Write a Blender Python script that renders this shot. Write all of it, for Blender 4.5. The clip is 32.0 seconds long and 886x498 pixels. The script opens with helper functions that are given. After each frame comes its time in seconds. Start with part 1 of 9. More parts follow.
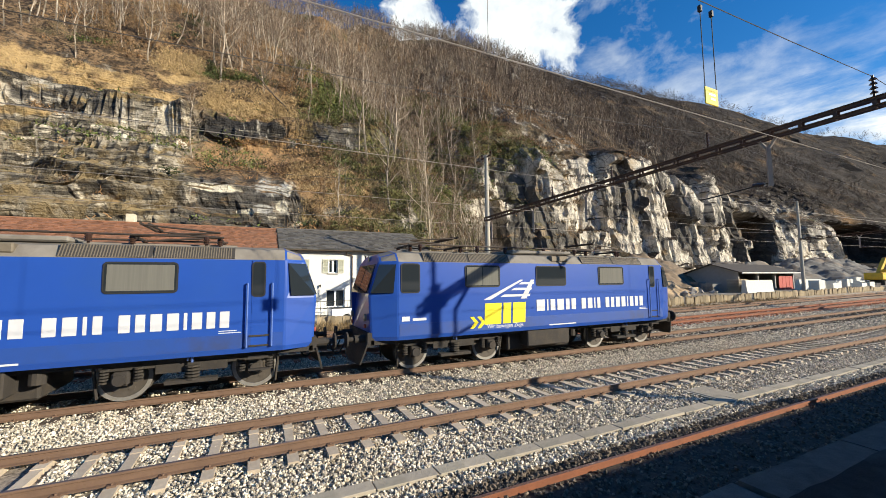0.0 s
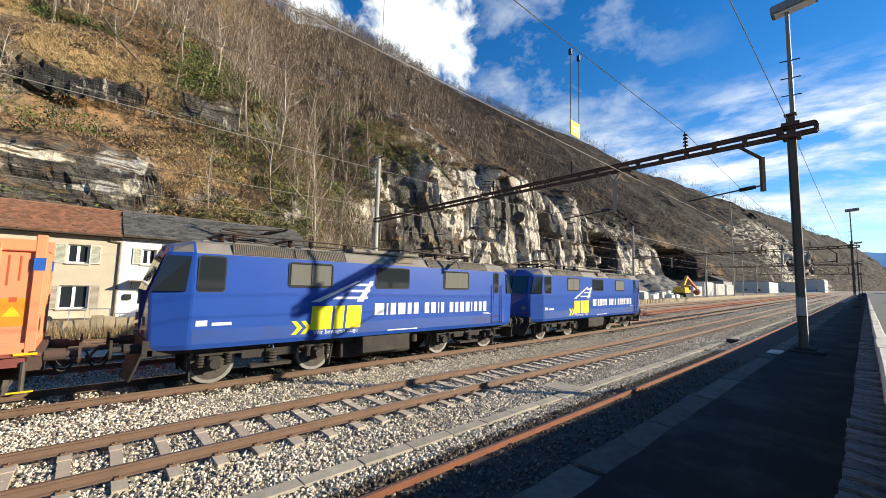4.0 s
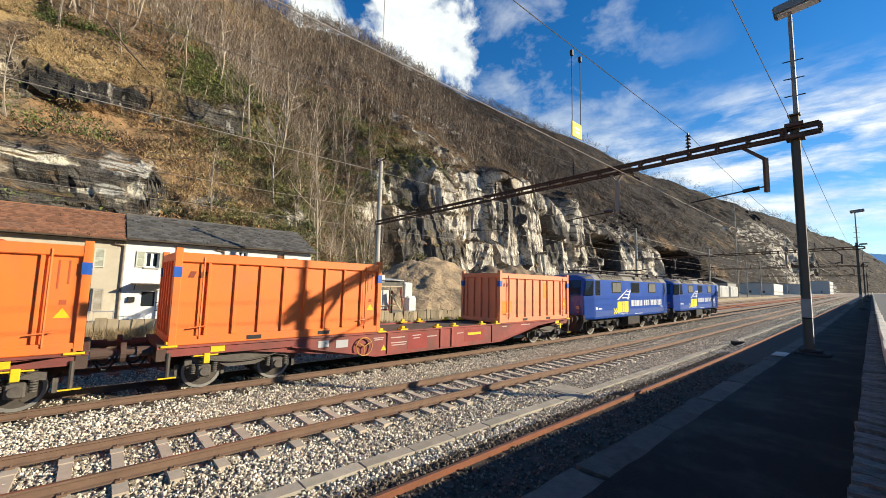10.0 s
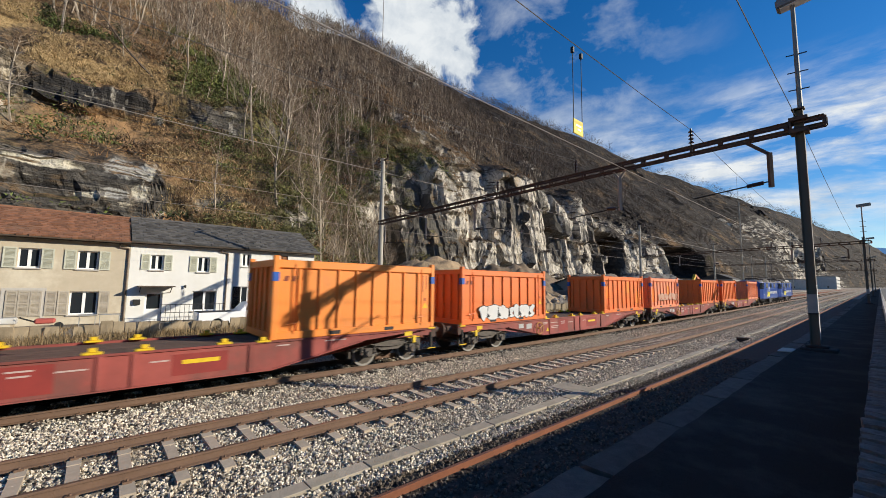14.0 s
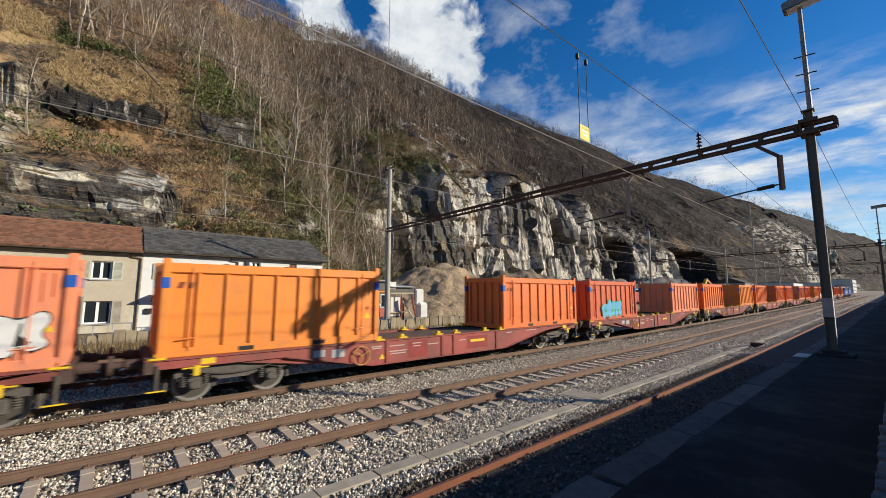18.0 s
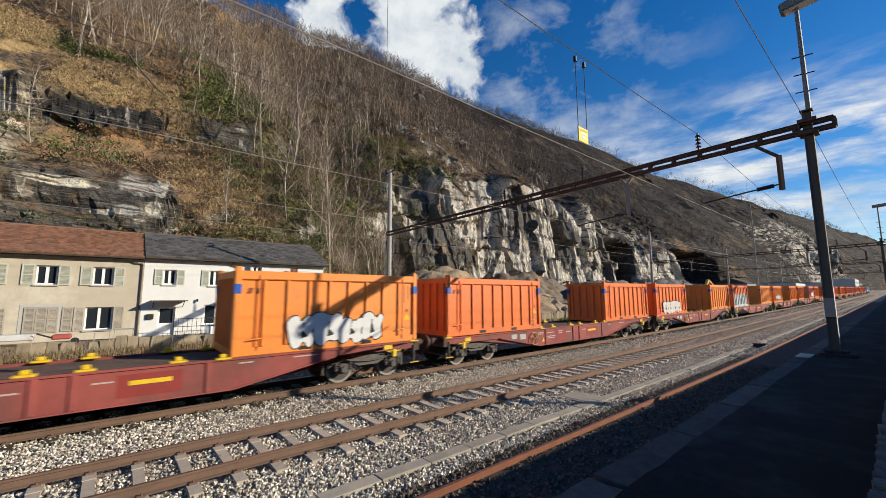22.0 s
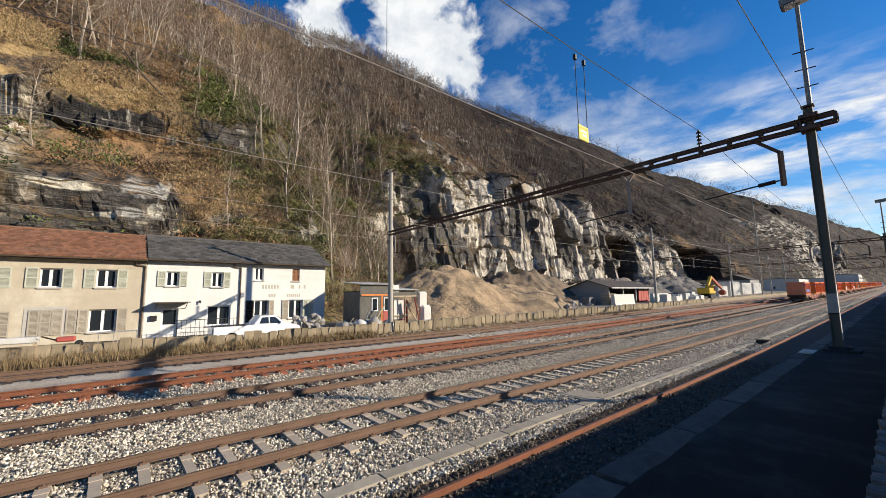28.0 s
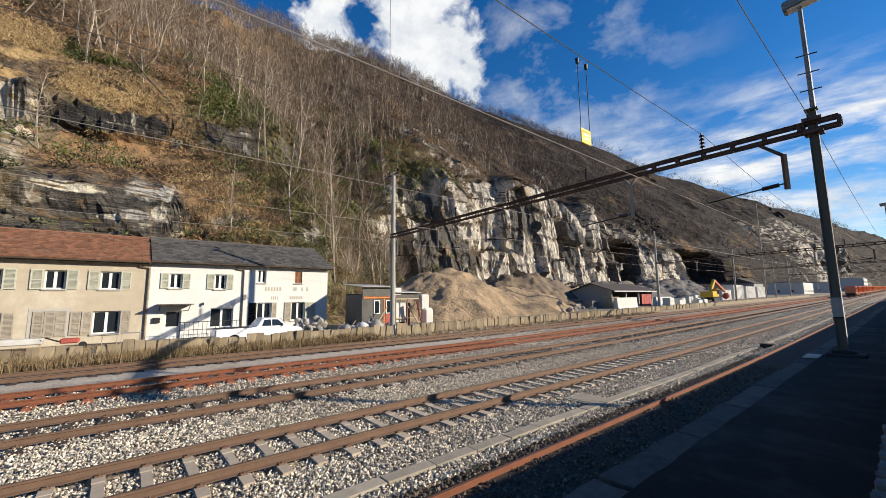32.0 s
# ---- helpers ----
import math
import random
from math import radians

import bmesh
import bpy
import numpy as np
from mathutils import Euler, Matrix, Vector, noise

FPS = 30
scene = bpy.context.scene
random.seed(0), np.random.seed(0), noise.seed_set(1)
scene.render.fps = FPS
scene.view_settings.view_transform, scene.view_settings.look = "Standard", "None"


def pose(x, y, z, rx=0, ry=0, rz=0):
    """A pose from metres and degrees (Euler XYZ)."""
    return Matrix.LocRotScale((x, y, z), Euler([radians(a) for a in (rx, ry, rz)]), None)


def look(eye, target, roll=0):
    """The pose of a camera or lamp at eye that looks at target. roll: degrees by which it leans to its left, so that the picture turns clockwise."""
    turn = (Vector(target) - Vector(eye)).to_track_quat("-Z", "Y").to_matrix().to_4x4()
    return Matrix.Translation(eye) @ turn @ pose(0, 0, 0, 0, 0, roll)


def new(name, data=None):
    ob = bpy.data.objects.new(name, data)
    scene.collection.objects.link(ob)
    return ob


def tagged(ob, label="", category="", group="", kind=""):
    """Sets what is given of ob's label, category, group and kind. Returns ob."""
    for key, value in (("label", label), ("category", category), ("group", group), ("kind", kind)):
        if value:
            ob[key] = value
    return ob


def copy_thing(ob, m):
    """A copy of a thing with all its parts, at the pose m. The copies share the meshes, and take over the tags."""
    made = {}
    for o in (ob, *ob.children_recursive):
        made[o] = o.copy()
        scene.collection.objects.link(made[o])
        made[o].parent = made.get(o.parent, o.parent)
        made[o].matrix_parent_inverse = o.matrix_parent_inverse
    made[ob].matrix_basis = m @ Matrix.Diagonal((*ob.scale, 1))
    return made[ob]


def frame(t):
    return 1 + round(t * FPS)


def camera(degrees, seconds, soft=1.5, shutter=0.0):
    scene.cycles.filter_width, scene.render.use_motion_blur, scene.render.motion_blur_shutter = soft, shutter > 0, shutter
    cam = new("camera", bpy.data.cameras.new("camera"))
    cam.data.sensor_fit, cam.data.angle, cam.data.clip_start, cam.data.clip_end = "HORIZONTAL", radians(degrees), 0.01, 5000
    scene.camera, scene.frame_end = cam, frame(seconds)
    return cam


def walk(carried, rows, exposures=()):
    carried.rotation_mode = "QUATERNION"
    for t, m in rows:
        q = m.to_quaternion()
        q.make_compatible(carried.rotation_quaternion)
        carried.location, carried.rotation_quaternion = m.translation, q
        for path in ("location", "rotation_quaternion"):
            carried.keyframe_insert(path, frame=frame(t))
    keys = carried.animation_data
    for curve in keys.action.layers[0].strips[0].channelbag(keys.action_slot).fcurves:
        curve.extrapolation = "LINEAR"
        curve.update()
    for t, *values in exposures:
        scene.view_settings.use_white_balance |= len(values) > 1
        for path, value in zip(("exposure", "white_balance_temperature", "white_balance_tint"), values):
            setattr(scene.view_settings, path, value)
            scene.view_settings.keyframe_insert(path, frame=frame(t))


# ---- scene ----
cam = camera(98, 32.0, soft=0.55, shutter=0.1)
PATH = [
    (0, pose(-0.032, -0.116, 2.774, 94.70, 0.55, 64.24)),
    (0.5, pose(-0.027, -0.108, 2.773, 94.67, 0.41, 60.93)),
    (1, pose(-0.022, -0.093, 2.771, 94.67, 0.18, 58.17)),
    (1.5, pose(-0.018, -0.076, 2.767, 94.74, -0.09, 55.48)),
    (2, pose(-0.017, -0.060, 2.763, 95.03, -0.49, 52.87)),
    (2.5, pose(-0.018, -0.049, 2.758, 95.20, -0.83, 50.83)),
    (3, pose(-0.019, -0.041, 2.755, 95.28, -1.12, 49.51)),
    (3.5, pose(-0.020, -0.037, 2.753, 95.25, -1.37, 48.47)),
    (5.5, pose(-0.008, 0.019, 2.744, 95.16, -1.56, 45.90)),
    (6, pose(-0.010, 0.019, 2.743, 95.11, -1.64, 45.91)),
    (6.5, pose(-0.012, 0.019, 2.742, 95.21, -1.67, 46.01)),
    (7, pose(-0.013, 0.019, 2.741, 95.31, -1.68, 46.27)),
    (7.5, pose(-0.015, 0.018, 2.741, 95.43, -1.67, 46.61)),
    (8, pose(-0.017, 0.016, 2.741, 95.53, -1.67, 47.00)),
    (8.5, pose(-0.019, 0.013, 2.742, 95.61, -1.65, 47.31)),
    (9, pose(-0.021, 0.009, 2.743, 95.65, -1.58, 47.55)),
    (9.5, pose(-0.022, 0.007, 2.744, 95.64, -1.49, 47.72)),
    (10, pose(-0.023, 0.006, 2.744, 95.56, -1.40, 47.91)),
    (10.5, pose(-0.024, 0.007, 2.744, 95.53, -1.32, 48.04)),
    (11, pose(-0.024, 0.008, 2.743, 95.54, -1.28, 48.14)),
    (11.5, pose(-0.024, 0.010, 2.743, 95.54, -1.21, 48.20)),
    (12, pose(-0.023, 0.011, 2.743, 95.48, -1.25, 48.25)),
    (12.5, pose(-0.021, 0.013, 2.744, 95.41, -1.15, 48.48)),
    (13, pose(-0.019, 0.015, 2.744, 95.36, -0.66, 49.45)),
    (13.5, pose(-0.017, 0.017, 2.744, 95.19, -0.74, 48.59)),
    (14, pose(-0.016, 0.019, 2.744, 95.44, -0.78, 48.44)),
    (14.5, pose(-0.016, 0.019, 2.743, 95.55, -0.73, 48.75)),
    (16.5, pose(-0.006, 0.009, 2.750, 96.15, -0.29, 49.25)),
    (17, pose(-0.006, 0.008, 2.751, 96.29, -0.34, 49.48)),
    (17.5, pose(-0.005, 0.008, 2.751, 96.38, -0.35, 49.53)),
    (18, pose(-0.005, 0.007, 2.751, 96.40, -0.31, 49.59)),
    (18.5, pose(-0.006, 0.007, 2.751, 96.38, -0.27, 49.72)),
    (19, pose(-0.006, 0.008, 2.750, 96.50, -0.17, 49.79)),
    (19.5, pose(-0.004, 0.009, 2.749, 96.61, -0.16, 49.70)),
    (20, pose(-0.001, 0.010, 2.748, 96.71, -0.13, 49.67)),
    (20.5, pose(0.002, 0.011, 2.748, 96.72, -0.11, 49.73)),
    (21, pose(0.006, 0.011, 2.748, 96.75, 0.02, 49.87)),
    (21.5, pose(0.010, 0.012, 2.749, 96.80, 0.13, 49.79)),
    (22, pose(0.015, 0.013, 2.750, 96.85, 0.18, 49.79)),
    (22.5, pose(0.018, 0.013, 2.751, 96.83, 0.34, 49.70)),
    (23, pose(0.018, 0.013, 2.752, 96.72, 0.44, 49.73)),
    (23.5, pose(0.017, 0.011, 2.752, 96.74, 0.54, 49.79)),
    (24, pose(0.017, 0.010, 2.752, 96.53, 0.55, 49.92)),
    (24.5, pose(0.019, 0.011, 2.752, 96.50, 0.61, 49.88)),
    (25, pose(0.021, 0.012, 2.752, 96.58, 0.65, 49.86)),
    (25.5, pose(0.022, 0.013, 2.752, 96.50, 0.70, 49.97)),
    (27.5, pose(0.028, 0.005, 2.753, 96.63, 0.64, 49.99)),
    (28, pose(0.029, 0.004, 2.754, 96.72, 0.70, 50.08)),
    (28.5, pose(0.032, 0.003, 2.755, 96.72, 0.65, 50.08)),
    (29, pose(0.034, 0.002, 2.755, 96.79, 0.66, 50.07)),
    (29.5, pose(0.036, 0.001, 2.756, 96.91, 0.68, 49.98)),
    (30, pose(0.035, -0.001, 2.757, 96.92, 0.67, 50.06)),
    (30.5, pose(0.034, -0.002, 2.757, 96.89, 0.70, 50.22)),
    (31, pose(0.035, -0.003, 2.757, 96.95, 0.79, 50.38)),
    (31.5, pose(0.035, -0.004, 2.757, 97.10, 0.68, 50.32)),
    (32, pose(0.035, -0.005, 2.757, 97.13, 0.54, 50.40)),
]
LIGHTNESS = [(0, 0.74, 6400, 5), (3, 0.84, 6400, 5), (6, 0.86, 6550, 4), (9, 0.80, 6550, 4), (12, 0.56, 6450, 4), (14, 0.30, 6200, 7), (18, 0.28, 6200, 7), (24, 0.29, 6200, 7), (27, 0.46, 6350, 9), (32, 0.46, 6350, 9)]
walk(cam, PATH, exposures=LIGHTNESS)

# ---- world, sun ----
SUN_AZ, SUN_EL = 46.0, 21.0          # degrees from +y towards +x, and above the horizon
world = bpy.data.worlds.new("sky")
scene.world = world
world.use_nodes = True
wn, wl = world.node_tree.nodes, world.node_tree.links
wn.clear()


def wnode(kind, **values):
    n = wn.new(kind)
    for k, v in values.items():
        n.inputs[k].default_value = v
    return n


w_out = wn.new("ShaderNodeOutputWorld")
w_bg = wnode("ShaderNodeBackground", Strength=0.056)
w_sky = wn.new("ShaderNodeTexSky")
w_sky.sky_type = "NISHITA"
w_sky.sun_disc = False
w_sky.sun_elevation, w_sky.sun_rotation = radians(SUN_EL), radians(SUN_AZ)
w_sky.air_density, w_sky.dust_density, w_sky.ozone_density = 1.0, 0.05, 3.0
w_tc = wn.new("ShaderNodeTexCoord")


def cloud_mask(place, stretch, scale, low, high, detail):
    """Puffs of cloud: noise on the directions, thinned to a soft edge."""
    mp = wn.new("ShaderNodeMapping")
    mp.inputs["Location"].default_value, mp.inputs["Scale"].default_value = place, stretch
    nz = wnode("ShaderNodeTexNoise", Scale=scale, Detail=detail, Roughness=0.6, Distortion=0.25)
    ramp = wnode("ShaderNodeMapRange")
    ramp.inputs["From Min"].default_value, ramp.inputs["From Max"].default_value = low, high
    wl.new(w_tc.outputs["Generated"], mp.inputs["Vector"])
    wl.new(mp.outputs[0], nz.inputs["Vector"])
    wl.new(nz.outputs["Fac"], ramp.inputs["Value"])
    return ramp.outputs["Result"], nz.outputs["Fac"]


def sky_dir(bearing, elev):
    """Direction by degrees left of +y and above the horizon."""
    b, e = radians(bearing), radians(elev)
    return (-math.sin(b) * math.cos(e), math.cos(b) * math.cos(e), math.sin(e))


def wmath(op, a, b):
    n = wn.new("ShaderNodeMath")
    n.operation = op
    for i, v in enumerate((a, b)):
        if isinstance(v, (int, float)):
            n.inputs[i].default_value = v
        else:
            wl.new(v, n.inputs[i])
    return n.outputs[0]


def near_dir(bearing, elev, inner, outer):
    """1 near a direction, falling to 0."""
    d = wn.new("ShaderNodeVectorMath")
    d.operation = "DISTANCE"
    d.inputs[1].default_value = sky_dir(bearing, elev)
    wl.new(w_tc.outputs["Generated"], d.inputs[0])
    r = wnode("ShaderNodeMapRange")
    r.inputs["From Min"].default_value, r.inputs["From Max"].default_value = outer, inner
    wl.new(d.outputs["Value"], r.inputs["Value"])
    return r.outputs["Result"]


w_puff, w_fine = cloud_mask((0.3, 0.1, 0.0), (1, 1, 1.2), 13.0, 0.36, 0.62, 12)


def heap_cloud(bearing, elev, size):
    """A heaped cloud: round, with its edge broken up by the noise."""
    v = wmath("ADD", near_dir(bearing, elev, 0.0, size), wmath("MULTIPLY", wmath("SUBTRACT", w_fine, 0.5), 1.5))
    r = wnode("ShaderNodeMapRange")
    r.inputs["From Min"].default_value, r.inputs["From Max"].default_value = 0.36, 0.62
    wl.new(v, r.inputs["Value"])
    return r.outputs["Result"]


cumulus = heap_cloud(55, 38.5, 0.19)
for b_h, e_h, s_h in ((49, 34.5, 0.16), (46, 31.5, 0.10), (60, 44, 0.14), (68, 35.5, 0.12), (52.5, 31.5, 0.13)):
    cumulus = wmath("MAXIMUM", cumulus, heap_cloud(b_h, e_h, s_h))
w_wisp, w_fine2 = cloud_mask((2.2, 0.7, 0.3), (1.0, 1.2, 3.2), 4.4, 0.40, 0.60, 14)
w_sep = wn.new("ShaderNodeSeparateXYZ")
wl.new(w_tc.outputs["Generated"], w_sep.inputs[0])
w_low = wnode("ShaderNodeMapRange")
w_soft = wnode("ShaderNodeMapRange")
w_soft.inputs["To Min"].default_value, w_soft.inputs["To Max"].default_value = 0.35, 1.5
w_low.inputs["From Min"].default_value, w_low.inputs["From Max"].default_value = 0.44, 0.27
wl.new(w_sep.outputs["Z"], w_low.inputs["Value"])
w_streak, w_fine4 = cloud_mask((1.2, 0.4, 0.9), (1.0, 1.0, 4.5), 10.0, 0.36, 0.60, 14)
wl.new(w_streak, w_soft.inputs["Value"])
w_wisp = wmath("MULTIPLY", w_wisp, w_soft.outputs["Result"])
w_clear = wnode("ShaderNodeMapRange")
w_clear.inputs["From Min"].default_value, w_clear.inputs["From Max"].default_value = 0.09, 0.20
w_clear.inputs["To Min"].default_value = 0.25
wl.new(w_sep.outputs["Z"], w_clear.inputs["Value"])
w_wisp = wmath("MULTIPLY", w_wisp, w_clear.outputs["Result"])
cirrus = wmath("MULTIPLY", wmath("MULTIPLY", w_wisp, w_low.outputs["Result"]), near_dir(2, 15, 0.16, 0.56))
w_wisp2, w_fine3 = cloud_mask((5.2, 1.7, 0.3), (1.0, 1.0, 1.6), 7.0, 0.48, 0.8, 14)
wisp2 = wmath("MULTIPLY", w_wisp2, near_dir(34, 30, 0.06, 0.38))
cloud = wmath("MINIMUM", wmath("ADD", cumulus, wmath("MULTIPLY", wmath("ADD", cirrus, wmath("MULTIPLY", wisp2, 0.85)), 0.9)), 1.0)
w_hue = wnode("ShaderNodeHueSaturation", Hue=0.508, Saturation=1.34, Value=1.82)
wl.new(w_sky.outputs[0], w_hue.inputs["Color"])
w_mix = wn.new("ShaderNodeMix")
w_mix.data_type = "RGBA"
w_shade = wn.new("ShaderNodeMix")
w_shade.data_type = "RGBA"
w_shade.inputs[6].default_value, w_shade.inputs[7].default_value = (8.8, 9.3, 10.0, 1), (12.6, 12.5, 12.4, 1)
wl.new(w_puff, w_shade.inputs[0])
wl.new(w_shade.outputs[2], w_mix.inputs[7])
wl.new(cloud, w_mix.inputs[0])
wl.new(w_hue.outputs["Color"], w_mix.inputs[6])
wl.new(w_mix.outputs[2], w_bg.inputs["Color"])
wl.new(w_bg.outputs[0], w_out.inputs["Surface"])

sun = new("sun", bpy.data.lights.new("sun", "SUN"))
sun.data.energy, sun.data.angle, sun.data.color = 5.0, radians(0.53), (1.0, 0.88, 0.71)
sun.matrix_basis = look((60 * math.sin(radians(SUN_AZ)), 60 * math.cos(radians(SUN_AZ)), 60 * math.tan(radians(SUN_EL))), (0, 0, 0))

# ---- materials ----
def material(name, base, second=None, rough=0.8, metal=0.0, scale=4.0, amount=0.5, bump=0.0, bump_scale=40.0,
             stain=None, stain_scale=0.8, stain_amount=0.4, random_tint=0.0, island=False, stretch=(1, 1, 1), spec=0.4, coat=0.0):
    """A procedural surface: base and second colour mixed by grain, large stains, fine bump."""
    m = bpy.data.materials.new(name)
    m.use_nodes = True
    nt = m.node_tree
    N, L = nt.nodes, nt.links
    b = N["Principled BSDF"]
    b.inputs["Roughness"].default_value, b.inputs["Metallic"].default_value = rough, metal
    b.inputs["Specular IOR Level"].default_value = spec
    b.inputs["Coat Weight"].default_value = coat
    tc = N.new("ShaderNodeTexCoord")
    mp = N.new("ShaderNodeMapping")
    mp.inputs["Scale"].default_value = stretch
    L.new(tc.outputs["Object"], mp.inputs["Vector"])

    def noise_of(sc, detail=6.0, rgh=0.6):
        n = N.new("ShaderNodeTexNoise")
        n.inputs["Scale"].default_value, n.inputs["Detail"].default_value, n.inputs["Roughness"].default_value = sc, detail, rgh
        L.new(mp.outputs[0], n.inputs["Vector"])
        return n.outputs["Fac"]

    def mix(fac, a, c):
        n = N.new("ShaderNodeMix")
        n.data_type = "RGBA"
        for sock, v in ((n.inputs[0], fac), (n.inputs[6], a), (n.inputs[7], c)):
            if isinstance(v, tuple):
                sock.default_value = (*v, 1)
            elif isinstance(v, float):
                sock.default_value = v
            else:
                L.new(v, sock)
        return n.outputs[2]

    def ramp(v, lo, hi, top=1.0):
        n = N.new("ShaderNodeMapRange")
        n.inputs["From Min"].default_value, n.inputs["From Max"].default_value, n.inputs["To Max"].default_value = lo, hi, top
        L.new(v, n.inputs["Value"])
        return n.outputs["Result"]

    second = second or tuple(c * 0.7 for c in base)
    col = mix(ramp(noise_of(scale), 0.35, 0.68, amount), base, second)
    if stain:
        col = mix(ramp(noise_of(stain_scale, 8.0, 0.65), 0.48, 0.66, stain_amount), col, stain)
    if random_tint:
        hv = N.new("ShaderNodeHueSaturation")
        if island:
            g = N.new("ShaderNodeNewGeometry").outputs["Random Per Island"]
        else:
            g = N.new("ShaderNodeObjectInfo").outputs["Random"]
        r = N.new("ShaderNodeMapRange")
        r.inputs["To Min"].default_value, r.inputs["To Max"].default_value = 1 - random_tint, 1 + random_tint
        L.new(g, r.inputs["Value"])
        L.new(r.outputs["Result"], hv.inputs["Value"])
        L.new(col, hv.inputs["Color"])
        col = hv.outputs["Color"]
    L.new(col, b.inputs["Base Color"])
    if bump:
        bp = N.new("ShaderNodeBump")
        bp.inputs["Strength"].default_value, bp.inputs["Distance"].default_value = bump, 0.02
        L.new(noise_of(bump_scale, 5.0), bp.inputs["Height"])
        L.new(bp.outputs["Normal"], b.inputs["Normal"])
        rr = N.new("ShaderNodeMapRange")
        rr.inputs["To Min"].default_value, rr.inputs["To Max"].default_value = max(rough - 0.12, 0.02), min(rough + 0.12, 1)
        L.new(noise_of(bump_scale * 0.3), rr.inputs["Value"])
        L.new(rr.outputs["Result"], b.inputs["Roughness"])
    return m


def glass_material(name, tint=(0.02, 0.025, 0.03), rough=0.04):
    m = bpy.data.materials.new(name)
    m.use_nodes = True
    b = m.node_tree.nodes["Principled BSDF"]
    b.inputs["Base Color"].default_value = (*tint, 1)
    b.inputs["Roughness"].default_value = rough
    b.inputs["Specular IOR Level"].default_value = 0.6
    return m


M = {}
# near-black grain stands in for the shadowed gaps between stones
M["ballast"] = material("ballast", (0.47, 0.40, 0.31), (0.03, 0.026, 0.022), 0.9, scale=13, amount=1.0, bump=1.0, bump_scale=24,
                        stain=(0.30, 0.20, 0.125), stain_scale=0.22, stain_amount=0.7)
M["stones"] = material("stones", (0.68, 0.60, 0.475), (0.27, 0.232, 0.18), 0.85, scale=9, amount=0.7, random_tint=0.72, island=True,
                       stain=(0.30, 0.23, 0.15), stain_scale=0.3, stain_amount=0.4)
# dirty brown siding stones, darkened further for the shade beside the platform
M["stones_brown_shade"] = material("stones_brown_shade", (0.17, 0.132, 0.095), (0.055, 0.043, 0.033), 0.9, scale=9, amount=0.7, random_tint=0.55, island=True)
M["rail_side"] = material("rail_side", (0.19, 0.118, 0.078), (0.115, 0.072, 0.05), 0.75, 0.25, scale=3, bump=0.3, bump_scale=60)
M["rail_rust"] = material("rail_rust", (0.24, 0.09, 0.045), (0.13, 0.058, 0.036), 0.8, 0.2, scale=3, bump=0.3, bump_scale=60)
M["rail_rust_top"] = material("rail_rust_top", (0.22, 0.115, 0.08), (0.14, 0.07, 0.05), 0.42, 0.6, scale=5, stretch=(1, 0.05, 1))
M["rail_top"] = material("rail_top", (0.26, 0.19, 0.14), (0.2, 0.13, 0.09), 0.38, 0.8, scale=5, stretch=(1, 0.05, 1))
M["concrete_sleeper"] = material("concrete_sleeper", (0.50, 0.41, 0.305), (0.36, 0.295, 0.215), 0.9, scale=9, bump=0.3, random_tint=0.12)
M["wood_sleeper"] = material("wood_sleeper", (0.075, 0.055, 0.042), (0.035, 0.027, 0.022), 0.9, scale=6, bump=0.6, stretch=(0.3, 3, 3), random_tint=0.3)
M["rust_sleeper"] = material("rust_sleeper", (0.38, 0.135, 0.065), (0.24, 0.09, 0.05), 0.85, 0.2, scale=6, bump=0.4, random_tint=0.25)
M["iron_dark"] = material("iron_dark", (0.06, 0.045, 0.036), (0.035, 0.028, 0.024), 0.7, 0.4, scale=8, bump=0.3)
M["concrete"] = material("concrete", (0.36, 0.345, 0.315), (0.27, 0.255, 0.23), 0.88, scale=3, bump=0.35, bump_scale=50, stain=(0.2, 0.18, 0.15), random_tint=0.08)
M["duct"] = material("duct", (0.40, 0.345, 0.265), (0.28, 0.24, 0.185), 0.9, scale=5, bump=0.4, stain=(0.2, 0.19, 0.13), random_tint=0.1)
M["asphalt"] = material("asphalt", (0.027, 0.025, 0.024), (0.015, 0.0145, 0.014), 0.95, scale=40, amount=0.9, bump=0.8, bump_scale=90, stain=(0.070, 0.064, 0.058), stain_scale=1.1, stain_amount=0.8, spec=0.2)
M["road"] = material("road", (0.135, 0.128, 0.12), (0.085, 0.082, 0.078), 0.9, scale=6, bump=0.3, bump_scale=120, stain=(0.11, 0.105, 0.1), stain_scale=0.25)
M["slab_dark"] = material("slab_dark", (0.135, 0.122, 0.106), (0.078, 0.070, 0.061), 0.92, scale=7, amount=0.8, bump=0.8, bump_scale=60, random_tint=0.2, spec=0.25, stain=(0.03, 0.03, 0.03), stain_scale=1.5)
# darker than rib_stone: the shade in the gaps between ribs is coloured in
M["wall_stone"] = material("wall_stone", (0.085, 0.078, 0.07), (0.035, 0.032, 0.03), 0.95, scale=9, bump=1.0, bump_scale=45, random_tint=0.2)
M["rib_stone"] = material("rib_stone", (0.24, 0.215, 0.19), (0.085, 0.076, 0.068), 0.95, scale=16, amount=0.9, bump=1.0, bump_scale=60, random_tint=0.25)
M["coping"] = material("coping", (0.68, 0.61, 0.50), (0.55, 0.485, 0.39), 0.92, scale=6, bump=0.5, bump_scale=70, stain=(0.30, 0.27, 0.22), random_tint=0.05)
M["steel_brown"] = material("steel_brown", (0.11, 0.068, 0.05), (0.055, 0.038, 0.032), 0.7, 0.3, scale=3, bump=0.25)
M["pole_paint"] = material("pole_paint", (0.15, 0.122, 0.09), (0.07, 0.064, 0.055), 0.65, 0.2, scale=2, bump=0.25, stretch=(1, 1, 0.2), stain=(0.12, 0.1, 0.07))
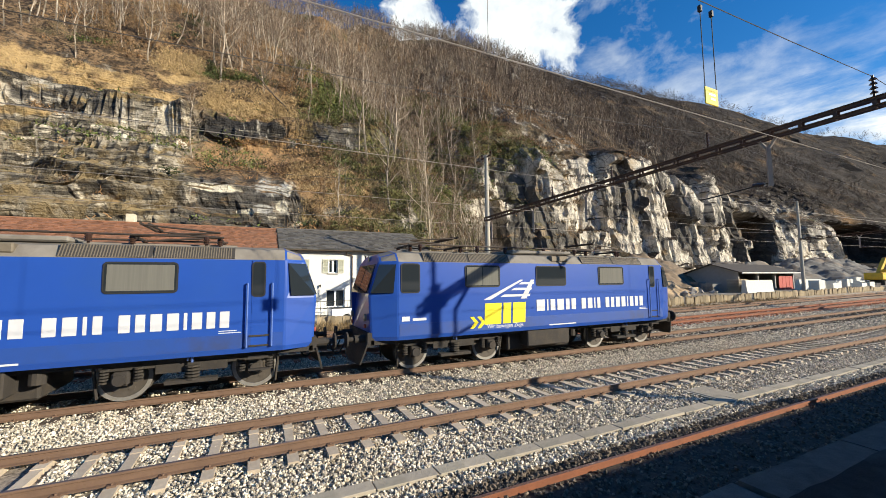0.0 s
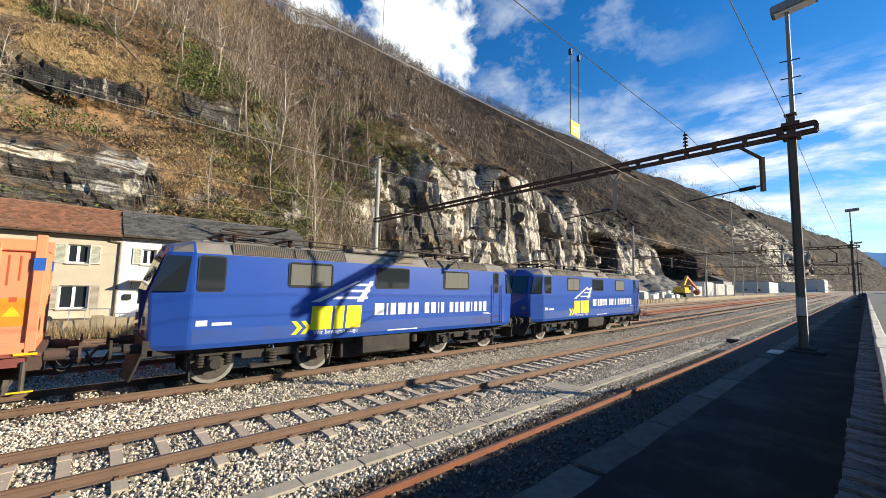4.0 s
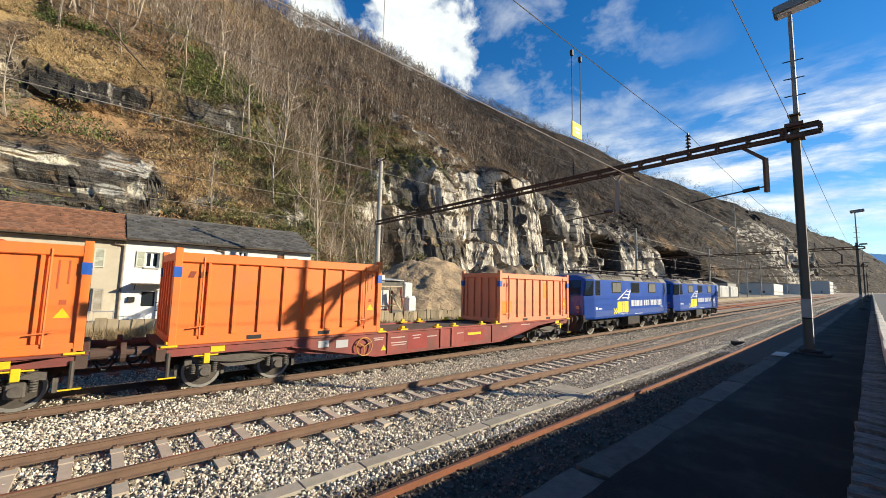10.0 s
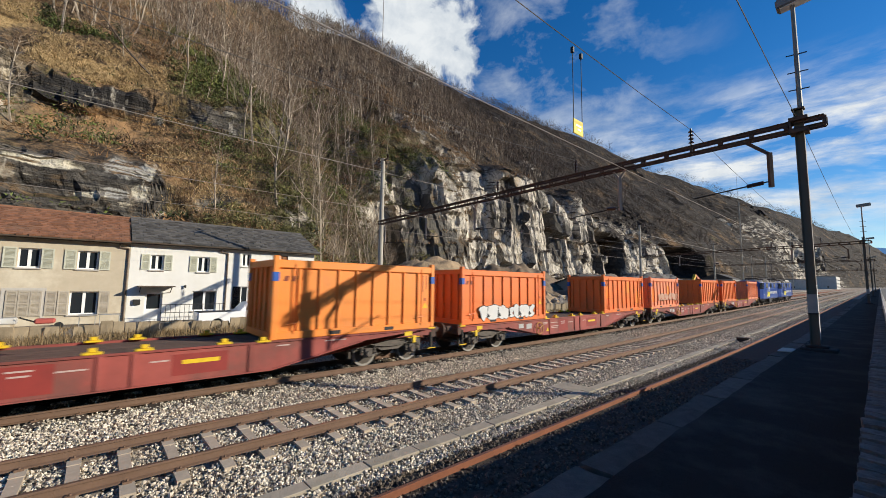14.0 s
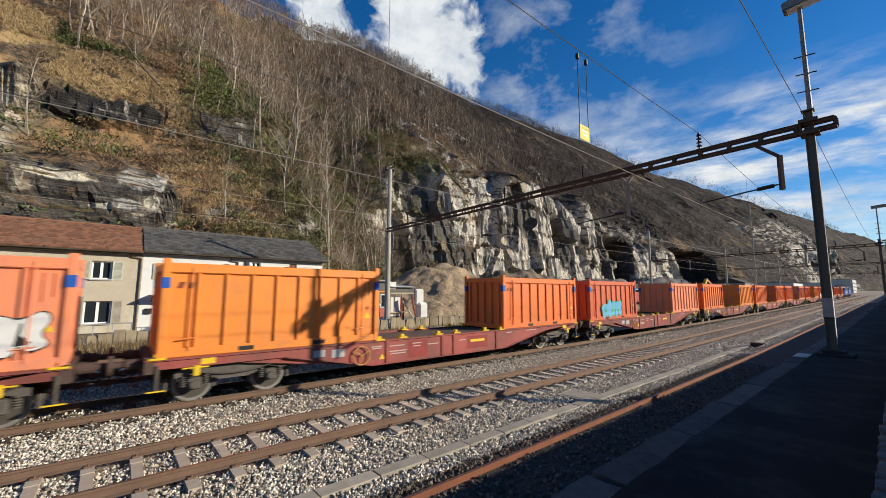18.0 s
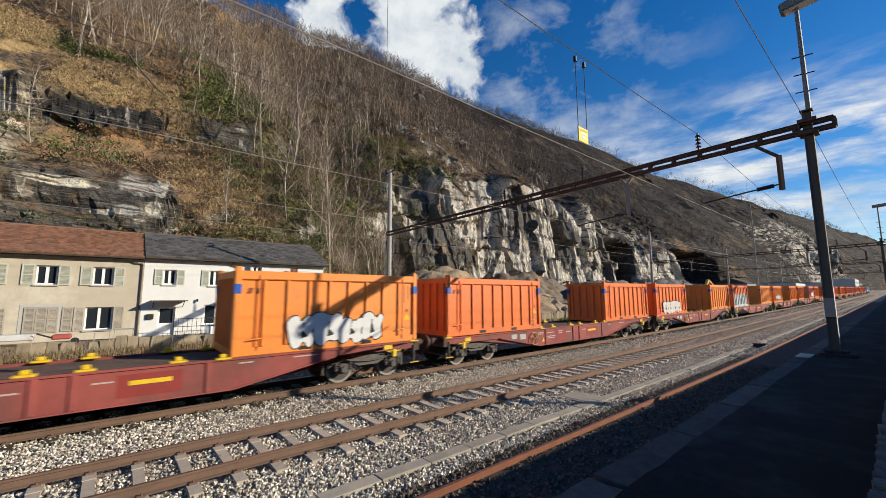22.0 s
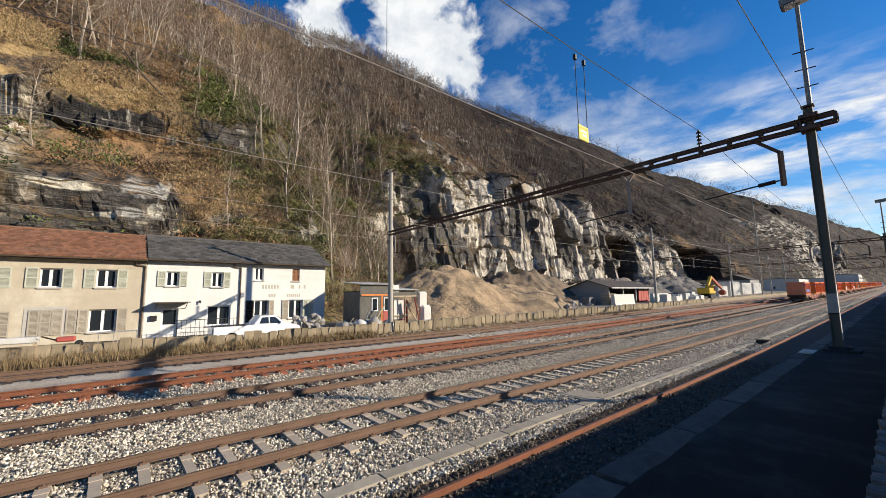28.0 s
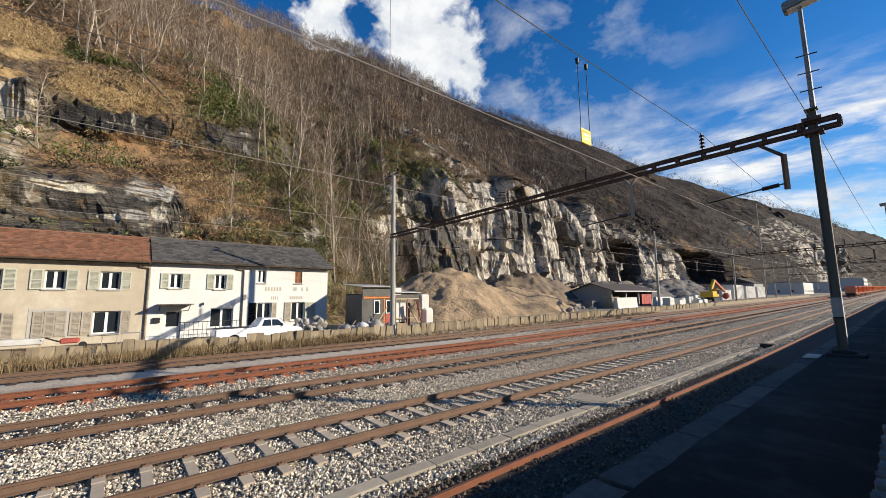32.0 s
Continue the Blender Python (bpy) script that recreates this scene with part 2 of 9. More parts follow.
M["footing"] = material("footing", (0.045, 0.042, 0.04), (0.025, 0.024, 0.023), 0.9, scale=8, bump=0.5)
M["white_strip"] = material("white_strip", (0.6, 0.58, 0.54), (0.4, 0.38, 0.34), 0.7, scale=5)
M["white_band"] = material("white_band", (0.34, 0.33, 0.30), (0.22, 0.21, 0.19), 0.7, scale=5, bump=0.2)
M["post_concrete"] = material("post_concrete", (0.42, 0.39, 0.33), (0.32, 0.29, 0.25), 0.85, scale=2, bump=0.3, stretch=(1, 1, 0.2))
M["galvanised"] = material("galvanised", (0.42, 0.42, 0.41), (0.3, 0.3, 0.3), 0.5, 0.6, scale=6)
M["mast_grey"] = material("mast_grey", (0.25, 0.24, 0.22), (0.16, 0.155, 0.145), 0.55, 0.4, scale=5)
M["insulator"] = material("insulator", (0.05, 0.028, 0.02), None, 0.25, 0.0)
M["contact_wire"] = material("contact_wire", (0.46, 0.40, 0.34), (0.3, 0.26, 0.22), 0.45, 0.6)
M["wire"] = material("wire", (0.14, 0.127, 0.115), (0.08, 0.073, 0.067), 0.45, 0.7)
M["yellow_sign"] = material("yellow_sign", (0.75, 0.55, 0.02), (0.65, 0.46, 0.02), 0.6, scale=5)
M["blue_loco"] = material("blue_loco", (0.020, 0.072, 0.345), (0.018, 0.064, 0.30), 0.34, scale=1.2, stain=(0.03, 0.085, 0.30), stain_scale=0.5, stain_amount=0.35, coat=0.3)
M["blue_low"] = material("blue_low", (0.020, 0.066, 0.29), (0.026, 0.06, 0.20), 0.5, scale=2.0, stain=(0.045, 0.05, 0.085), stain_scale=0.9, stain_amount=0.5)
M["roof_grey"] = material("roof_grey", (0.24, 0.215, 0.18), (0.15, 0.13, 0.105), 0.75, scale=3, bump=0.2, stain=(0.09, 0.07, 0.055))
M["roof_dark"] = material("roof_dark", (0.045, 0.04, 0.036), (0.03, 0.027, 0.025), 0.7, scale=4)
M["grille"] = material("grille", (0.20, 0.165, 0.12), (0.10, 0.085, 0.065), 0.7, 0.2, scale=6)
M["under"] = material("under", (0.040, 0.034, 0.029), (0.018, 0.015, 0.013), 0.85, scale=5, bump=0.4, stain=(0.09, 0.07, 0.05), stain_scale=2.5)
M["bogie_grey"] = material("bogie_grey", (0.13, 0.112, 0.095), (0.055, 0.047, 0.04), 0.75, 0.2, scale=5, bump=0.4, stain=(0.05, 0.04, 0.033), stain_scale=2.5)
M["wheel"] = material("wheel", (0.10, 0.085, 0.07), (0.045, 0.038, 0.032), 0.65, 0.4, scale=6)
M["wheel_rim"] = material("wheel_rim", (0.33, 0.31, 0.28), (0.20, 0.185, 0.165), 0.5, 0.6, scale=6)
M["letter_white"] = material("letter_white", (0.62, 0.62, 0.63), (0.52, 0.52, 0.54), 0.5, scale=5)
M["letter_yellow"] = material("letter_yellow", (0.80, 0.66, 0.01), (0.72, 0.58, 0.01), 0.5, scale=5)
M["glass"] = glass_material("glass")
M["curtain"] = material("curtain", (0.15, 0.145, 0.125), (0.10, 0.097, 0.085), 0.9, scale=3, stretch=(1, 8, 0.2))
M["rubber"] = material("rubber", (0.02, 0.02, 0.02), None, 0.7)
M["handrail"] = material("handrail", (0.10, 0.17, 0.45), None, 0.4, 0.2)
ORANGES = [(0.78, 0.185, 0.035), (0.83, 0.26, 0.040), (0.64, 0.135, 0.050), (0.82, 0.27, 0.125), (0.84, 0.30, 0.06)]
for i_o, c_o in enumerate(ORANGES):
    M["orange%d" % i_o] = material("orange%d" % i_o, c_o, tuple(v * 0.86 for v in c_o), 0.48, scale=1.0, bump=0.08, bump_scale=6,
                                   stain=(c_o[0] * 0.55, c_o[1] * 0.7 + 0.02, c_o[2] + 0.03), stain_scale=1.3, stain_amount=0.4)
M["orange_dark"] = material("orange_dark", (0.42, 0.09, 0.03), (0.3, 0.065, 0.028), 0.6, scale=3)
M["wagon_red"] = material("wagon_red", (0.31, 0.072, 0.056), (0.20, 0.048, 0.038), 0.72, scale=1.2, amount=0.9, bump=0.15, stain=(0.13, 0.062, 0.048), stain_scale=0.55, stain_amount=0.75, random_tint=0.18)
M["wagon_dark"] = material("wagon_dark", (0.09, 0.055, 0.042), (0.055, 0.038, 0.03), 0.85, scale=4, bump=0.3)
M["yellow_part"] = material("yellow_part", (0.75, 0.5, 0.015), (0.5, 0.33, 0.02), 0.55, scale=8)
M["logo_brown"] = material("logo_brown", (0.22, 0.05, 0.02), (0.16, 0.04, 0.02), 0.6, scale=4)
M["wheel_ochre"] = material("wheel_ochre", (0.52, 0.26, 0.06), (0.34, 0.16, 0.05), 0.65, scale=6)
M["sill_fresh"] = material("sill_fresh", (0.27, 0.036, 0.028), (0.19, 0.03, 0.024), 0.65, scale=2.5, amount=0.7)
M["deck_brown"] = material("deck_brown", (0.16, 0.10, 0.07), (0.075, 0.05, 0.04), 0.9, scale=2.5, amount=0.9, bump=0.3, stretch=(3, 0.6, 1))
M["lettering_dull"] = material("lettering_dull", (0.50, 0.38, 0.34), (0.36, 0.22, 0.19), 0.7, scale=9)
M["blue_patch"] = material("blue_patch", (0.02, 0.1, 0.42), None, 0.5)
M["black_paint"] = material("black_paint", (0.02, 0.018, 0.018), None, 0.6)
M["white_paint"] = material("white_paint", (0.66, 0.65, 0.62), (0.58, 0.57, 0.54), 0.6, scale=5)
M["teal_paint"] = material("teal_paint", (0.03, 0.42, 0.33), None, 0.6)
M["grey_paint"] = material("grey_paint", (0.42, 0.41, 0.40), (0.34, 0.33, 0.32), 0.6, scale=3)
M["sky_paint"] = material("sky_paint", (0.03, 0.30, 0.72), None, 0.6)
M["pink_paint"] = material("pink_paint", (0.70, 0.03, 0.10), None, 0.6)


def part(name, bm, mat, parent, label="", smooth=False):
    """Links a bmesh (or mesh data) as one mesh object under a thing or a part."""
    me = bm
    if isinstance(bm, bmesh.types.BMesh):
        me = bpy.data.meshes.new(name)
        bm.to_mesh(me)
        bm.free()
        for mm in (mat if isinstance(mat, (list, tuple)) else [mat]):
            me.materials.append(mm)
        if smooth:
            for p in me.polygons:
                p.use_smooth = True
    ob = new(name, me)
    if parent is not None:
        ob.parent = parent
    if label:
        ob["label"] = label
    return ob


def thing(name, label, category, at=None, group="", kind=""):
    """An Empty at the base of a thing."""
    ob = new(name)
    ob.empty_display_size = 0.2
    if at is not None:
        ob.matrix_basis = at if isinstance(at, Matrix) else Matrix.Translation(at)
    return tagged(ob, label, category, group, kind)


def box(bm, x0, x1, y0, y1, z0, z1, mi=0):
    """Adds a box to a bmesh."""
    v = [bm.verts.new(p) for p in ((x0, y0, z0), (x1, y0, z0), (x1, y1, z0), (x0, y1, z0), (x0, y0, z1), (x1, y0, z1), (x1, y1, z1), (x0, y1, z1))]
    fs = [bm.faces.new([v[i] for i in q]) for q in ((3, 2, 1, 0), (4, 5, 6, 7), (0, 1, 5, 4), (1, 2, 6, 5), (2, 3, 7, 6), (3, 0, 4, 7))]
    for f_ in fs:
        f_.material_index = mi
    return v


def boxes(*bs, bevel=0.0):
    bm = bmesh.new()
    for b in bs:
        box(bm, *b)
    if bevel:
        bmesh.ops.bevel(bm, geom=bm.edges[:], offset=bevel, segments=1, affect="EDGES")
    return bm


def rod(bm, a, b, r, r2=None, n=8, caps=True, mi=0):
    """Adds a round bar from a to b."""
    a, b = Vector(a), Vector(b)
    d = (b - a).normalized()
    u = d.orthogonal().normalized()
    w = d.cross(u)
    r2 = r if r2 is None else r2
    ra = [bm.verts.new(a + (u * math.cos(t) + w * math.sin(t)) * r) for t in (2 * math.pi * i / n for i in range(n))]
    rb = [bm.verts.new(b + (u * math.cos(t) + w * math.sin(t)) * r2) for t in (2 * math.pi * i / n for i in range(n))]
    for i in range(n):
        bm.faces.new((ra[i], ra[(i + 1) % n], rb[(i + 1) % n], rb[i])).material_index = mi
    if caps:
        bm.faces.new(ra[::-1]).material_index = mi
        bm.faces.new(rb).material_index = mi


def rods(*rs, n=8):
    bm = bmesh.new()
    for r in rs:
        rod(bm, *r, n=n)
    return bm


def bar(bm, a, b, w, h, up=(0, 0, 1), mi=0):
    """Adds a square bar from a to b, w wide and h high."""
    a, b = Vector(a), Vector(b)
    d = (b - a).normalized()
    s = d.cross(Vector(up))
    s = (s if s.length > 1e-4 else d.orthogonal()).normalized()
    t = s.cross(d)
    q = [(s * i * w / 2 + t * j * h / 2) for i, j in ((-1, -1), (1, -1), (1, 1), (-1, 1))]
    va, vb = [bm.verts.new(a + o) for o in q], [bm.verts.new(b + o) for o in q]
    for i in range(4):
        bm.faces.new((va[i], va[(i + 1) % 4], vb[(i + 1) % 4], vb[i])).material_index = mi
    bm.faces.new(va[::-1]).material_index = mi
    bm.faces.new(vb).material_index = mi


def mesh_np(name, verts, faces, mat, smooth=False):
    """Mesh data from arrays; faces (n, 3) or (n, 4)."""
    me = bpy.data.meshes.new(name)
    k = faces.shape[1]
    me.vertices.add(len(verts))
    me.vertices.foreach_set("co", verts.astype(np.float32).ravel())
    me.loops.add(faces.size)
    me.loops.foreach_set("vertex_index", faces.astype(np.int32).ravel())
    me.polygons.add(len(faces))
    me.polygons.foreach_set("loop_start", np.arange(0, faces.size, k, dtype=np.int32))
    me.update(calc_edges=True)
    me.polygons.foreach_set("use_smooth", np.full(len(faces), smooth))
    for mm in (mat if isinstance(mat, (list, tuple)) else [mat]):
        me.materials.append(mm)
    return me


def rise(y):
    """The line climbs gently up the valley."""
    return 0.0 if y < 15 else 0.0105 * (y - 15) ** 2 / y


LONG = [-70, -30, 0, 15, 22, 30, 40, 50, 60, 75, 90, 110, 140, 180, 240, 300, 420, 600, 900]


def extrude_profile(pts, y0, y1, mi=None):
    """A bar along y, following the climb, with a closed outline of (x, z) points."""
    bm = bmesh.new()
    ys = [y0] + [y for y in LONG if y0 < y < y1] + [y1]
    rings = [[bm.verts.new((x, y, z + rise(y))) for x, z in pts] for y in ys]
    n = len(pts)
    for a, b in zip(rings, rings[1:]):
        for i in range(n):
            f_ = bm.faces.new((a[i], b[i], b[(i + 1) % n], a[(i + 1) % n]))
            if mi:
                f_.material_index = mi[i]
    bm.faces.new(rings[0])
    bm.faces.new(rings[-1][::-1])
    bmesh.ops.recalc_face_normals(bm, faces=bm.faces[:])
    return bm


def long_box(x0, x1, y0, y1, z0, z1):
    return extrude_profile([(x0, z0), (x1, z0), (x1, z1), (x0, z1)], y0, y1)


# ---- ground, tracks, platform ----
TRACK_X = {"1": -8.25, "2": -12.6, "3": -16.95, "4": -21.8}
RNG = np.random.default_rng(7)


def smooth01(v, a, b):
    t = min(max((v - a) / (b - a), 0.0), 1.0)
    return t * t * (3 - 2 * t)


def ground_z(x, y):
    """Track bed, yard a little higher, river plain far off."""
    z = -0.27 + rise(y)
    z += 0.30 * smooth01(-x, 23.6, 24.6)
    z += 0.135 * smooth01(-x, 2.9, 3.1) * (1 - smooth01(-x, 4.95, 5.25))
    for key, up in (("2", 0.03), ("3", 0.025), ("4", 0.05)):
        away = abs(x - TRACK_X[key])
        if away < 2.1:
            z += up * (1 - smooth01(away, 1.5, 2.1))
    return z


def build_ground():
    xs = np.array([-2500, -1200, -600, -300, -150, -90, -70, -60, -50, -45, -40, -36, -32, -30, -28, -26, -25, -24.6, -24.2, -23.8, -23.4, -23,
                   *np.arange(-22.8, -6.5, 0.35), -6.4, -6.2, -5.3, -5.1, -4.9, -4.6, -4.2, -3.5, -3.1, -2.4, -2, 0, 3, 6, 12, 20, 40, 80, 200, 600, 1500, 3000], float)
    ys = np.concatenate([[-2500, -1000, -400, -200, -100, -60], np.arange(-40, 130, 2.0), np.linspace(130, 400, 60), [450, 520, 600, 700, 850, 1100, 1500, 2200, 3200, 4500]])
    V = np.array([(x, y, ground_z(x, y) + (0.02 * noise.noise(Vector((x * 0.7, y * 0.7, 3))) if abs(x) < 30 else 0)) for y in ys for x in xs])
    nx = len(xs)
    F = np.array([(j * nx + i, j * nx + i + 1, (j + 1) * nx + i + 1, (j + 1) * nx + i) for j in range(len(ys) - 1) for i in range(nx - 1)])
    g = new("ground", mesh_np("ground", V, F, M["ballast"]))
    return tagged(g, "grey crushed stone ballast between the rusty tracks", "ground", kind="structure")


def rail_profile(x):
    h = [(-0.062, -0.165), (0.062, -0.165), (0.062, -0.150), (0.012, -0.135), (0.010, -0.045), (0.036, -0.034), (0.036, -0.006), (0.028, 0.0),
         (-0.028, 0.0), (-0.036, -0.006), (-0.036, -0.034), (-0.010, -0.045), (-0.012, -0.135), (-0.062, -0.150)]
    return [(x + a, z) for a, z in h]


def rail(name, x, y0, y1, side, parent, top="rail_top"):
    mi = [0] * 14
    mi[7] = 1
    return part(name, extrude_profile(rail_profile(x), y0, y1, mi), [side, M[top]], parent)


def sleeper_mesh(kind):
    bm = bmesh.new()
    if kind == "concrete":
        for s in (-1, 1):
            box(bm, min(s * 0.42, s * 1.22), max(s * 0.42, s * 1.22), -0.09, 0.09, -0.40, -0.166)
        box(bm, -0.42, 0.42, -0.08, 0.08, -0.40, -0.178)
    elif kind == "rust":
        box(bm, -1.22, 1.22, -0.12, 0.12, -0.30, -0.168)
        for s in (-1, 1):
            box(bm, min(s * 1.22, s * 1.30), max(s * 1.22, s * 1.30), -0.12, 0.12, -0.38, -0.20)
    else:
        box(bm, -1.28, 1.28, -0.125, 0.125, -0.36, -0.167)
    for s in (-1, 1):
        for o in (-0.095, 0.095):
            box(bm, s * 0.7525 + o - 0.028, s * 0.7525 + o + 0.028, -0.055, 0.055, -0.166, -0.135, 1)
            rod(bm, (s * 0.7525 + o, 0, -0.135), (s * 0.7525 + o, 0, -0.108), 0.018, n=6, mi=1)
    me = bpy.data.meshes.new("sleeper")
    bm.to_mesh(me)
    bm.free()
    return me


def build_track(key, mat_sleeper, mat_side, kind, spacing, y_far, label, lone=False):
    x = TRACK_X[key]
    t = thing("track_" + key, label, "railway track", (x, 0, 0), kind="structure")
    for s in (-1, 1):
        rail("rail", s * 0.7525, -70, y_far, mat_side, t)
    me = sleeper_mesh(kind)
    me.materials.append(mat_sleeper)
    me.materials.append(M["rail_rust"] if kind == "rust" else M["rail_side"])
    y = -10.0
    n = 0
    while y < 52:
        o = new("sleeper", me)
        o.parent = t
        o.location = (RNG.normal(0, 0.012), y + RNG.normal(0, 0.012), rise(y) - 0.004 * RNG.random())
        o.rotation_euler = (0, 0, RNG.normal(0, 0.006))
        y += spacing
    far = bmesh.new()
    while y < min(y_far, 260):
        box(far, -1.25, 1.25, y - 0.125, y + 0.125, rise(y) - 0.4, rise(y) - 0.168)
        y += spacing
    tagged(part("far_sleepers", far, mat_sleeper, t), kind="stuff")
    return t


def build_ballast_stones(old):
    """Loose broken stones lying over the track bed, as one mesh."""
    def patch(n, x0, x1, y0, y1, size):
        """Mean of two random draws keeps the stones denser towards the camera."""
        x = RNG.uniform(x0, x1, n)
        y = y0 + (y1 - y0) * RNG.random(n) ** 1.35
        return np.stack([x, y, np.full(n, size)], 1)
    def far_patch(n, x0, x1, y0, y1, size):
        return np.stack([RNG.uniform(x0, x1, n), y0 + (y1 - y0) * RNG.random(n) ** 1.8, np.full(n, size)], 1)
    P = np.concatenate([patch(14500, -5.6, -4.95, -1, 22, 0.04), patch(29000, -7.6, -5.92, -3, 24, 0.04), patch(15000, -8.95, -7.55, -3, 24, 0.04),
                        patch(38000, -11.9, -9.05, -5, 24, 0.04), patch(17000, -15.9, -12.0, -8, 20, 0.044), patch(7000, -18.2, -16.0, -10, 20, 0.044),
                        far_patch(19000, -11.9, -4.6, 23, 64, 0.065), far_patch(8000, -11.9, -4.6, 60, 120, 0.10), far_patch(10000, -18.0, -12.0, 19, 64, 0.075), far_patch(4000, -22.5, -18.0, 19, 62, 0.07)])
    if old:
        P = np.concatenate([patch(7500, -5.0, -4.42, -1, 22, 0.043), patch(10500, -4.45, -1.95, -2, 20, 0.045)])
    keep = np.ones(len(P), bool)
    for tx in TRACK_X.values():
        for s in (-0.7525, 0.7525):
            keep &= np.abs(P[:, 0] - tx - s) > 0.085
    keep &= np.abs(P[:, 0] + 4.52) > 0.085
    P = P[keep]
    n = len(P)
    base = np.array([(1, 0, 0), (0, 1, 0), (-1, 0, 0), (0, -1, 0), (0, 0, 1), (0, 0, -1)], float)
    V = base[None] * RNG.uniform(0.75, 1.35, (n, 6, 1)) + RNG.normal(0, 0.22, (n, 6, 3))
    ax = RNG.normal(size=(n, 3))
    ax /= np.linalg.norm(ax, axis=1, keepdims=True)
    an = RNG.uniform(0, 6.28, n)
    c, s = np.cos(an)[:, None, None], np.sin(an)[:, None, None]
    V = V * c + np.cross(np.repeat(ax[:, None], 6, 1), V) * s + ax[:, None] * (V * ax[:, None]).sum(2, keepdims=True) * (1 - c)
    V *= (P[:, 2] * RNG.uniform(0.5, 1.2, n))[:, None, None] * 0.64
    z = 0.025 + RNG.uniform(-0.02, 0.045, n) + np.array([ground_z(u, v) for u, v in P[:, :2]])
    V += np.stack([P[:, 0], P[:, 1], z], 1)[:, None]
    q = np.array([(0, 1, 4), (1, 2, 4), (2, 3, 4), (3, 0, 4), (1, 0, 5), (2, 1, 5), (3, 2, 5), (0, 3, 5)])
    F = (np.arange(n)[:, None, None] * 6 + q[None]).reshape(-1, 3)
    name = "siding_stones" if old else "ballast_stones"
    o = new(name, mesh_np(name, V.reshape(-1, 3), F, M["stones_brown_shade" if old else "stones"]))
    return tagged(o, "dirty brown crushed stones along the disused rail, shade in their colour" if old else "loose grey and brown crushed stones along the tracks", "gravel", kind="stuff")


build_ground()
build_track("1", M["concrete_sleeper"], M["rail_side"], "concrete", 0.62, 420, "main track with brown rails on pale concrete sleepers")
build_track("2", M["wood_sleeper"], M["rail_side"], "wood", 0.66, 900, "through track with brown rails on dark wooden sleepers")
build_track("3", M["rust_sleeper"], M["rail_rust"], "rust", 0.63, 420, "siding with rust-red rails on rusty steel sleepers")
build_track("4", M["wood_sleeper"], M["rail_side"], "wood", 0.72, 420, "disused siding with rusty rails on weathered sleepers")
build_ballast_stones(False)
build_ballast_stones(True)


def bed(name, x0, x1, y0, y1, mat, label):
    """A thin layer of other ballast over the track bed."""
    xs, ys = np.linspace(x0, x1, 14), np.arange(y0, y1, 2.0)
    V = np.array([(x + 0.12 * noise.noise(Vector((y * 0.4, x, 2))) * (x in (x0, x1)), y, ground_z(x, y) + 0.026) for y in ys for x in xs])
    n = len(xs)
    F = np.array([(j * n + i, j * n + i + 1, (j + 1) * n + i + 1, (j + 1) * n + i) for j in range(len(ys) - 1) for i in range(n - 1)])
    tagged(new(name, mesh_np(name, V, F, mat)), label, "ground", kind="structure")


# bed colour carries the shade beside the platform
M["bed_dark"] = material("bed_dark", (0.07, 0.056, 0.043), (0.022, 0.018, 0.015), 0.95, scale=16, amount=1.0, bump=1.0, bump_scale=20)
M["fine_gravel"] = material("fine_gravel", (0.52, 0.46, 0.38), (0.33, 0.28, 0.22), 0.95, scale=14, amount=0.9, bump=0.8, bump_scale=40, stain=(0.34, 0.24, 0.16), stain_scale=0.35, stain_amount=0.6)
M["bed_rusty"] = material("bed_rusty", (0.40, 0.27, 0.17), (0.15, 0.10, 0.065), 0.95, scale=9, amount=0.9, bump=1.0, bump_scale=20, stain=(0.42, 0.34, 0.25), stain_scale=0.2, stain_amount=0.6)
bed("ground_siding", -5.02, -1.9, -20, 130, M["bed_dark"], "dark ballast under the disused rail, platform shade in its colour")
bed("ground_gravel_path", -20.75, -18.25, -20, 70, M["fine_gravel"], "pale fine gravel between the rusty sidings")
bed("ground_rusty_bed", -23.5, -18.6, 26, 258, M["bed_rusty"], "rust-stained brown ballast of the old sidings")

# the lone track beside the loading platform: one rail in the light, one under the platform edge
track_0 = thing("track_5", "disused track beside the platform with rusty rail", "railway track", (-3.77, 0, 0), kind="structure")
for s_ in (-0.7525, 0.7525):
    rail("rail", s_, -60, 300, M["rail_rust"], track_0, "rail_rust_top")
me_s0 = sleeper_mesh("wood")
me_s0.materials.append(M["wood_sleeper"])
me_s0.materials.append(M["iron_dark"])
for i_s in range(90):
    o_s = new("sleeper", me_s0)
    o_s.parent = track_0
    o_s.location = (0.0, -8 + 0.68 * i_s + RNG.normal(0, 0.02), rise(-8 + 0.68 * i_s) - 0.02)


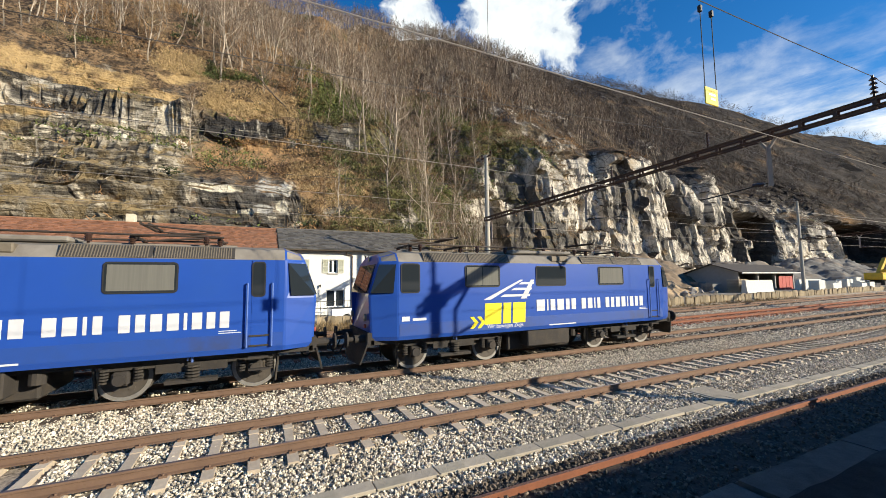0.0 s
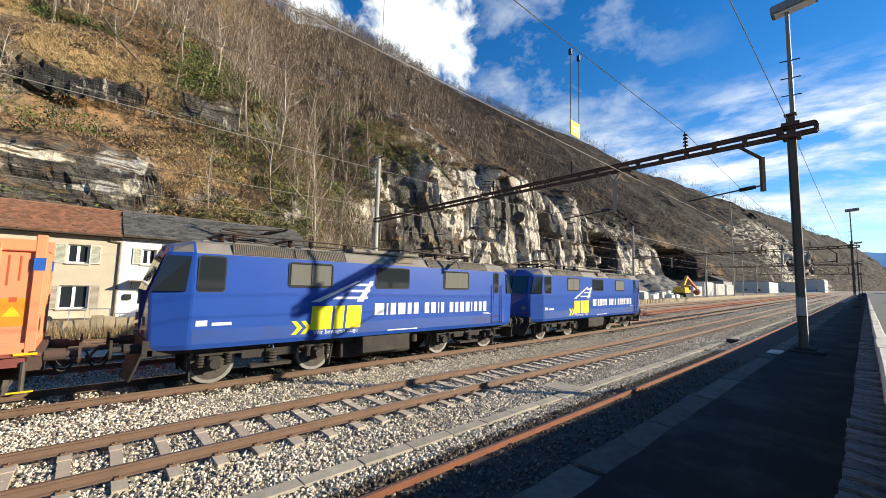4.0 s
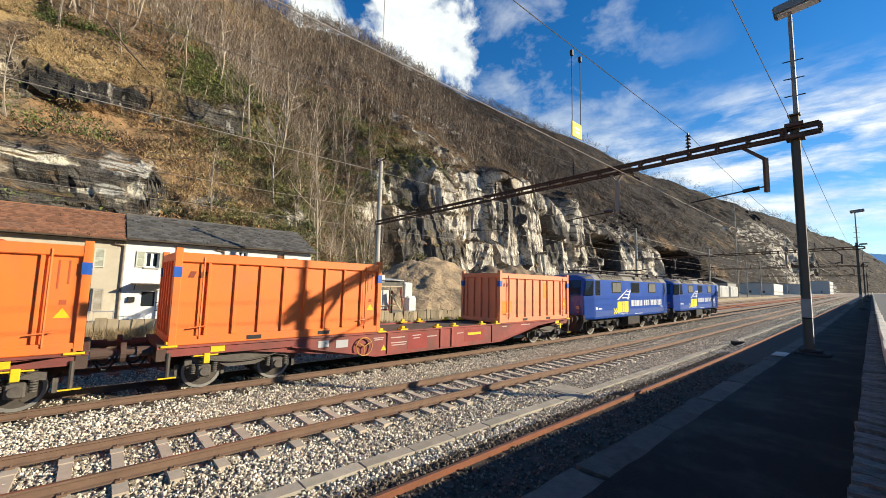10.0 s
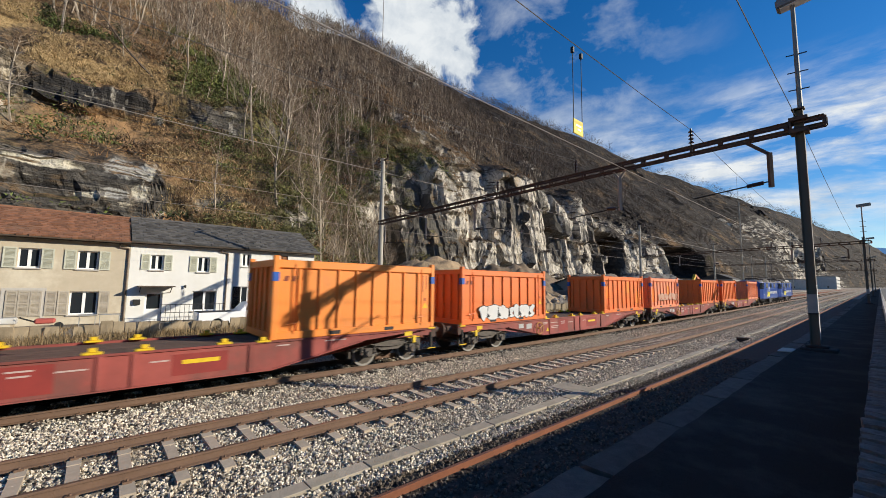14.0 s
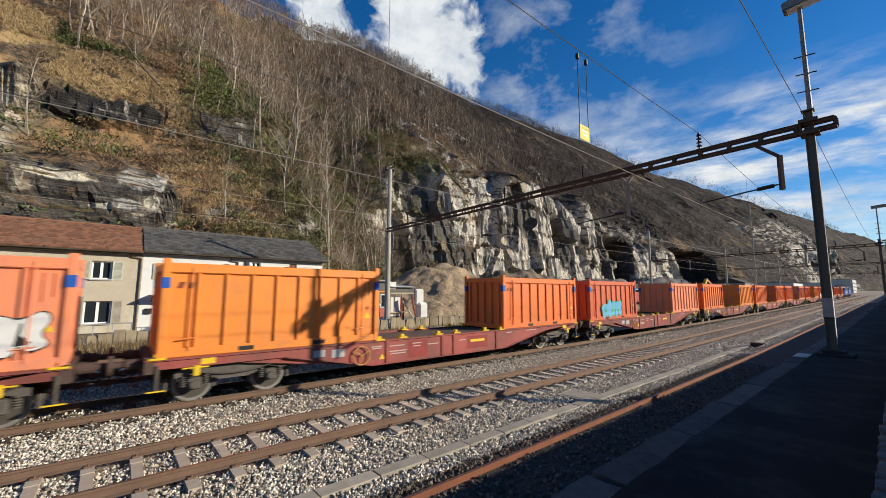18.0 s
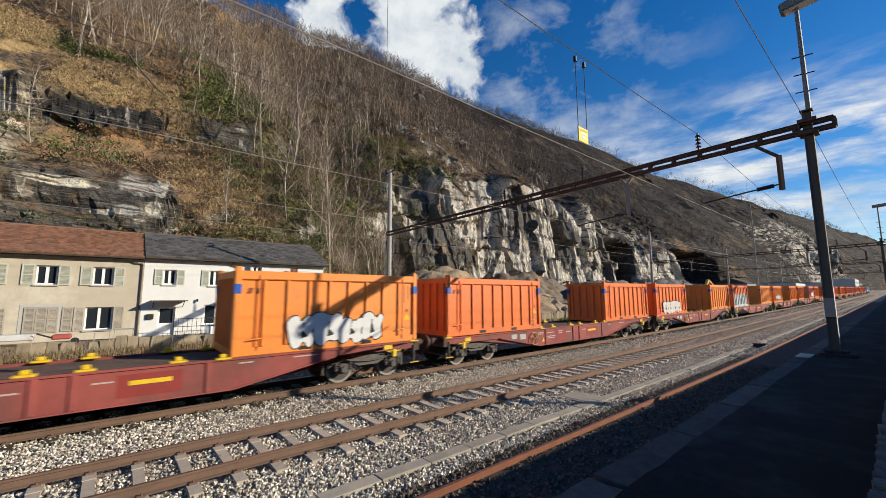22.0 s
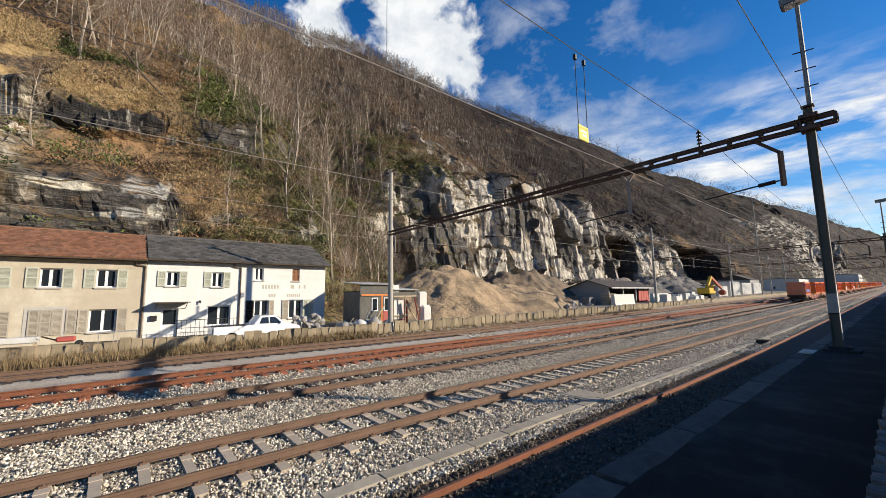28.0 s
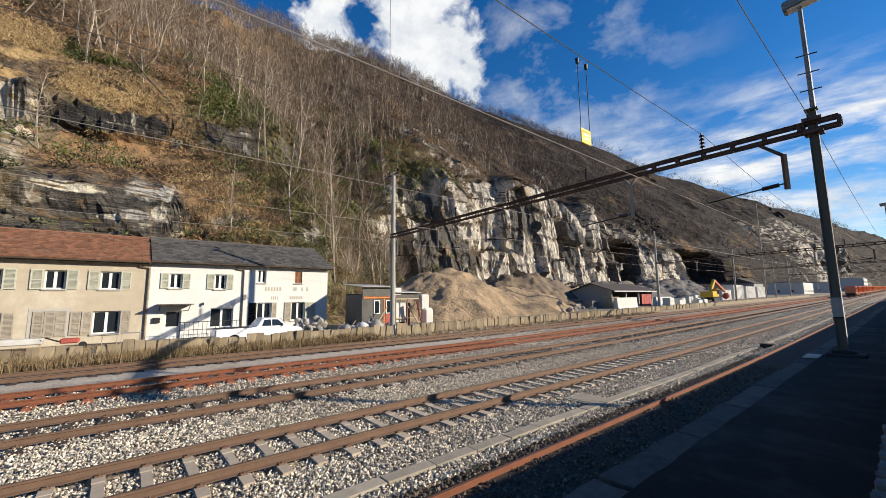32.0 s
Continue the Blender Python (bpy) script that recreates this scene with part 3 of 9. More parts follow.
def build_duct():
    """Cable duct with concrete lids, each lid its own piece."""
    d = thing("cable_duct", "concrete cable duct with grey lids in the ballast", "cable duct", (-5.76, 0, -0.2), kind="structure")
    bm = boxes((-0.14, 0.14, -0.492, 0.492, -0.06, 0.0), bevel=0.008)
    me = bpy.data.meshes.new("lid")
    bm.to_mesh(me)
    bm.free()
    me.materials.append(M["duct"])
    for i in range(75):
        o = new("lid", me)
        o.parent = d
        o.location = (RNG.normal(0, 0.008), -6 + i * 1.0, rise(-6 + i) + RNG.normal(0.02, 0.005))
        o.rotation_euler = (RNG.normal(0, 0.004), RNG.normal(0, 0.012), RNG.normal(0, 0.006))
    far = bmesh.new()
    for i in range(180):
        box(far, -0.14, 0.14, 68.6 + i * 1.0, 69.58 + i * 1.0, rise(69 + i) - 0.1, rise(69 + i) + 0.02)
    tagged(part("far_lids", far, M["duct"], d), kind="stuff")
    pit = thing("cable_pit", "square concrete cable pit cover beside the duct", "manhole", (-6.05, 10.6, -0.2))
    part("cover", boxes((-0.62, 0.2, -0.42, 0.42, -0.02, 0.022), bevel=0.018), M["duct"], pit)
    part("frame", boxes((-0.68, 0.26, -0.48, 0.48, -0.06, 0.008)), M["duct"], pit)
    pit2 = thing("signal_box", "small dark trackside box on the cable duct", "signal box", (-5.3, 27.5, -0.2))
    part("housing", boxes((-0.3, 0.3, -0.2, 0.2, 0, 0.22), bevel=0.03), M["iron_dark"], pit2)
    part("lid", boxes((-0.33, 0.33, -0.23, 0.23, 0.22, 0.25), bevel=0.01), M["iron_dark"], pit2)


build_duct()

PLAT_Z = 1.15


def build_platform():
    p = thing("pavement_platform", "dark asphalt loading platform with concrete edge slabs in shade", "platform", (0, 0, 0), kind="structure")
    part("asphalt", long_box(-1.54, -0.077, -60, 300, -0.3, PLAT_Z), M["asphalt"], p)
    part("retaining_wall", long_box(-1.89, -1.545, -60, 300, -0.3, PLAT_Z - 0.16), M["concrete"], p)
    mes = []
    for k in range(5):
        bm = bmesh.new()
        box(bm, -0.175, 0.175, -0.875, 0.875, -0.155, 0.0)
        bmesh.ops.subdivide_edges(bm, edges=[e for e in bm.edges if abs(e.verts[0].co.z - e.verts[1].co.z) < 0.01], cuts=5, use_grid_fill=True)
        for v in bm.verts:
            edge = max(abs(v.co.x) / 0.175, abs(v.co.y) / 0.875) > 0.99
            w = noise.noise_vector(v.co * 3.7 + Vector((k * 9.1, 0, 0)))
            v.co += Vector((w.x * 0.02, w.y * 0.03, w.z * 0.012)) * (1.0 if edge else 0.3)
        me = bpy.data.meshes.new("edge_slab")
        bm.to_mesh(me)
        bm.free()
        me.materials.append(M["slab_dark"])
        mes.append(me)
    for i in range(120):
        o = new("edge_slab", mes[int(RNG.integers(5))])
        o.parent = p
        o.location = (-1.735 + RNG.normal(0, 0.008), -6.55 + i * 1.8, rise(-6.55 + i * 1.8) + PLAT_Z + 0.012 + RNG.normal(0, 0.006))
        o.rotation_euler = (RNG.normal(0, 0.004), RNG.normal(0, 0.012), RNG.normal(0, 0.012))
    # torn edge of the asphalt over the slabs
    ys = np.arange(-6, 60, 0.12)
    V = [q for y in ys for q in ((-1.60 + 0.035 * noise.fractal(Vector((y * 1.1, 3, 0)), 0.8, 2, 4), y, PLAT_Z + 0.021 + rise(y)), (-1.50, y, PLAT_Z + 0.020 + rise(y)), (-1.25, y, PLAT_Z + 0.002 + rise(y)))]
    F = np.array([(j * 3 + i, j * 3 + i + 1, j * 3 + i + 4, j * 3 + i + 3) for j in range(len(ys) - 1) for i in (0, 1)])
    part("asphalt_edge", mesh_np("asphalt_edge", np.array(V), F, M["asphalt"]), None, p, "torn asphalt edge")
    strip = thing("patch_plate", "pale worn metal cover plate on the platform", "cover plate", (-1.74, 13.6, PLAT_Z + 0.03))
    part("plate", boxes((-0.13, 0.15, -0.4, 0.4, 0, 0.02), bevel=0.006), M["coping"], strip)


WALL_TOP = 2.26


def build_parapet():
    w = thing("wall_parapet", "low stone parapet wall with pale concrete coping", "wall", (0, 0, 0), kind="structure")
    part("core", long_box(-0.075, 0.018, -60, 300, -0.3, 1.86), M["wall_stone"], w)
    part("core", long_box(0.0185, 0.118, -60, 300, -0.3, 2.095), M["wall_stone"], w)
    mes = []
    for k in range(3):
        bm = bmesh.new()
        box(bm, -0.071, 0.031, -0.538, 0.538, 0, 0.163)
        bmesh.ops.subdivide_edges(bm, edges=[e for e in bm.edges if abs(e.verts[0].co.y - e.verts[1].co.y) > 1], cuts=9)
        for v in bm.verts:
            v.co += noise.noise_vector(v.co * 9 + Vector((k * 9.1, 0, 0))) * 0.0025
        bmesh.ops.bevel(bm, geom=[e for e in bm.edges if e.calc_face_angle(0) > 0.8], offset=0.012, segments=1, affect="EDGES")
        me = bpy.data.meshes.new("coping_slab")
        bm.to_mesh(me)
        bm.free()
        me.materials.append(M["coping"])
        mes.append(me)
    for i in range(100):
        y = -8 + i * 1.088
        o = new("coping_slab", mes[i % 3])
        o.parent = w
        o.location = (0.093 + RNG.normal(0, 0.003), y, rise(y) + 2.097 + RNG.normal(0, 0.004))
        o.rotation_euler = (0, RNG.normal(0, 0.012), RNG.normal(0, 0.004))
    part("far_coping", long_box(0.024, 0.122, 100.4, 300, 2.097, WALL_TOP), M["coping"], w)
    # rough ribs of stone set across the wall's top
    mes = []
    for k in range(6):
        bm = bmesh.new()
        box(bm, -0.064, 0.060, -0.033, 0.033, -0.25, 0.05)
        bmesh.ops.subdivide_edges(bm, edges=bm.edges[:], cuts=2, use_grid_fill=True)
        for v in bm.verts:
            v.co += noise.noise_vector(v.co * 40 + Vector((k * 9.1, 0, 0))) * 0.009
            v.co.x += 0.008 * noise.noise(Vector((k * 3.3, v.co.z * 20, 1)))
        me = bpy.data.meshes.new("rib_stone")
        bm.to_mesh(me)
        bm.free()
        me.materials.append(M["rib_stone"])
        mes.append(me)
    for i in range(220):
        y = 0.35 + i * 0.1045
        o = new("rib_stone", mes[int(RNG.integers(6))])
        o.parent = w
        o.location = (-0.041 + RNG.normal(0, 0.004), y + RNG.normal(0, 0.004), 2.097 + rise(y) + RNG.normal(0, 0.004))
        o.rotation_euler = (0, RNG.normal(0, 0.05), RNG.normal(0, 0.05))
    part("far_ribs", long_box(-0.103, 0.02, 23.4, 300, 2.03, 2.13), M["wall_stone"], w)


build_platform()
build_parapet()
road = part("road", long_box(0.12, 9.0, -200, 420, -0.3, 0.95), M["road"], None)
tagged(road, "pale sunlit asphalt road behind the parapet", "road", kind="structure")

# ---- hillside ----
def foot_x(y):
    """x of the foot of the hill at y."""
    x = -41.0 - 13.0 * smooth01(y, 14, 40) - 6 * smooth01(y, 60, 120) - 14 * smooth01(y, 120, 190)
    x += 20 * smooth01(y, 200, 420) + 0.11 * max(y - 380, 0)
    return x


def cliffness(y):
    return smooth01(y, 31, 42) * (1 - 0.35 * smooth01(y, 125, 210) - 0.65 * smooth01(y, 290, 350))


def c_far(y):
    return 1 - 0.35 * smooth01(y, 125, 210) - 0.65 * smooth01(y, 290, 350)


def blocks(y, z, sy, sz, seed):
    """One value for each broken face of the rock, -1 to 1."""
    w = noise.noise_vector(Vector((y * sy * 0.6, z * sz * 0.6, seed))) * 0.45
    d, q = noise.voronoi(Vector((y * sy + w.x, z * sz + w.y, seed)))
    return noise.cell(q[0] * 37.7)


def joint(y, z, wy, wz, seed):
    """Jointed blocks in uneven courses, -1 to 1."""
    r = math.floor(z / wz + 0.7 * noise.noise(Vector((y * 0.06, seed, 0))))
    k = math.floor(y / wy + 0.8 * noise.cell(Vector((r + 0.5, seed, 0.5))) + 0.5 * noise.noise(Vector((z * 0.1, y * 0.04, seed))))
    return noise.cell(Vector((k + 0.5, r + 0.5, seed)))


def bump01(v, a, b, edge):
    return smooth01(v, a - edge, a + edge) * (1 - smooth01(v, b - edge, b + edge))


CREST_Y = [-100, 20, 60, 100, 150, 200, 250, 300, 365, 420, 480, 550, 620, 720, 850, 1000, 1150, 1300, 1500, 1700]
CREST_Z = [150, 121, 114, 135, 184, 194, 187, 174, 193, 194, 166, 105, 97, 119, 138, 137, 134, 134, 150, 150]


WEST_BEDS = [13.2, 15.4, 17.8, 20.0, 22.0, 27.6]


def hill_point(y, d):
    """Point of the hillside d metres behind its foot, at y along the valley."""
    c = cliffness(y)
    left = 1 - smooth01(y, 10, 30)
    z = 1.2 + 3.4 * c * smooth01(d, 0, 4)
    wob = noise.fractal(Vector((y * 0.045, d * 0.03, 1.7)), 1.0, 2.0, 4)
    # tall quarried cliff on the right, low ledges on the left
    cl = 20.5 + 7 * wob
    dd = d + 2.5 * c * noise.fractal(Vector((y * 0.07, 4.2, 0)), 0.9, 2.1, 3)
    up = smooth01(d, 35, 90)
    z += (c * (1 - up) + smooth01(y, -10, 85) * up * c_far(y)) * cl * smooth01(dd, 4, 9.5)
    lee = left * (1 - up) + (1 - smooth01(y, -10, 85)) * up
    z += lee * (7.5 + 1.5 * wob) * smooth01(d, 0.3, 2.6 + wob)
    wall = 1 - smooth01(y, 2.6, 4.8)
    z += lee * (4.2 + 0.8 * wob) * smooth01(d, 3.4, 4.6 + 0.6 * wob + 4.5 * (1 - wall))
    z += lee * (4.6 + 1.0 * wob) * smooth01(d + 1.2 * wob, 16.4, 17.8)
    z -= left * 3.0 * bump01(d, 18.5, 25.5, 1.6)
    far_c = bump01(y, 520, 690, 30)
    z += far_c * 24 * smooth01(d + 8 * wob, 20, 28)
    mid = 1 - max(c, left)
    z += mid * 11 * smooth01(d, 0, 12) * (1 - up * (1 - smooth01(y, 60, 90)))
    slope = 0.86 - 0.04 * left + 0.10 * smooth01(y, 100, 350) + 0.3 * smooth01(y, 650, 1000) - 0.28 * far_c * (1 - smooth01(d, 20, 60))
    over = max(d - 5, 0)
    zz = slope * over + 8.0 * noise.fractal(Vector((y * 0.012, d * 0.02, 7)), 1.0, 2.0, 3) * smooth01(d, 10, 60)
    # bare crags higher up the slope
    crag = max(0.0, noise.fractal(Vector((y * 0.022, d * 0.022, 31)), 1.0, 2.0, 3) - 0.12) * smooth01(d, 14, 24) * (1 - smooth01(d, 130, 170))
    zz += 4 * crag
    lim = float(np.interp(y, CREST_Y, CREST_Z))
    soft = 12.0
    zz = lim - soft * math.log1p(math.exp(min((lim - zz) / soft, 60)))
    z += max(zz, 0) + rise(min(y, 300))
    # stepped beds of slate beyond the grassy ledge
    west = (1 - smooth01(y, -10, -6.5)) * (1 - smooth01(d, 25, 30))
    if west > 0.02:
        tilt = 0.10 * (y + 20) + 0.7 * noise.noise(Vector((y * 0.11, 3.3, d * 0.05)))
        zt = z + tilt
        k = int(np.searchsorted(WEST_BEDS, zt)) - 1
        if 0 <= k < len(WEST_BEDS) - 1:
            a, h = WEST_BEDS[k], WEST_BEDS[k + 1] - WEST_BEDS[k]
            f = (zt - a) / h
            z += west * (a + h * (0.22 * f + 0.78 * smooth01(f, 0.36, 0.62)) - zt)
    face = c * smooth01(d, 2.5, 4.5) * (1 - smooth01(d, 11, 18))
    amp = 0.4 - 0.22 * face + 0.1 * left * (1 - smooth01(d, 8, 22)) - 0.2 * west + 1.5 * crag * (1 - west)
    p = Vector((foot_x(y) - d, y, z))
    n1 = noise.noise_vector(Vector((y * 0.35, d * 0.35, z * 0.22))) * 1.0 + noise.noise_vector(Vector((y * 0.9, d * 0.9, z * 0.5))) * 0.5
    far = 1 + 0.004 * max(y, 0)
    p += n1 * amp * far
    # broken faces of the quarried rock
    if face > 0.02:
        p.x += face * (2.7 * blocks(y, z, 0.10, 0.065, 0.5) + 1.1 * joint(y, z, 4.6, 6.5, 3.5) + 0.4 * joint(y, z, 2.0, 2.9, 7.5) + 0.08 * joint(y, z, 0.75, 1.0, 1.5))
        p.x -= 17 * bump01(y, 147, 186, 4) * bump01(z, 7, 25, 1.5) * smooth01(d, 1, 3)
        p.x -= 17 * bump01(y, 243, 292, 5) * bump01(z, 9, 28, 2) * smooth01(d, 1, 3)
        p.x -= 5 * bump01(y, 97, 104, 1.5) * bump01(z, 11, 26, 1.5)
        p.x -= 4 * bump01(y, 39, 43, 1.0) * bump01(z, 6, 14, 1.0)
    if far_c > 0.05:
        p.x += 6 * far_c * bump01(d, 18, 32, 3) * blocks(y, z, 0.05, 0.05, 9.5)
    # level beds of slate with overhanging lips
    st = max(wall * (1 - smooth01(d, 5.5, 7.5)), 0.85 * west * (1 - smooth01(d, 24, 26))) + 0.7 * (1 - west) * left * bump01(d, 15.8, 18.4, 0.6) * (1 - smooth01(y, 4, 8))
    p.x += 1.9 * left * bump01(d, 17.4, 18.8, 0.4) * (1 - smooth01(y, 3.5, 6.5)) * smooth01(y, -11, -9)
    if st > 0.02:
        bed = z * 0.40 + 0.9 * noise.noise(Vector((y * 0.05, 2.0, 0))) + y * 0.012
        k = math.floor(bed)
        p.x += st * ((0.9 + 0.9 * smooth01(-y, 2, 7) * (0.6 + noise.noise(Vector((k * 3.7 + 0.5, y * 0.12, 9.5))) * 0.8)) * (bed - k) + 0.8 * noise.noise(Vector((k * 3.1 + 0.5, y * 0.16 + k * 0.37, 0.5))) + 0.10 * blocks(y, z, 0.5, 0.8, 5.5) + 0.24 * joint(y, z, 3.4, 1.1, 2.5) + 0.12 * joint(y, z, 1.2, 0.5, 4.5) - 0.4)
    return p


HILL_YS = np.concatenate([np.arange(-90, -34, 2.5), np.arange(-34, -10, 0.36), np.arange(-10, 6, 0.28), np.arange(6, 24, 0.5), np.arange(24, 32, 0.5), np.arange(32, 118, 0.34), np.arange(118, 130, 0.6), np.arange(130, 270, 1.4), np.arange(270, 420, 5.0), np.arange(420, 660, 4.0), np.arange(660, 1800, 24.0)])
HILL_DS = np.concatenate([[-6, -3, -1], np.arange(0, 3.6, 0.24), np.arange(3.6, 10, 0.12), np.arange(10, 11, 0.25), np.arange(11, 15.5, 0.45), np.arange(15.5, 25, 0.28), np.arange(25, 34, 0.9), np.arange(34, 60, 1.6), np.arange(60, 150, 4.0), np.arange(150, 420, 18.0)])


def hill_material():
    m = bpy.data.materials.new("hillside")
    m.use_nodes = True
    nt = m.node_tree
    N, L = nt.nodes, nt.links
    b = N["Principled BSDF"]
    b.inputs["Roughness"].default_value, b.inputs["Specular IOR Level"].default_value = 0.92, 0.2
    tc, geo = N.new("ShaderNodeTexCoord"), N.new("ShaderNodeNewGeometry")

    def nz(scale, detail=8.0, stretch=(1, 1, 1), rgh=0.62):
        mp = N.new("ShaderNodeMapping")
        mp.inputs["Scale"].default_value = stretch
        n = N.new("ShaderNodeTexNoise")
        n.inputs["Scale"].default_value, n.inputs["Detail"].default_value, n.inputs["Roughness"].default_value = scale, detail, rgh
        L.new(tc.outputs["Object"], mp.inputs["Vector"])
        L.new(mp.outputs[0], n.inputs["Vector"])
        return n.outputs["Fac"]

    def rng(v, lo, hi, a=0.0, c=1.0):
        n = N.new("ShaderNodeMapRange")
        for k, x in zip(("From Min", "From Max", "To Min", "To Max"), (lo, hi, a, c)):
            n.inputs[k].default_value = x
        L.new(v, n.inputs["Value"])
        return n.outputs["Result"]

    def mixc(f, a, c):
        n = N.new("ShaderNodeMix")
        n.data_type = "RGBA"
        for sock, v in ((n.inputs[0], f), (n.inputs[6], a), (n.inputs[7], c)):
            if isinstance(v, tuple):
                sock.default_value = (*v, 1)
            else:
                L.new(v, sock)
        return n.outputs[2]

    def mth(op, a, c):
        n = N.new("ShaderNodeMath")
        n.operation = op
        for i, v in enumerate((a, c)):
            if isinstance(v, (int, float)):
                n.inputs[i].default_value = v
            else:
                L.new(v, n.inputs[i])
        return n.outputs[0]

    sep = N.new("ShaderNodeSeparateXYZ")
    L.new(geo.outputs["Normal"], sep.inputs[0])
    where = N.new("ShaderNodeSeparateXYZ")
    L.new(tc.outputs["Object"], where.inputs[0])
    east = rng(where.outputs["Y"], 16, 42)
    steep = rng(sep.outputs["Z"], 0.62, 0.34)
    low = mth("MAXIMUM", rng(where.outputs["Z"], 44, 30), mth("MAXIMUM", rng(where.outputs["Y"], 470, 490), rng(nz(0.045, 5), 0.56, 0.62)))
    low = mth("MULTIPLY", low, mth("MAXIMUM", rng(where.outputs["Y"], 175, 135), mth("MAXIMUM", mth("MULTIPLY", rng(nz(0.03, 5), 0.62, 0.68), 0.6), mth("MAXIMUM", mth("MULTIPLY", rng(where.outputs["Y"], 184, 190), rng(where.outputs["Y"], 246, 238)), rng(where.outputs["Y"], 470, 490)))))
    low = mth("MULTIPLY", low, mth("MAXIMUM", rng(where.outputs["Y"], 390, 380), mth("MULTIPLY", rng(where.outputs["Z"], 92, 76), rng(where.outputs["Y"], 700, 640))))
    def area(cx, cy, cz, rx, ry, rz, scale=0.5, ragged=1.1):
        """1 inside a ragged patch of the slope, 0 outside."""
        mp, ln = N.new("ShaderNodeMapping"), N.new("ShaderNodeVectorMath")
        mp.inputs["Scale"].default_value = (1 / rx, 1 / ry, 1 / rz)
        mp.inputs["Location"].default_value = (-cx / rx, -cy / ry, -cz / rz)
        ln.operation = "LENGTH"
        L.new(tc.outputs["Object"], mp.inputs["Vector"])
        L.new(mp.outputs[0], ln.inputs[0])
        return rng(mth("ADD", ln.outputs["Value"], mth("MULTIPLY", mth("SUBTRACT", nz(scale, 7), 0.5), ragged * 2)), 1.08, 0.86)

    def areas(*rows):
        out = area(*rows[0])
        for r in rows[1:]:
            out = mth("MAXIMUM", out, area(*r))
        return out

    gold = areas((-65.5, -5, 28.8, 3.5, 2.8, 2.2), (-66, -1.5, 29.4, 3.5, 3.2, 2.0), (-66.5, 2, 30, 3.5, 2.6, 1.9), (-68, -11.5, 34, 4, 3, 2), (-66, -28, 31.5, 5, 6, 2.6, 0.4, 0.8), (-66, -20, 30.5, 5, 6, 2.4, 0.4, 0.8), (-65, -14, 29, 4.5, 4, 1.8, 0.4, 0.8), (-59, -27, 22.6, 4, 4, 0.9), (-71, -4.5, 37, 4, 2.5, 2.0, 0.5, 1.6))
    ochre = areas((-50, 6.5, 14, 5, 3.2, 4.5), (-50, 10, 15, 4, 3, 3.5), (-55, 3, 18, 3, 3, 2.2), (-53, -6, 16.5, 3, 4, 1.8), (-56, -2, 19.5, 4, 6, 2.5))
    slate_wall = mth("MULTIPLY", rng(where.outputs["Y"], 4.6, 3.4), rng(where.outputs["X"], -49.6, -48.2))
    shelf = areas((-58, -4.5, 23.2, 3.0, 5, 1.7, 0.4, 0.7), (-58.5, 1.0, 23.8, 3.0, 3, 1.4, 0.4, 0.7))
    crags = areas((-82, 60, 46, 14, 5, 8, 0.3), (-100, 88, 62, 14, 6, 7, 0.3), (-72, 41, 30, 7, 5, 3, 0.4))
    rock_n = mth("MULTIPLY", mth("MULTIPLY", steep, low), mth("MAXIMUM", rng(nz(0.16, 7), 0.50, 0.56), mth("MULTIPLY", east, rng(nz(0.16, 6), 0.30, 0.44))))
    rock_n = mth("MAXIMUM", rock_n, mth("MAXIMUM", mth("MULTIPLY", slate_wall, rng(sep.outputs["Z"], 0.85, 0.7)), mth("MAXIMUM", shelf, mth("MULTIPLY", crags, rng(nz(0.4, 6), 0.42, 0.5)))))
    west = mth("MULTIPLY", mth("MULTIPLY", rng(where.outputs["Y"], -6, -9), rng(where.outputs["X"], -66.5, -64.5)), rng(where.outputs["Z"], 29.5, 28))
    rock_n = mth("MAXIMUM", rock_n, mth("MULTIPLY", west, mth("MULTIPLY", rng(sep.outputs["Z"], 0.9, 0.72), rng(nz(0.33, 6, (1, 1, 1.6)), 0.36, 0.42))))
    pale = mixc(rng(nz(0.5, 10, (1, 1, 0.6)), 0.40, 0.62), (0.36, 0.322, 0.268), (0.72, 0.65, 0.535))
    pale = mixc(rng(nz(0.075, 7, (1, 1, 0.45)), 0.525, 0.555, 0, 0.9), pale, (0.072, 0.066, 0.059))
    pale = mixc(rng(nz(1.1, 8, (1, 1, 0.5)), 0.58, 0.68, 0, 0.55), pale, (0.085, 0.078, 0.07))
    pale = mixc(rng(nz(0.27, 5), 0.58, 0.68, 0, 0.6), pale, (0.40, 0.29, 0.17))
    slate = mixc(rng(nz(0.45, 9, (1, 1, 3.0)), 0.38, 0.64), (0.036, 0.033, 0.030), (0.15, 0.135, 0.115))
    slate = mixc(rng(nz(0.22, 6, (1, 0.7, 2.0)), 0.58, 0.63, 0, 0.8), slate, (0.50, 0.45, 0.36))
    slate = mixc(rng(nz(0.8, 7), 0.54, 0.68, 0, 0.7), slate, (0.17, 0.115, 0.065))
    vor = N.new("ShaderNodeTexVoronoi")
    vor.feature = "DISTANCE_TO_EDGE"
    vor.inputs["Scale"].default_value = 1.0
    warp = N.new("ShaderNodeMapping")
    warp.inputs["Scale"].default_value = (0.55, 0.55, 0.42)
    mixv = N.new("ShaderNodeMix")
    mixv.data_type = "VECTOR"
    mixv.inputs[0].default_value = 0.35
    nv = N.new("ShaderNodeTexNoise")
    nv.inputs["Scale"].default_value, nv.inputs["Detail"].default_value = 0.35, 6
    L.new(tc.outputs["Object"], warp.inputs["Vector"])
    L.new(tc.outputs["Object"], nv.inputs["Vector"])
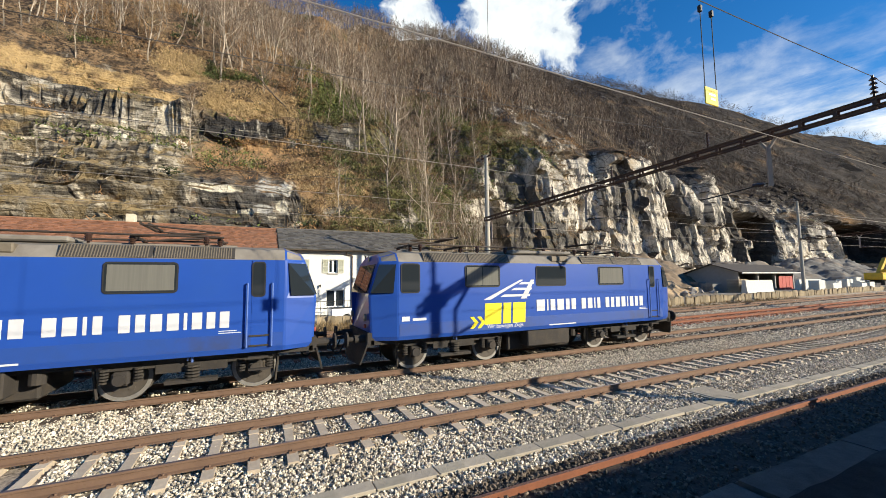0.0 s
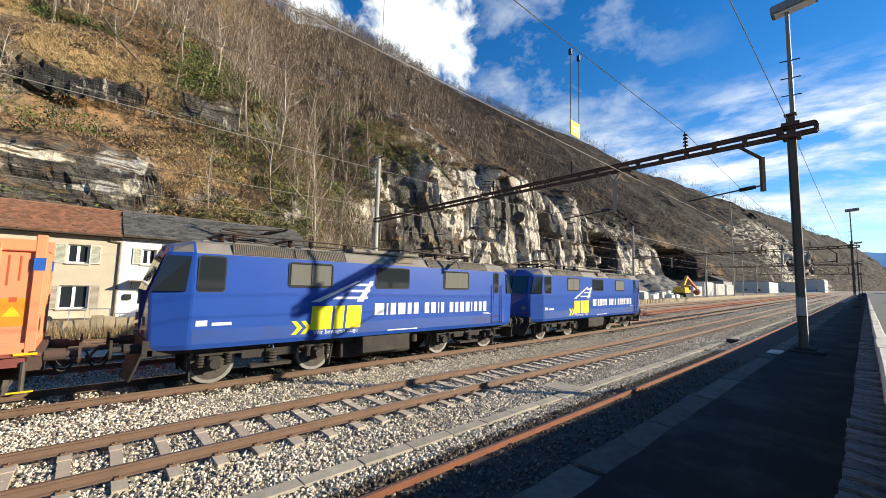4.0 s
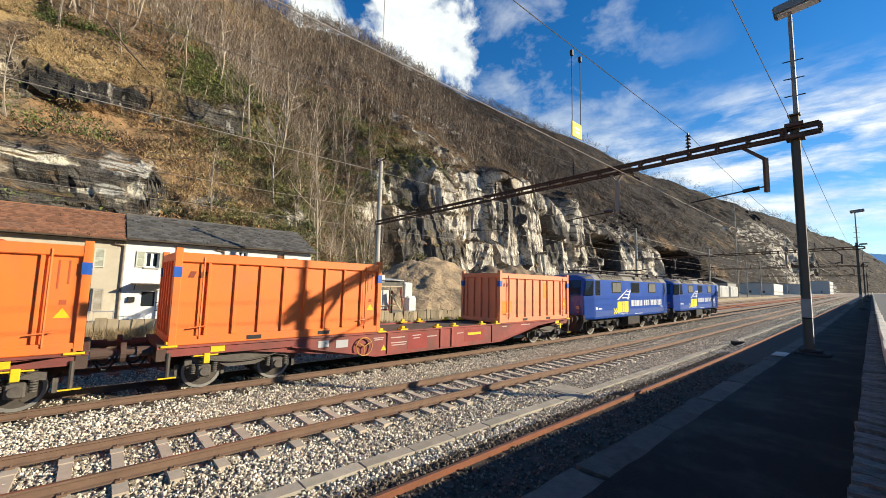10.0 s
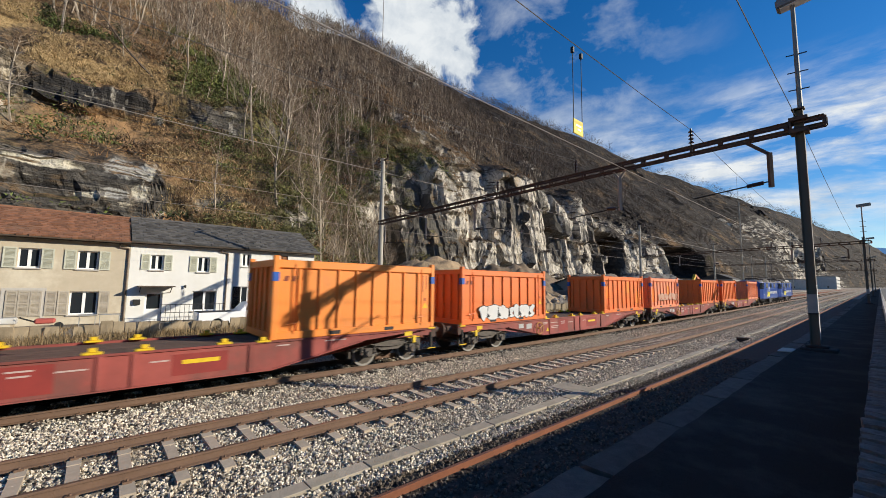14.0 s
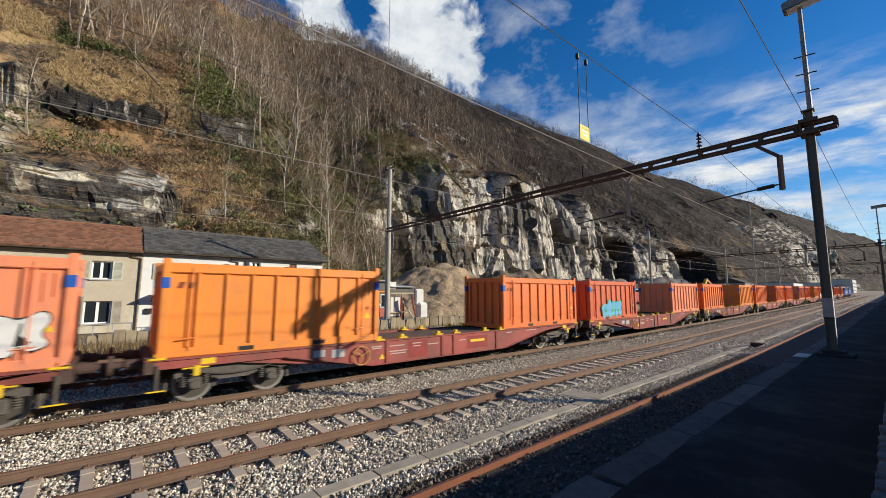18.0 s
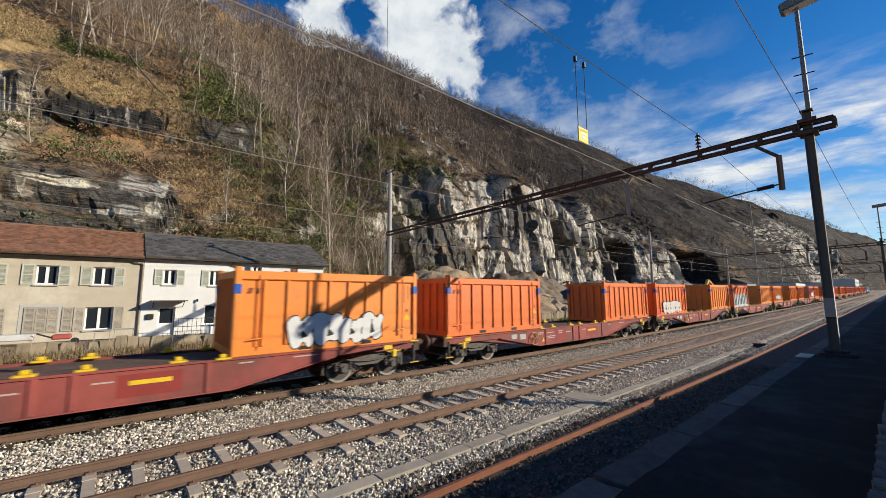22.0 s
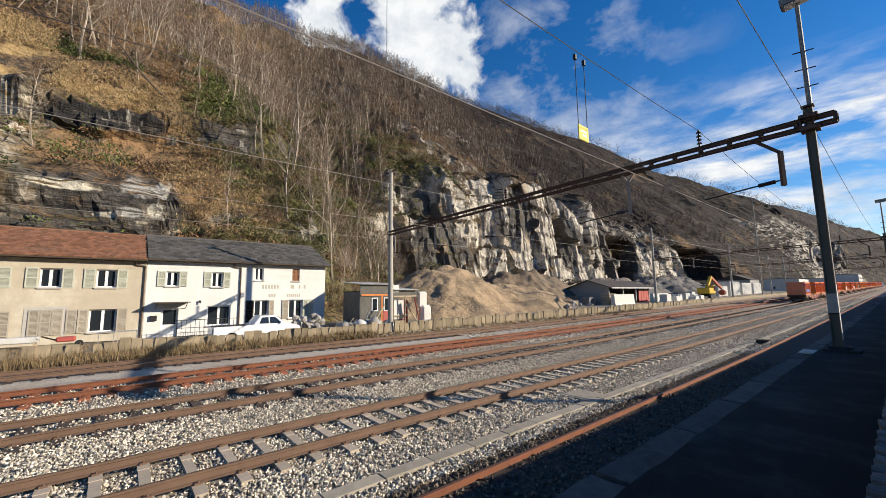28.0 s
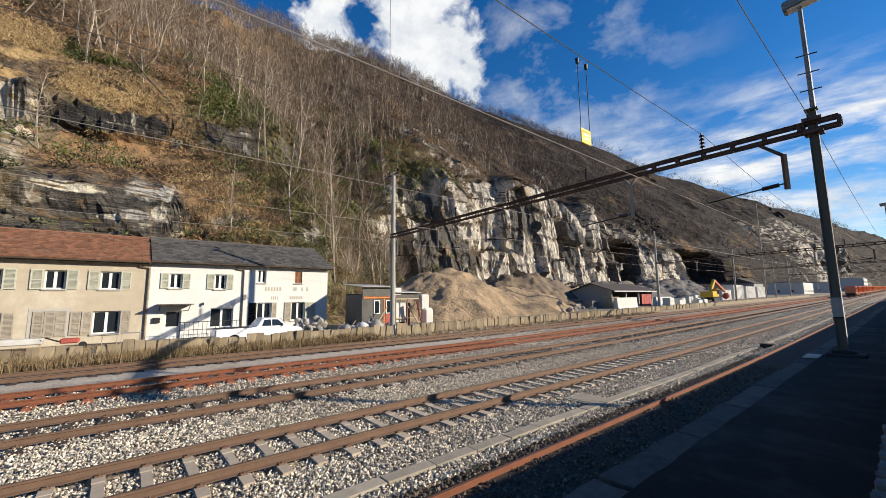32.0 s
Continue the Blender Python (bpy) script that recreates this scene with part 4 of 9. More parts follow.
    L.new(warp.outputs[0], mixv.inputs[4])
    L.new(nv.outputs["Color"], mixv.inputs[5])
    L.new(mixv.outputs[1], vor.inputs["Vector"])
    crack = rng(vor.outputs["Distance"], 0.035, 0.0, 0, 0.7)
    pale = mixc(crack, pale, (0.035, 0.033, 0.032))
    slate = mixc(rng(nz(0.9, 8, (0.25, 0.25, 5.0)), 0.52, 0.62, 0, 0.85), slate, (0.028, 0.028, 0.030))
    slate = mixc(areas((-45.5, -4.6, 12.6, 3, 2.6, 0.55, 1.2, 0.5), (-46, -1.0, 10.2, 3, 1.2, 0.3, 1.2, 0.5), (-48, 3.0, 14.6, 3, 0.5, 1.6, 1.2, 0.4), (-46, 2.2, 11.0, 3, 0.6, 0.7, 1.2, 0.4)), slate, (0.66, 0.60, 0.47))
    slate = mixc(mth("MULTIPLY", areas((-47, 1.3, 13.2, 3, 1.9, 1.5, 1.0, 0.4), (-45.5, 0.2, 10.6, 3, 1.2, 0.5, 1.2, 0.5)), rng(nz(0.9, 8, (0.25, 0.25, 4.0)), 0.58, 0.5)), slate, (0.40, 0.385, 0.35))
    # dark slate of the shelf, with the shade under its lip painted in
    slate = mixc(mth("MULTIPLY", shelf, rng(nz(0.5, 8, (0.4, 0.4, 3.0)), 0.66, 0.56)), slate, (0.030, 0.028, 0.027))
    # grey weathered beds with pale streaks of lime, and cream fresh breaks
    beds = mixc(rng(nz(0.5, 8, (0.5, 0.5, 2.4)), 0.42, 0.60), (0.075, 0.064, 0.050), (0.42, 0.365, 0.275))
    beds = mixc(rng(nz(0.30, 5, (1, 1, 1.5)), 0.57, 0.62, 0, 0.95), beds, (0.72, 0.64, 0.50))
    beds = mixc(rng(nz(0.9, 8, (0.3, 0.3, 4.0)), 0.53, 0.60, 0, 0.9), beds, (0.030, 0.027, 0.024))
    beds = mixc(rng(nz(0.35, 7), 0.50, 0.60, 0, 0.8), beds, (0.22, 0.16, 0.08))
    lime = mth("MULTIPLY", rng(nz(0.55, 7, (1, 1, 0.22)), 0.60, 0.66, 0, 0.7), rng(sep.outputs["Z"], 0.8, 0.5))
    slate = mixc(mth("MULTIPLY", west, rng(where.outputs["X"], -59.6, -58.4)), slate, beds)
    slate = mixc(lime, slate, (0.50, 0.46, 0.39))
    slate = mixc(mth("MULTIPLY", areas((-61.5, -28.5, 25, 3, 1.6, 2.2, 0.5, 0.5), (-59, -10.6, 22.5, 4, 1.8, 3, 0.9, 1.5)), west), slate, (0.52, 0.46, 0.36))
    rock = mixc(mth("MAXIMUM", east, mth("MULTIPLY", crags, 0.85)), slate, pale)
    soil = mixc(rng(nz(0.5, 9), 0.36, 0.62), (0.055, 0.037, 0.024), (0.30, 0.195, 0.105))
    soil = mixc(rng(nz(0.085, 6), 0.54, 0.62, 0, 0.8), soil, (0.36, 0.205, 0.085))
    soil = mixc(rng(nz(0.12, 6, (1.3, 1, 1)), 0.56, 0.66, 0, 0.8), soil, (0.075, 0.088, 0.028))
    green = mth("MULTIPLY", mth("MULTIPLY", rng(where.outputs["Y"], 2, 14), mth("MULTIPLY", rng(where.outputs["Y"], 66, 46), rng(where.outputs["X"], -92, -78))), rng(nz(0.09, 7), 0.38, 0.50, 0, 0.9))
    soil = mixc(green, soil, mixc(rng(nz(1.5, 7), 0.4, 0.6), (0.20, 0.185, 0.06), (0.085, 0.08, 0.035)))
    # leaf litter; its dark blotches stand for shadow among the trees
    litter_shade = mixc(rng(nz(0.55, 9), 0.42, 0.58), (0.020, 0.015, 0.012), (0.085, 0.061, 0.045))
    # darker tones from y 90 to 140 and beyond
    litter_shade = mixc(rng(where.outputs["Y"], 90, 140, 0, 0.85), litter_shade, mixc(rng(nz(0.25, 9), 0.44, 0.56), (0.014, 0.012, 0.011), (0.050, 0.039, 0.033)))
    soil = mixc(mth("MULTIPLY", rng(where.outputs["Y"], 40, 90), rng(nz(0.05, 5), 0.30, 0.45)), soil, litter_shade)
    # fine dark blotches put the shadowed gaps between stalks into the soil
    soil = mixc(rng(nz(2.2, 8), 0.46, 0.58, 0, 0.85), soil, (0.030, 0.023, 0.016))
    soil = mixc(mth("MULTIPLY", ochre, rng(nz(0.8, 7), 0.36, 0.52, 0.2, 0.95)), soil, (0.34, 0.205, 0.10))
    soil = mixc(mth("MULTIPLY", west, rng(nz(0.7, 7), 0.36, 0.56, 0.1, 0.9)), soil, (0.33, 0.25, 0.125))
    soil = mixc(mth("MULTIPLY", gold, rng(nz(0.45, 8), 0.38, 0.54, 0.1, 1.0)), soil, (0.42, 0.29, 0.135))
    rock_n = mth("MULTIPLY", rock_n, mth("SUBTRACT", 1.0, gold))
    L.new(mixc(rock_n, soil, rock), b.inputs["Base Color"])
    bp = N.new("ShaderNodeBump")
    bp.inputs["Strength"].default_value, bp.inputs["Distance"].default_value = 1.0, 0.55
    L.new(mth("ADD", nz(1.3, 10), mth("MULTIPLY", nz(0.9, 8, (0.4, 0.4, 3.5)), rng(where.outputs["Y"], 16, 10, 0, 0.8))), bp.inputs["Height"])
    L.new(bp.outputs["Normal"], b.inputs["Normal"])
    return m


def build_hill():
    ny, nd = len(HILL_YS), len(HILL_DS)
    V = np.array([hill_point(y, d) if d >= 0 else (foot_x(y) - d, y, 1.2 + d * 0.35) for y in HILL_YS for d in HILL_DS])
    F = np.array([(j * nd + i, j * nd + i + 1, (j + 1) * nd + i + 1, (j + 1) * nd + i) for j in range(ny - 1) for i in range(nd - 1)])
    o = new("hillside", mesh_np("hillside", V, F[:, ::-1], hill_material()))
    tagged(o, "steep rocky hillside with cliffs and brown winter undergrowth", "hillside", kind="structure")
    return V.reshape(ny, nd, 3)


HILL = build_hill()

# ---- winter woods ----
M["bark"] = material("bark", (0.44, 0.37, 0.285), (0.10, 0.077, 0.057), 0.95, scale=0.16, amount=1.0, random_tint=0.6, island=True)
M["dark_bark"] = material("dark_bark", (0.11, 0.085, 0.065), (0.05, 0.04, 0.032), 0.95, scale=0.5, amount=0.9)
M["twig"] = material("twig", (0.25, 0.178, 0.122), (0.055, 0.040, 0.029), 0.95, scale=0.25, amount=0.9, random_tint=0.55, island=True)
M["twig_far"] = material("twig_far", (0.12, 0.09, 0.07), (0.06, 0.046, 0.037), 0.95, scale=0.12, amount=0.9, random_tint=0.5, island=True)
M["straw"] = material("straw", (0.33, 0.24, 0.145), (0.09, 0.065, 0.042), 0.95, scale=0.12, amount=1.0, random_tint=0.5, island=True)
M["ivy"] = material("ivy", (0.12, 0.14, 0.035), (0.06, 0.08, 0.022), 0.8, scale=0.3, amount=0.8, random_tint=0.45, island=True)
M["bracken"] = material("bracken", (0.38, 0.22, 0.10), (0.20, 0.115, 0.055), 0.95, scale=0.2, amount=0.9, random_tint=0.4, island=True)


def ribbon(V, F, a, b, wa, wb):
    """A narrow blade from a to b, turned at random."""
    d = b - a
    s = d.cross(Vector((RNG.normal(), RNG.normal(), RNG.normal()))).normalized()
    k = len(V)
    V += [a - s * wa, a + s * wa, b + s * wb, b - s * wb]
    F.append((k, k + 1, k + 2, k + 3))


def prism(V, F, a, b, ra, rb):
    d = (b - a).normalized()
    u = d.orthogonal().normalized()
    w = d.cross(u)
    k = len(V)
    for p, r in ((a, ra), (b, rb)):
        for i in range(4):
            t = math.pi * i / 2
            V.append(p + (u * math.cos(t) + w * math.sin(t)) * r)
    for i in range(4):
        F.append((k + i, k + (i + 1) % 4, k + 4 + (i + 1) % 4, k + 4 + i))


def bare_tree(h, lean, limbs, twigs, fine, rough=False):
    """Trunk and limbs, and a crown of fine twigs, as two sets of faces."""
    TV, TF, CV, CF = [], [], [], []
    p, d = Vector((0, 0, -0.3)), Vector((lean, RNG.normal(0, 0.1), 1)).normalized()
    n = 7
    path = [p.copy()]
    for i in range(n):
        d = (d + Vector((RNG.normal(0, 0.09), RNG.normal(0, 0.09), 0.05))).normalized()
        p = p + d * (h / n)
        path.append(p.copy())
    r0 = h * 0.0105
    for i in range(n):
        prism(TV, TF, path[i], path[i + 1], r0 * (1 - i / n * 0.8), r0 * (1 - (i + 1) / n * 0.8))
    for k in range(limbs):
        u = 0.28 + 0.7 * (k + RNG.random()) / limbs
        i = min(int(u * n), n - 1)
        q = path[i].lerp(path[i + 1], u * n - i)
        a = RNG.uniform(0, 6.28)
        e = Vector((math.cos(a), math.sin(a), RNG.uniform(0.5, 1.3))).normalized()
        L = h * (0.46 - 0.3 * u) * RNG.uniform(0.7, 1.3)
        r = r0 * 0.42 * (1 - 0.5 * u)
        segs = 3
        pts = [q.copy()]
        for j in range(segs):
            e = (e + Vector((RNG.normal(0, 0.2), RNG.normal(0, 0.2), 0.16))).normalized()
            q = q + e * (L / segs)
            pts.append(q.copy())
        for j in range(segs):
            if rough:
                ribbon(CV, CF, pts[j], pts[j + 1], r * (1 - j / segs * 0.7) * 1.3, r * (1 - (j + 1) / segs * 0.7) * 1.3)
            else:
                prism(TV, TF, pts[j], pts[j + 1], r * (1 - j / segs * 0.7), r * (1 - (j + 1) / segs * 0.7))
        for m in range(twigs):
            v = RNG.uniform(0.25, 1.0) * segs
            j = min(int(v), segs - 1)
            s = pts[j].lerp(pts[j + 1], v - j)
            g = (e + Vector((RNG.normal(0, 0.6), RNG.normal(0, 0.6), RNG.normal(0.25, 0.4)))).normalized()
            l = L * RNG.uniform(0.25, 0.5)
            w = fine * (0.7 if not rough else 1.0)
            ribbon(CV, CF, s, s + g * l, w, w * 0.5)
            for o in range(2 if not rough else 1):
                g2 = (g + Vector((RNG.normal(0, 0.6), RNG.normal(0, 0.6), RNG.normal(0.2, 0.4)))).normalized()
                s2 = s + g * l * RNG.uniform(0.4, 0.9)
                ribbon(CV, CF, s2, s2 + g2 * l * 0.6, w * 0.7, w * 0.35)
    return [np.array([tuple(v) for v in TV]), np.array(TF), np.array([tuple(v) for v in CV]), np.array(CF)]


def hill_sample(j, i, u, v):
    a, b, c = HILL[j, i], HILL[j, i + 1], HILL[j + 1, i]
    p = a + (b - a) * u + (c - a) * v
    n = np.cross(c - a, b - a)
    n = n / max(np.linalg.norm(n), 1e-9)
    return p, abs(n[2])


def kept_bare(p):
    """The grassy ledge and the slate outcrop above the roofs carry no trees."""
    return (-9 < p[1] < 4.5 and -69 < p[0] < -53.5) or (-15 < p[1] < 4.6 and -49.5 < p[0]) or (-36 < p[1] < -7 and -69 < p[0]) or (-15 < p[1] < -8 and -73 < p[0] < -68)


def spots(n, y0, y1, d0, d1, flat, power=1.0, bare=True):
    """Random places on the hillside, left out where it is too steep."""
    out = []
    js = np.searchsorted(HILL_YS, [y0, y1])
    tries = 0
    while len(out) < n and tries < n * 12:
        tries += 1
        y = y0 + (y1 - y0) * RNG.random() ** power
        d = d0 + (d1 - d0) * RNG.random()
        j = min(max(int(np.searchsorted(HILL_YS, y)) - 1, 0), len(HILL_YS) - 2)
        i = min(max(int(np.searchsorted(HILL_DS, d)) - 1, 0), len(HILL_DS) - 2)
        p, nz_ = hill_sample(j, i, RNG.random(), RNG.random())
        if nz_ > flat and not (bare and kept_bare(p) and RNG.random() < 0.92):
            out.append(p)
    return out


def build_trees():
    near = []
    for k in range(6):
        TV, TF, CV, CF = bare_tree(10.0 + k * 0.6, RNG.normal(0.08, 0.07), 16, 9, 0.018)
        near.append((mesh_np("trunk", TV, TF, M["bark"]), mesh_np("crown", CV, CF, M["twig"])))
    places = spots(46, -18, 45, 3, 30, 0.42) + spots(26, 13, 40, 0, 12, 0.3) + spots(50, -25, 30, 26, 62, 0.4)
    for p in places:
        a, b = near[int(RNG.integers(6))]
        t = thing("bare_tree", "leafless winter tree with pale trunk on the hillside", "tree", pose(p[0], p[1], p[2] - 0.2, RNG.normal(0, 3), RNG.normal(2, 4), RNG.uniform(0, 360)), group="bare trees")
        s = RNG.uniform(0.45, 1.2)
        t.scale = (s, s, s * RNG.uniform(0.9, 1.15))
        part("trunk", a, None, t)
        part("crown", b, None, t)
    TV, TF, CV, CF = bare_tree(13.0, 0.05, 15, 8, 0.022)
    t = thing("bare_tree", "large leafless dark tree leaning over the grassy ledge", "tree", pose(-66.2, 4.4, 30.3, 22, 4, 20), group="bare trees")
    part("trunk", mesh_np("trunk", TV * np.array([1.25, 1.25, 1.0]), TF, M["dark_bark"]), None, t)
    part("crown", mesh_np("crown", CV, CF, M["twig"]), None, t)
    # the woods farther up, as one mesh of many small trees
    forms = [bare_tree(9.0, RNG.normal(0.05, 0.08), 7, 4, 0.028, True) for k in range(7)]
    Vt, Ft, Vc, Fc = [], [], [], []
    nt = nc = 0
    for places, s0, s1 in ((spots(330, -40, 60, 20, 75, 0.3), 0.55, 1.1), (spots(1500, -45, 150, 30, 150, 0.3, 1.1), 0.7, 1.25), (spots(700, 35, 130, 20, 150, 0.3), 0.8, 1.3), (spots(380, -5, 50, 70, 125, 0.2), 0.7, 1.2), (spots(120, -60, 60, 140, 215, 0.2), 0.7, 1.1)):
        for p in places:
            TV, TF, CV, CF = forms[int(RNG.integers(7))]
            a, s = RNG.uniform(0, 6.28), RNG.uniform(s0, s1)
            R = np.array([[math.cos(a), -math.sin(a), 0], [math.sin(a), math.cos(a), 0], [0, 0, 1]]) * s
            Vt.append(TV @ R.T + p)
            Ft.append(TF + nt)
            nt += len(TV)
            Vc.append(CV @ R.T + p)
            Fc.append(CF + nc)
            nc += len(CV)
    # thin dark woods on the far slope
    forms = [bare_tree(9.0, RNG.normal(0.05, 0.08), 6, 3, 0.055, True) for k in range(5)]
    Vf, Ff, nf = [], [], 0
    for places, s0, s1 in ((spots(4600, 50, 340, 16, 200, 0.3), 0.6, 1.25), (spots(1700, 300, 1200, 4, 190, 0.25), 0.8, 1.6), (spots(1500, 50, 520, 130, 235, 0.2), 0.5, 0.95)):
        for p in places:
            TV, TF, CV, CF = forms[int(RNG.integers(5))]
            a, s = RNG.uniform(0, 6.28), RNG.uniform(s0, s1)
            R = np.array([[math.cos(a), -math.sin(a), 0], [math.sin(a), math.cos(a), 0], [0, 0, 1]]) * s
            Vf.append(CV @ R.T + p)
            Ff.append(CF + nf)
            nf += len(CV)
    w = thing("winter_woods", "dense grey-brown leafless woods covering the slope", "woods", (0, 0, 0), kind="stuff")
    tagged(part("trunks", mesh_np("trunks", np.concatenate(Vt), np.concatenate(Ft), M["bark"]), None, w), kind="stuff")
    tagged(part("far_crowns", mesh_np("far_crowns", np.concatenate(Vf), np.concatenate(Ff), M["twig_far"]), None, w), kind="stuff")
    tagged(part("crowns", mesh_np("crowns", np.concatenate(Vc), np.concatenate(Fc), M["twig"]), None, w), kind="stuff")


def scatter_blades(name, places, blades, h0, h1, width, spread, droop, mat, label, category):
    """Thickets of thin stalks or small leaves over the slope, one mesh."""
    P = np.repeat(np.array(places), blades, 0)
    n = len(P)
    base = P + RNG.normal(0, spread, (n, 3)) * np.array([1, 1, 0.35])
    up = np.stack([RNG.normal(0, droop, n), RNG.normal(0, droop, n), np.ones(n)], 1)
    up /= np.linalg.norm(up, axis=1, keepdims=True)
    L = RNG.uniform(h0, h1, n)[:, None]
    side = np.cross(up, RNG.normal(size=(n, 3)))
    side /= np.linalg.norm(side, axis=1, keepdims=True)
    w = width * RNG.uniform(0.5, 1.3, n)[:, None]
    V = np.stack([base - side * w, base + side * w, base + up * L + side * w * 0.4, base + up * L - side * w * 0.4], 1).reshape(-1, 3)
    F = np.arange(n * 4).reshape(-1, 4)
    return tagged(new(name, mesh_np(name, V, F, mat)), label, category, kind="stuff")


def patchy(places, scale, cut, seed):
    return [p for p in places if noise.fractal(Vector((p[0] * scale, p[1] * scale, p[2] * scale + seed)), 1, 2, 3) > cut]


def off_shrubs(places):
    """Dry stalks give way where the evergreens grow."""
    return [p for p in places if not (3 < p[1] < 50 and noise.fractal(Vector((p[0] * 0.07, p[1] * 0.07, p[2] * 0.07 + 9)), 1, 2, 3) > -0.02 and RNG.random() < 0.85)]


build_trees()
scatter_blades("brushwood", off_shrubs(spots(2500, -30, 110, 0, 75, 0.25, 1.1) + spots(700, 12, 38, 0, 14, 0.1)), 9, 0.8, 2.6, 0.016, 0.45, 0.45, M["straw"], "pale dry brushwood and saplings over the slope", "brushwood")
scatter_blades("thicket", off_shrubs(spots(4200, -30, 150, 0, 90, 0.25, 1.2) + spots(900, 12, 38, 0, 14, 0.1)), 9, 0.5, 1.8, 0.02, 0.5, 0.7, M["twig"], "dark tangled winter thicket over the slope", "brushwood")
scatter_blades("bracken", patchy(spots(4200, -30, 90, 0, 60, 0.2), 0.09, 0.0, 5), 14, 0.2, 0.7, 0.06, 0.6, 1.2, M["bracken"], "brown dead bracken and leaves on the slope", "bracken")
ivy_at = patchy(spots(5200, 6, 56, 8, 48, 0.15), 0.07, 0.06, 9) + spots(260, 14, 34, 0, 10, 0.1) + patchy(spots(1500, -25, 0, 0, 30, 0.15), 0.1, 0.25, 2)
scatter_blades("ivy", ivy_at, 18, 0.12, 0.4, 0.09, 0.55, 1.6, M["ivy"], "green ivy and evergreen shrubs on the slope", "ivy")


def shrub_places(n, y0, y1, d0, d1, scale, cut, seed):
    """Places heaped into rounded bushes over the slope."""
    out = []
    for p in patchy(spots(n, y0, y1, d0, d1, 0.15), scale, cut, seed):
        r = RNG.uniform(0.5, 1.3)
        for k in range(7):
            q = RNG.normal(size=3)
            q *= r * RNG.uniform(0.6, 1.0) / np.linalg.norm(q)
            out.append(p + np.array([q[0], q[1], abs(q[2]) * 1.3 + 0.3]))
    return out


M["shrub_leaf"] = material("shrub_leaf", (0.19, 0.21, 0.055), (0.07, 0.09, 0.028), 0.75, scale=0.15, amount=0.9, random_tint=0.5, island=True)
M["shade_leaf"] = material("shade_leaf", (0.07, 0.085, 0.028), (0.03, 0.04, 0.015), 0.75, scale=0.2, amount=0.9, random_tint=0.5, island=True)
scatter_blades("shrub", shrub_places(420, 8, 16, 22, 36, 0.07, -0.1, 9) + shrub_places(380, 30, 44, 14, 30, 0.10, 0.0, 4) + shrub_places(450, 8, 40, 8, 44, 0.17, 0.12, 4), 12, 0.12, 0.35, 0.08, 0.3, 1.6, M["shrub_leaf"], "yellow-green evergreen shrubs among the bare trees", "shrub")
scatter_blades("holly", shrub_places(520, -14, 48, 3, 50, 0.11, 0.12, 21), 12, 0.12, 0.35, 0.085, 0.3, 1.6, M["shade_leaf"], "dark green evergreen bushes on the slope", "shrub")

M["brown_leaf"] = material("brown_leaf", (0.34, 0.215, 0.11), (0.085, 0.055, 0.032), 0.9, scale=0.14, amount=1.0, random_tint=0.5, island=True)
M["olive_leaf"] = material("olive_leaf", (0.20, 0.185, 0.065), (0.085, 0.082, 0.032), 0.85, scale=0.14, amount=1.0, random_tint=0.5, island=True)
scatter_blades("brown_bush", shrub_places(1500, -26, 62, 0, 62, 0.12, -0.02, 33), 12, 0.2, 0.6, 0.045, 0.35, 1.3, M["brown_leaf"], "brown withered bushes over the slope", "bush")
scatter_blades("olive_bush", shrub_places(1700, 6, 50, 0, 50, 0.09, -0.06, 14), 12, 0.15, 0.45, 0.06, 0.35, 1.4, M["olive_leaf"], "olive green brambles and bushes over the slope", "bush")
M["hay"] = material("hay", (0.46, 0.33, 0.165), (0.28, 0.20, 0.10), 0.95, scale=0.3, amount=0.8, random_tint=0.35, island=True)
ledge_at = spots(800, -8, 5, 22, 26.5, 0.2, 1.0, False) + spots(300, -15, -9, 27, 32, 0.3, 1.0, False) + spots(350, 3.5, 12, 5, 12, 0.2) + patchy(spots(700, -20, 26, 20, 60, 0.5), 0.08, 0.26, 12)
scatter_blades("dry_grass", ledge_at, 30, 0.15, 0.5, 0.035, 0.55, 0.9, M["hay"], "yellow dry grass on the ledge of the slope", "dry grass")


def build_mountain():
    """Mountain ridge closing the valley far off, distance haze put into its colour."""
    xs = np.linspace(-1500, 4500, 120)
    V, n = [], len(xs)
    for x in xs:
        h = 395 - 0.055 * max(x, 0) - 0.02 * abs(min(x, 0)) + 60 * noise.fractal(Vector((x * 0.0016, 2.0, 5)), 1, 2, 5)
        for k in range(9):
            u = k / 8
            V.append((x, 4250 + 900 * u + 60 * noise.noise(Vector((x * 0.004, u * 5, 1))), -5 + h * u ** 0.9 + 16 * noise.noise(Vector((x * 0.006, u * 6, 9))) * (u < 1) * u))
    F = np.array([(i * 9 + k, (i + 1) * 9 + k, (i + 1) * 9 + k + 1, i * 9 + k + 1) for i in range(n - 1) for k in range(8)])
    # blue base and faint glow stand in for the haze of distance
    m = material("haze_ridge", (0.10, 0.15, 0.22), (0.07, 0.11, 0.17), 1.0, scale=0.004, spec=0.0)
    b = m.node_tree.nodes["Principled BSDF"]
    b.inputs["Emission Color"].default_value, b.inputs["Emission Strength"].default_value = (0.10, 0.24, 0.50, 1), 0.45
    tagged(new("backdrop_mountain", mesh_np("backdrop_mountain", np.array(V), F, m, smooth=True)), "far mountain ridge with blue haze in its colour at the end of the valley", "mountain", kind="structure")


build_mountain()


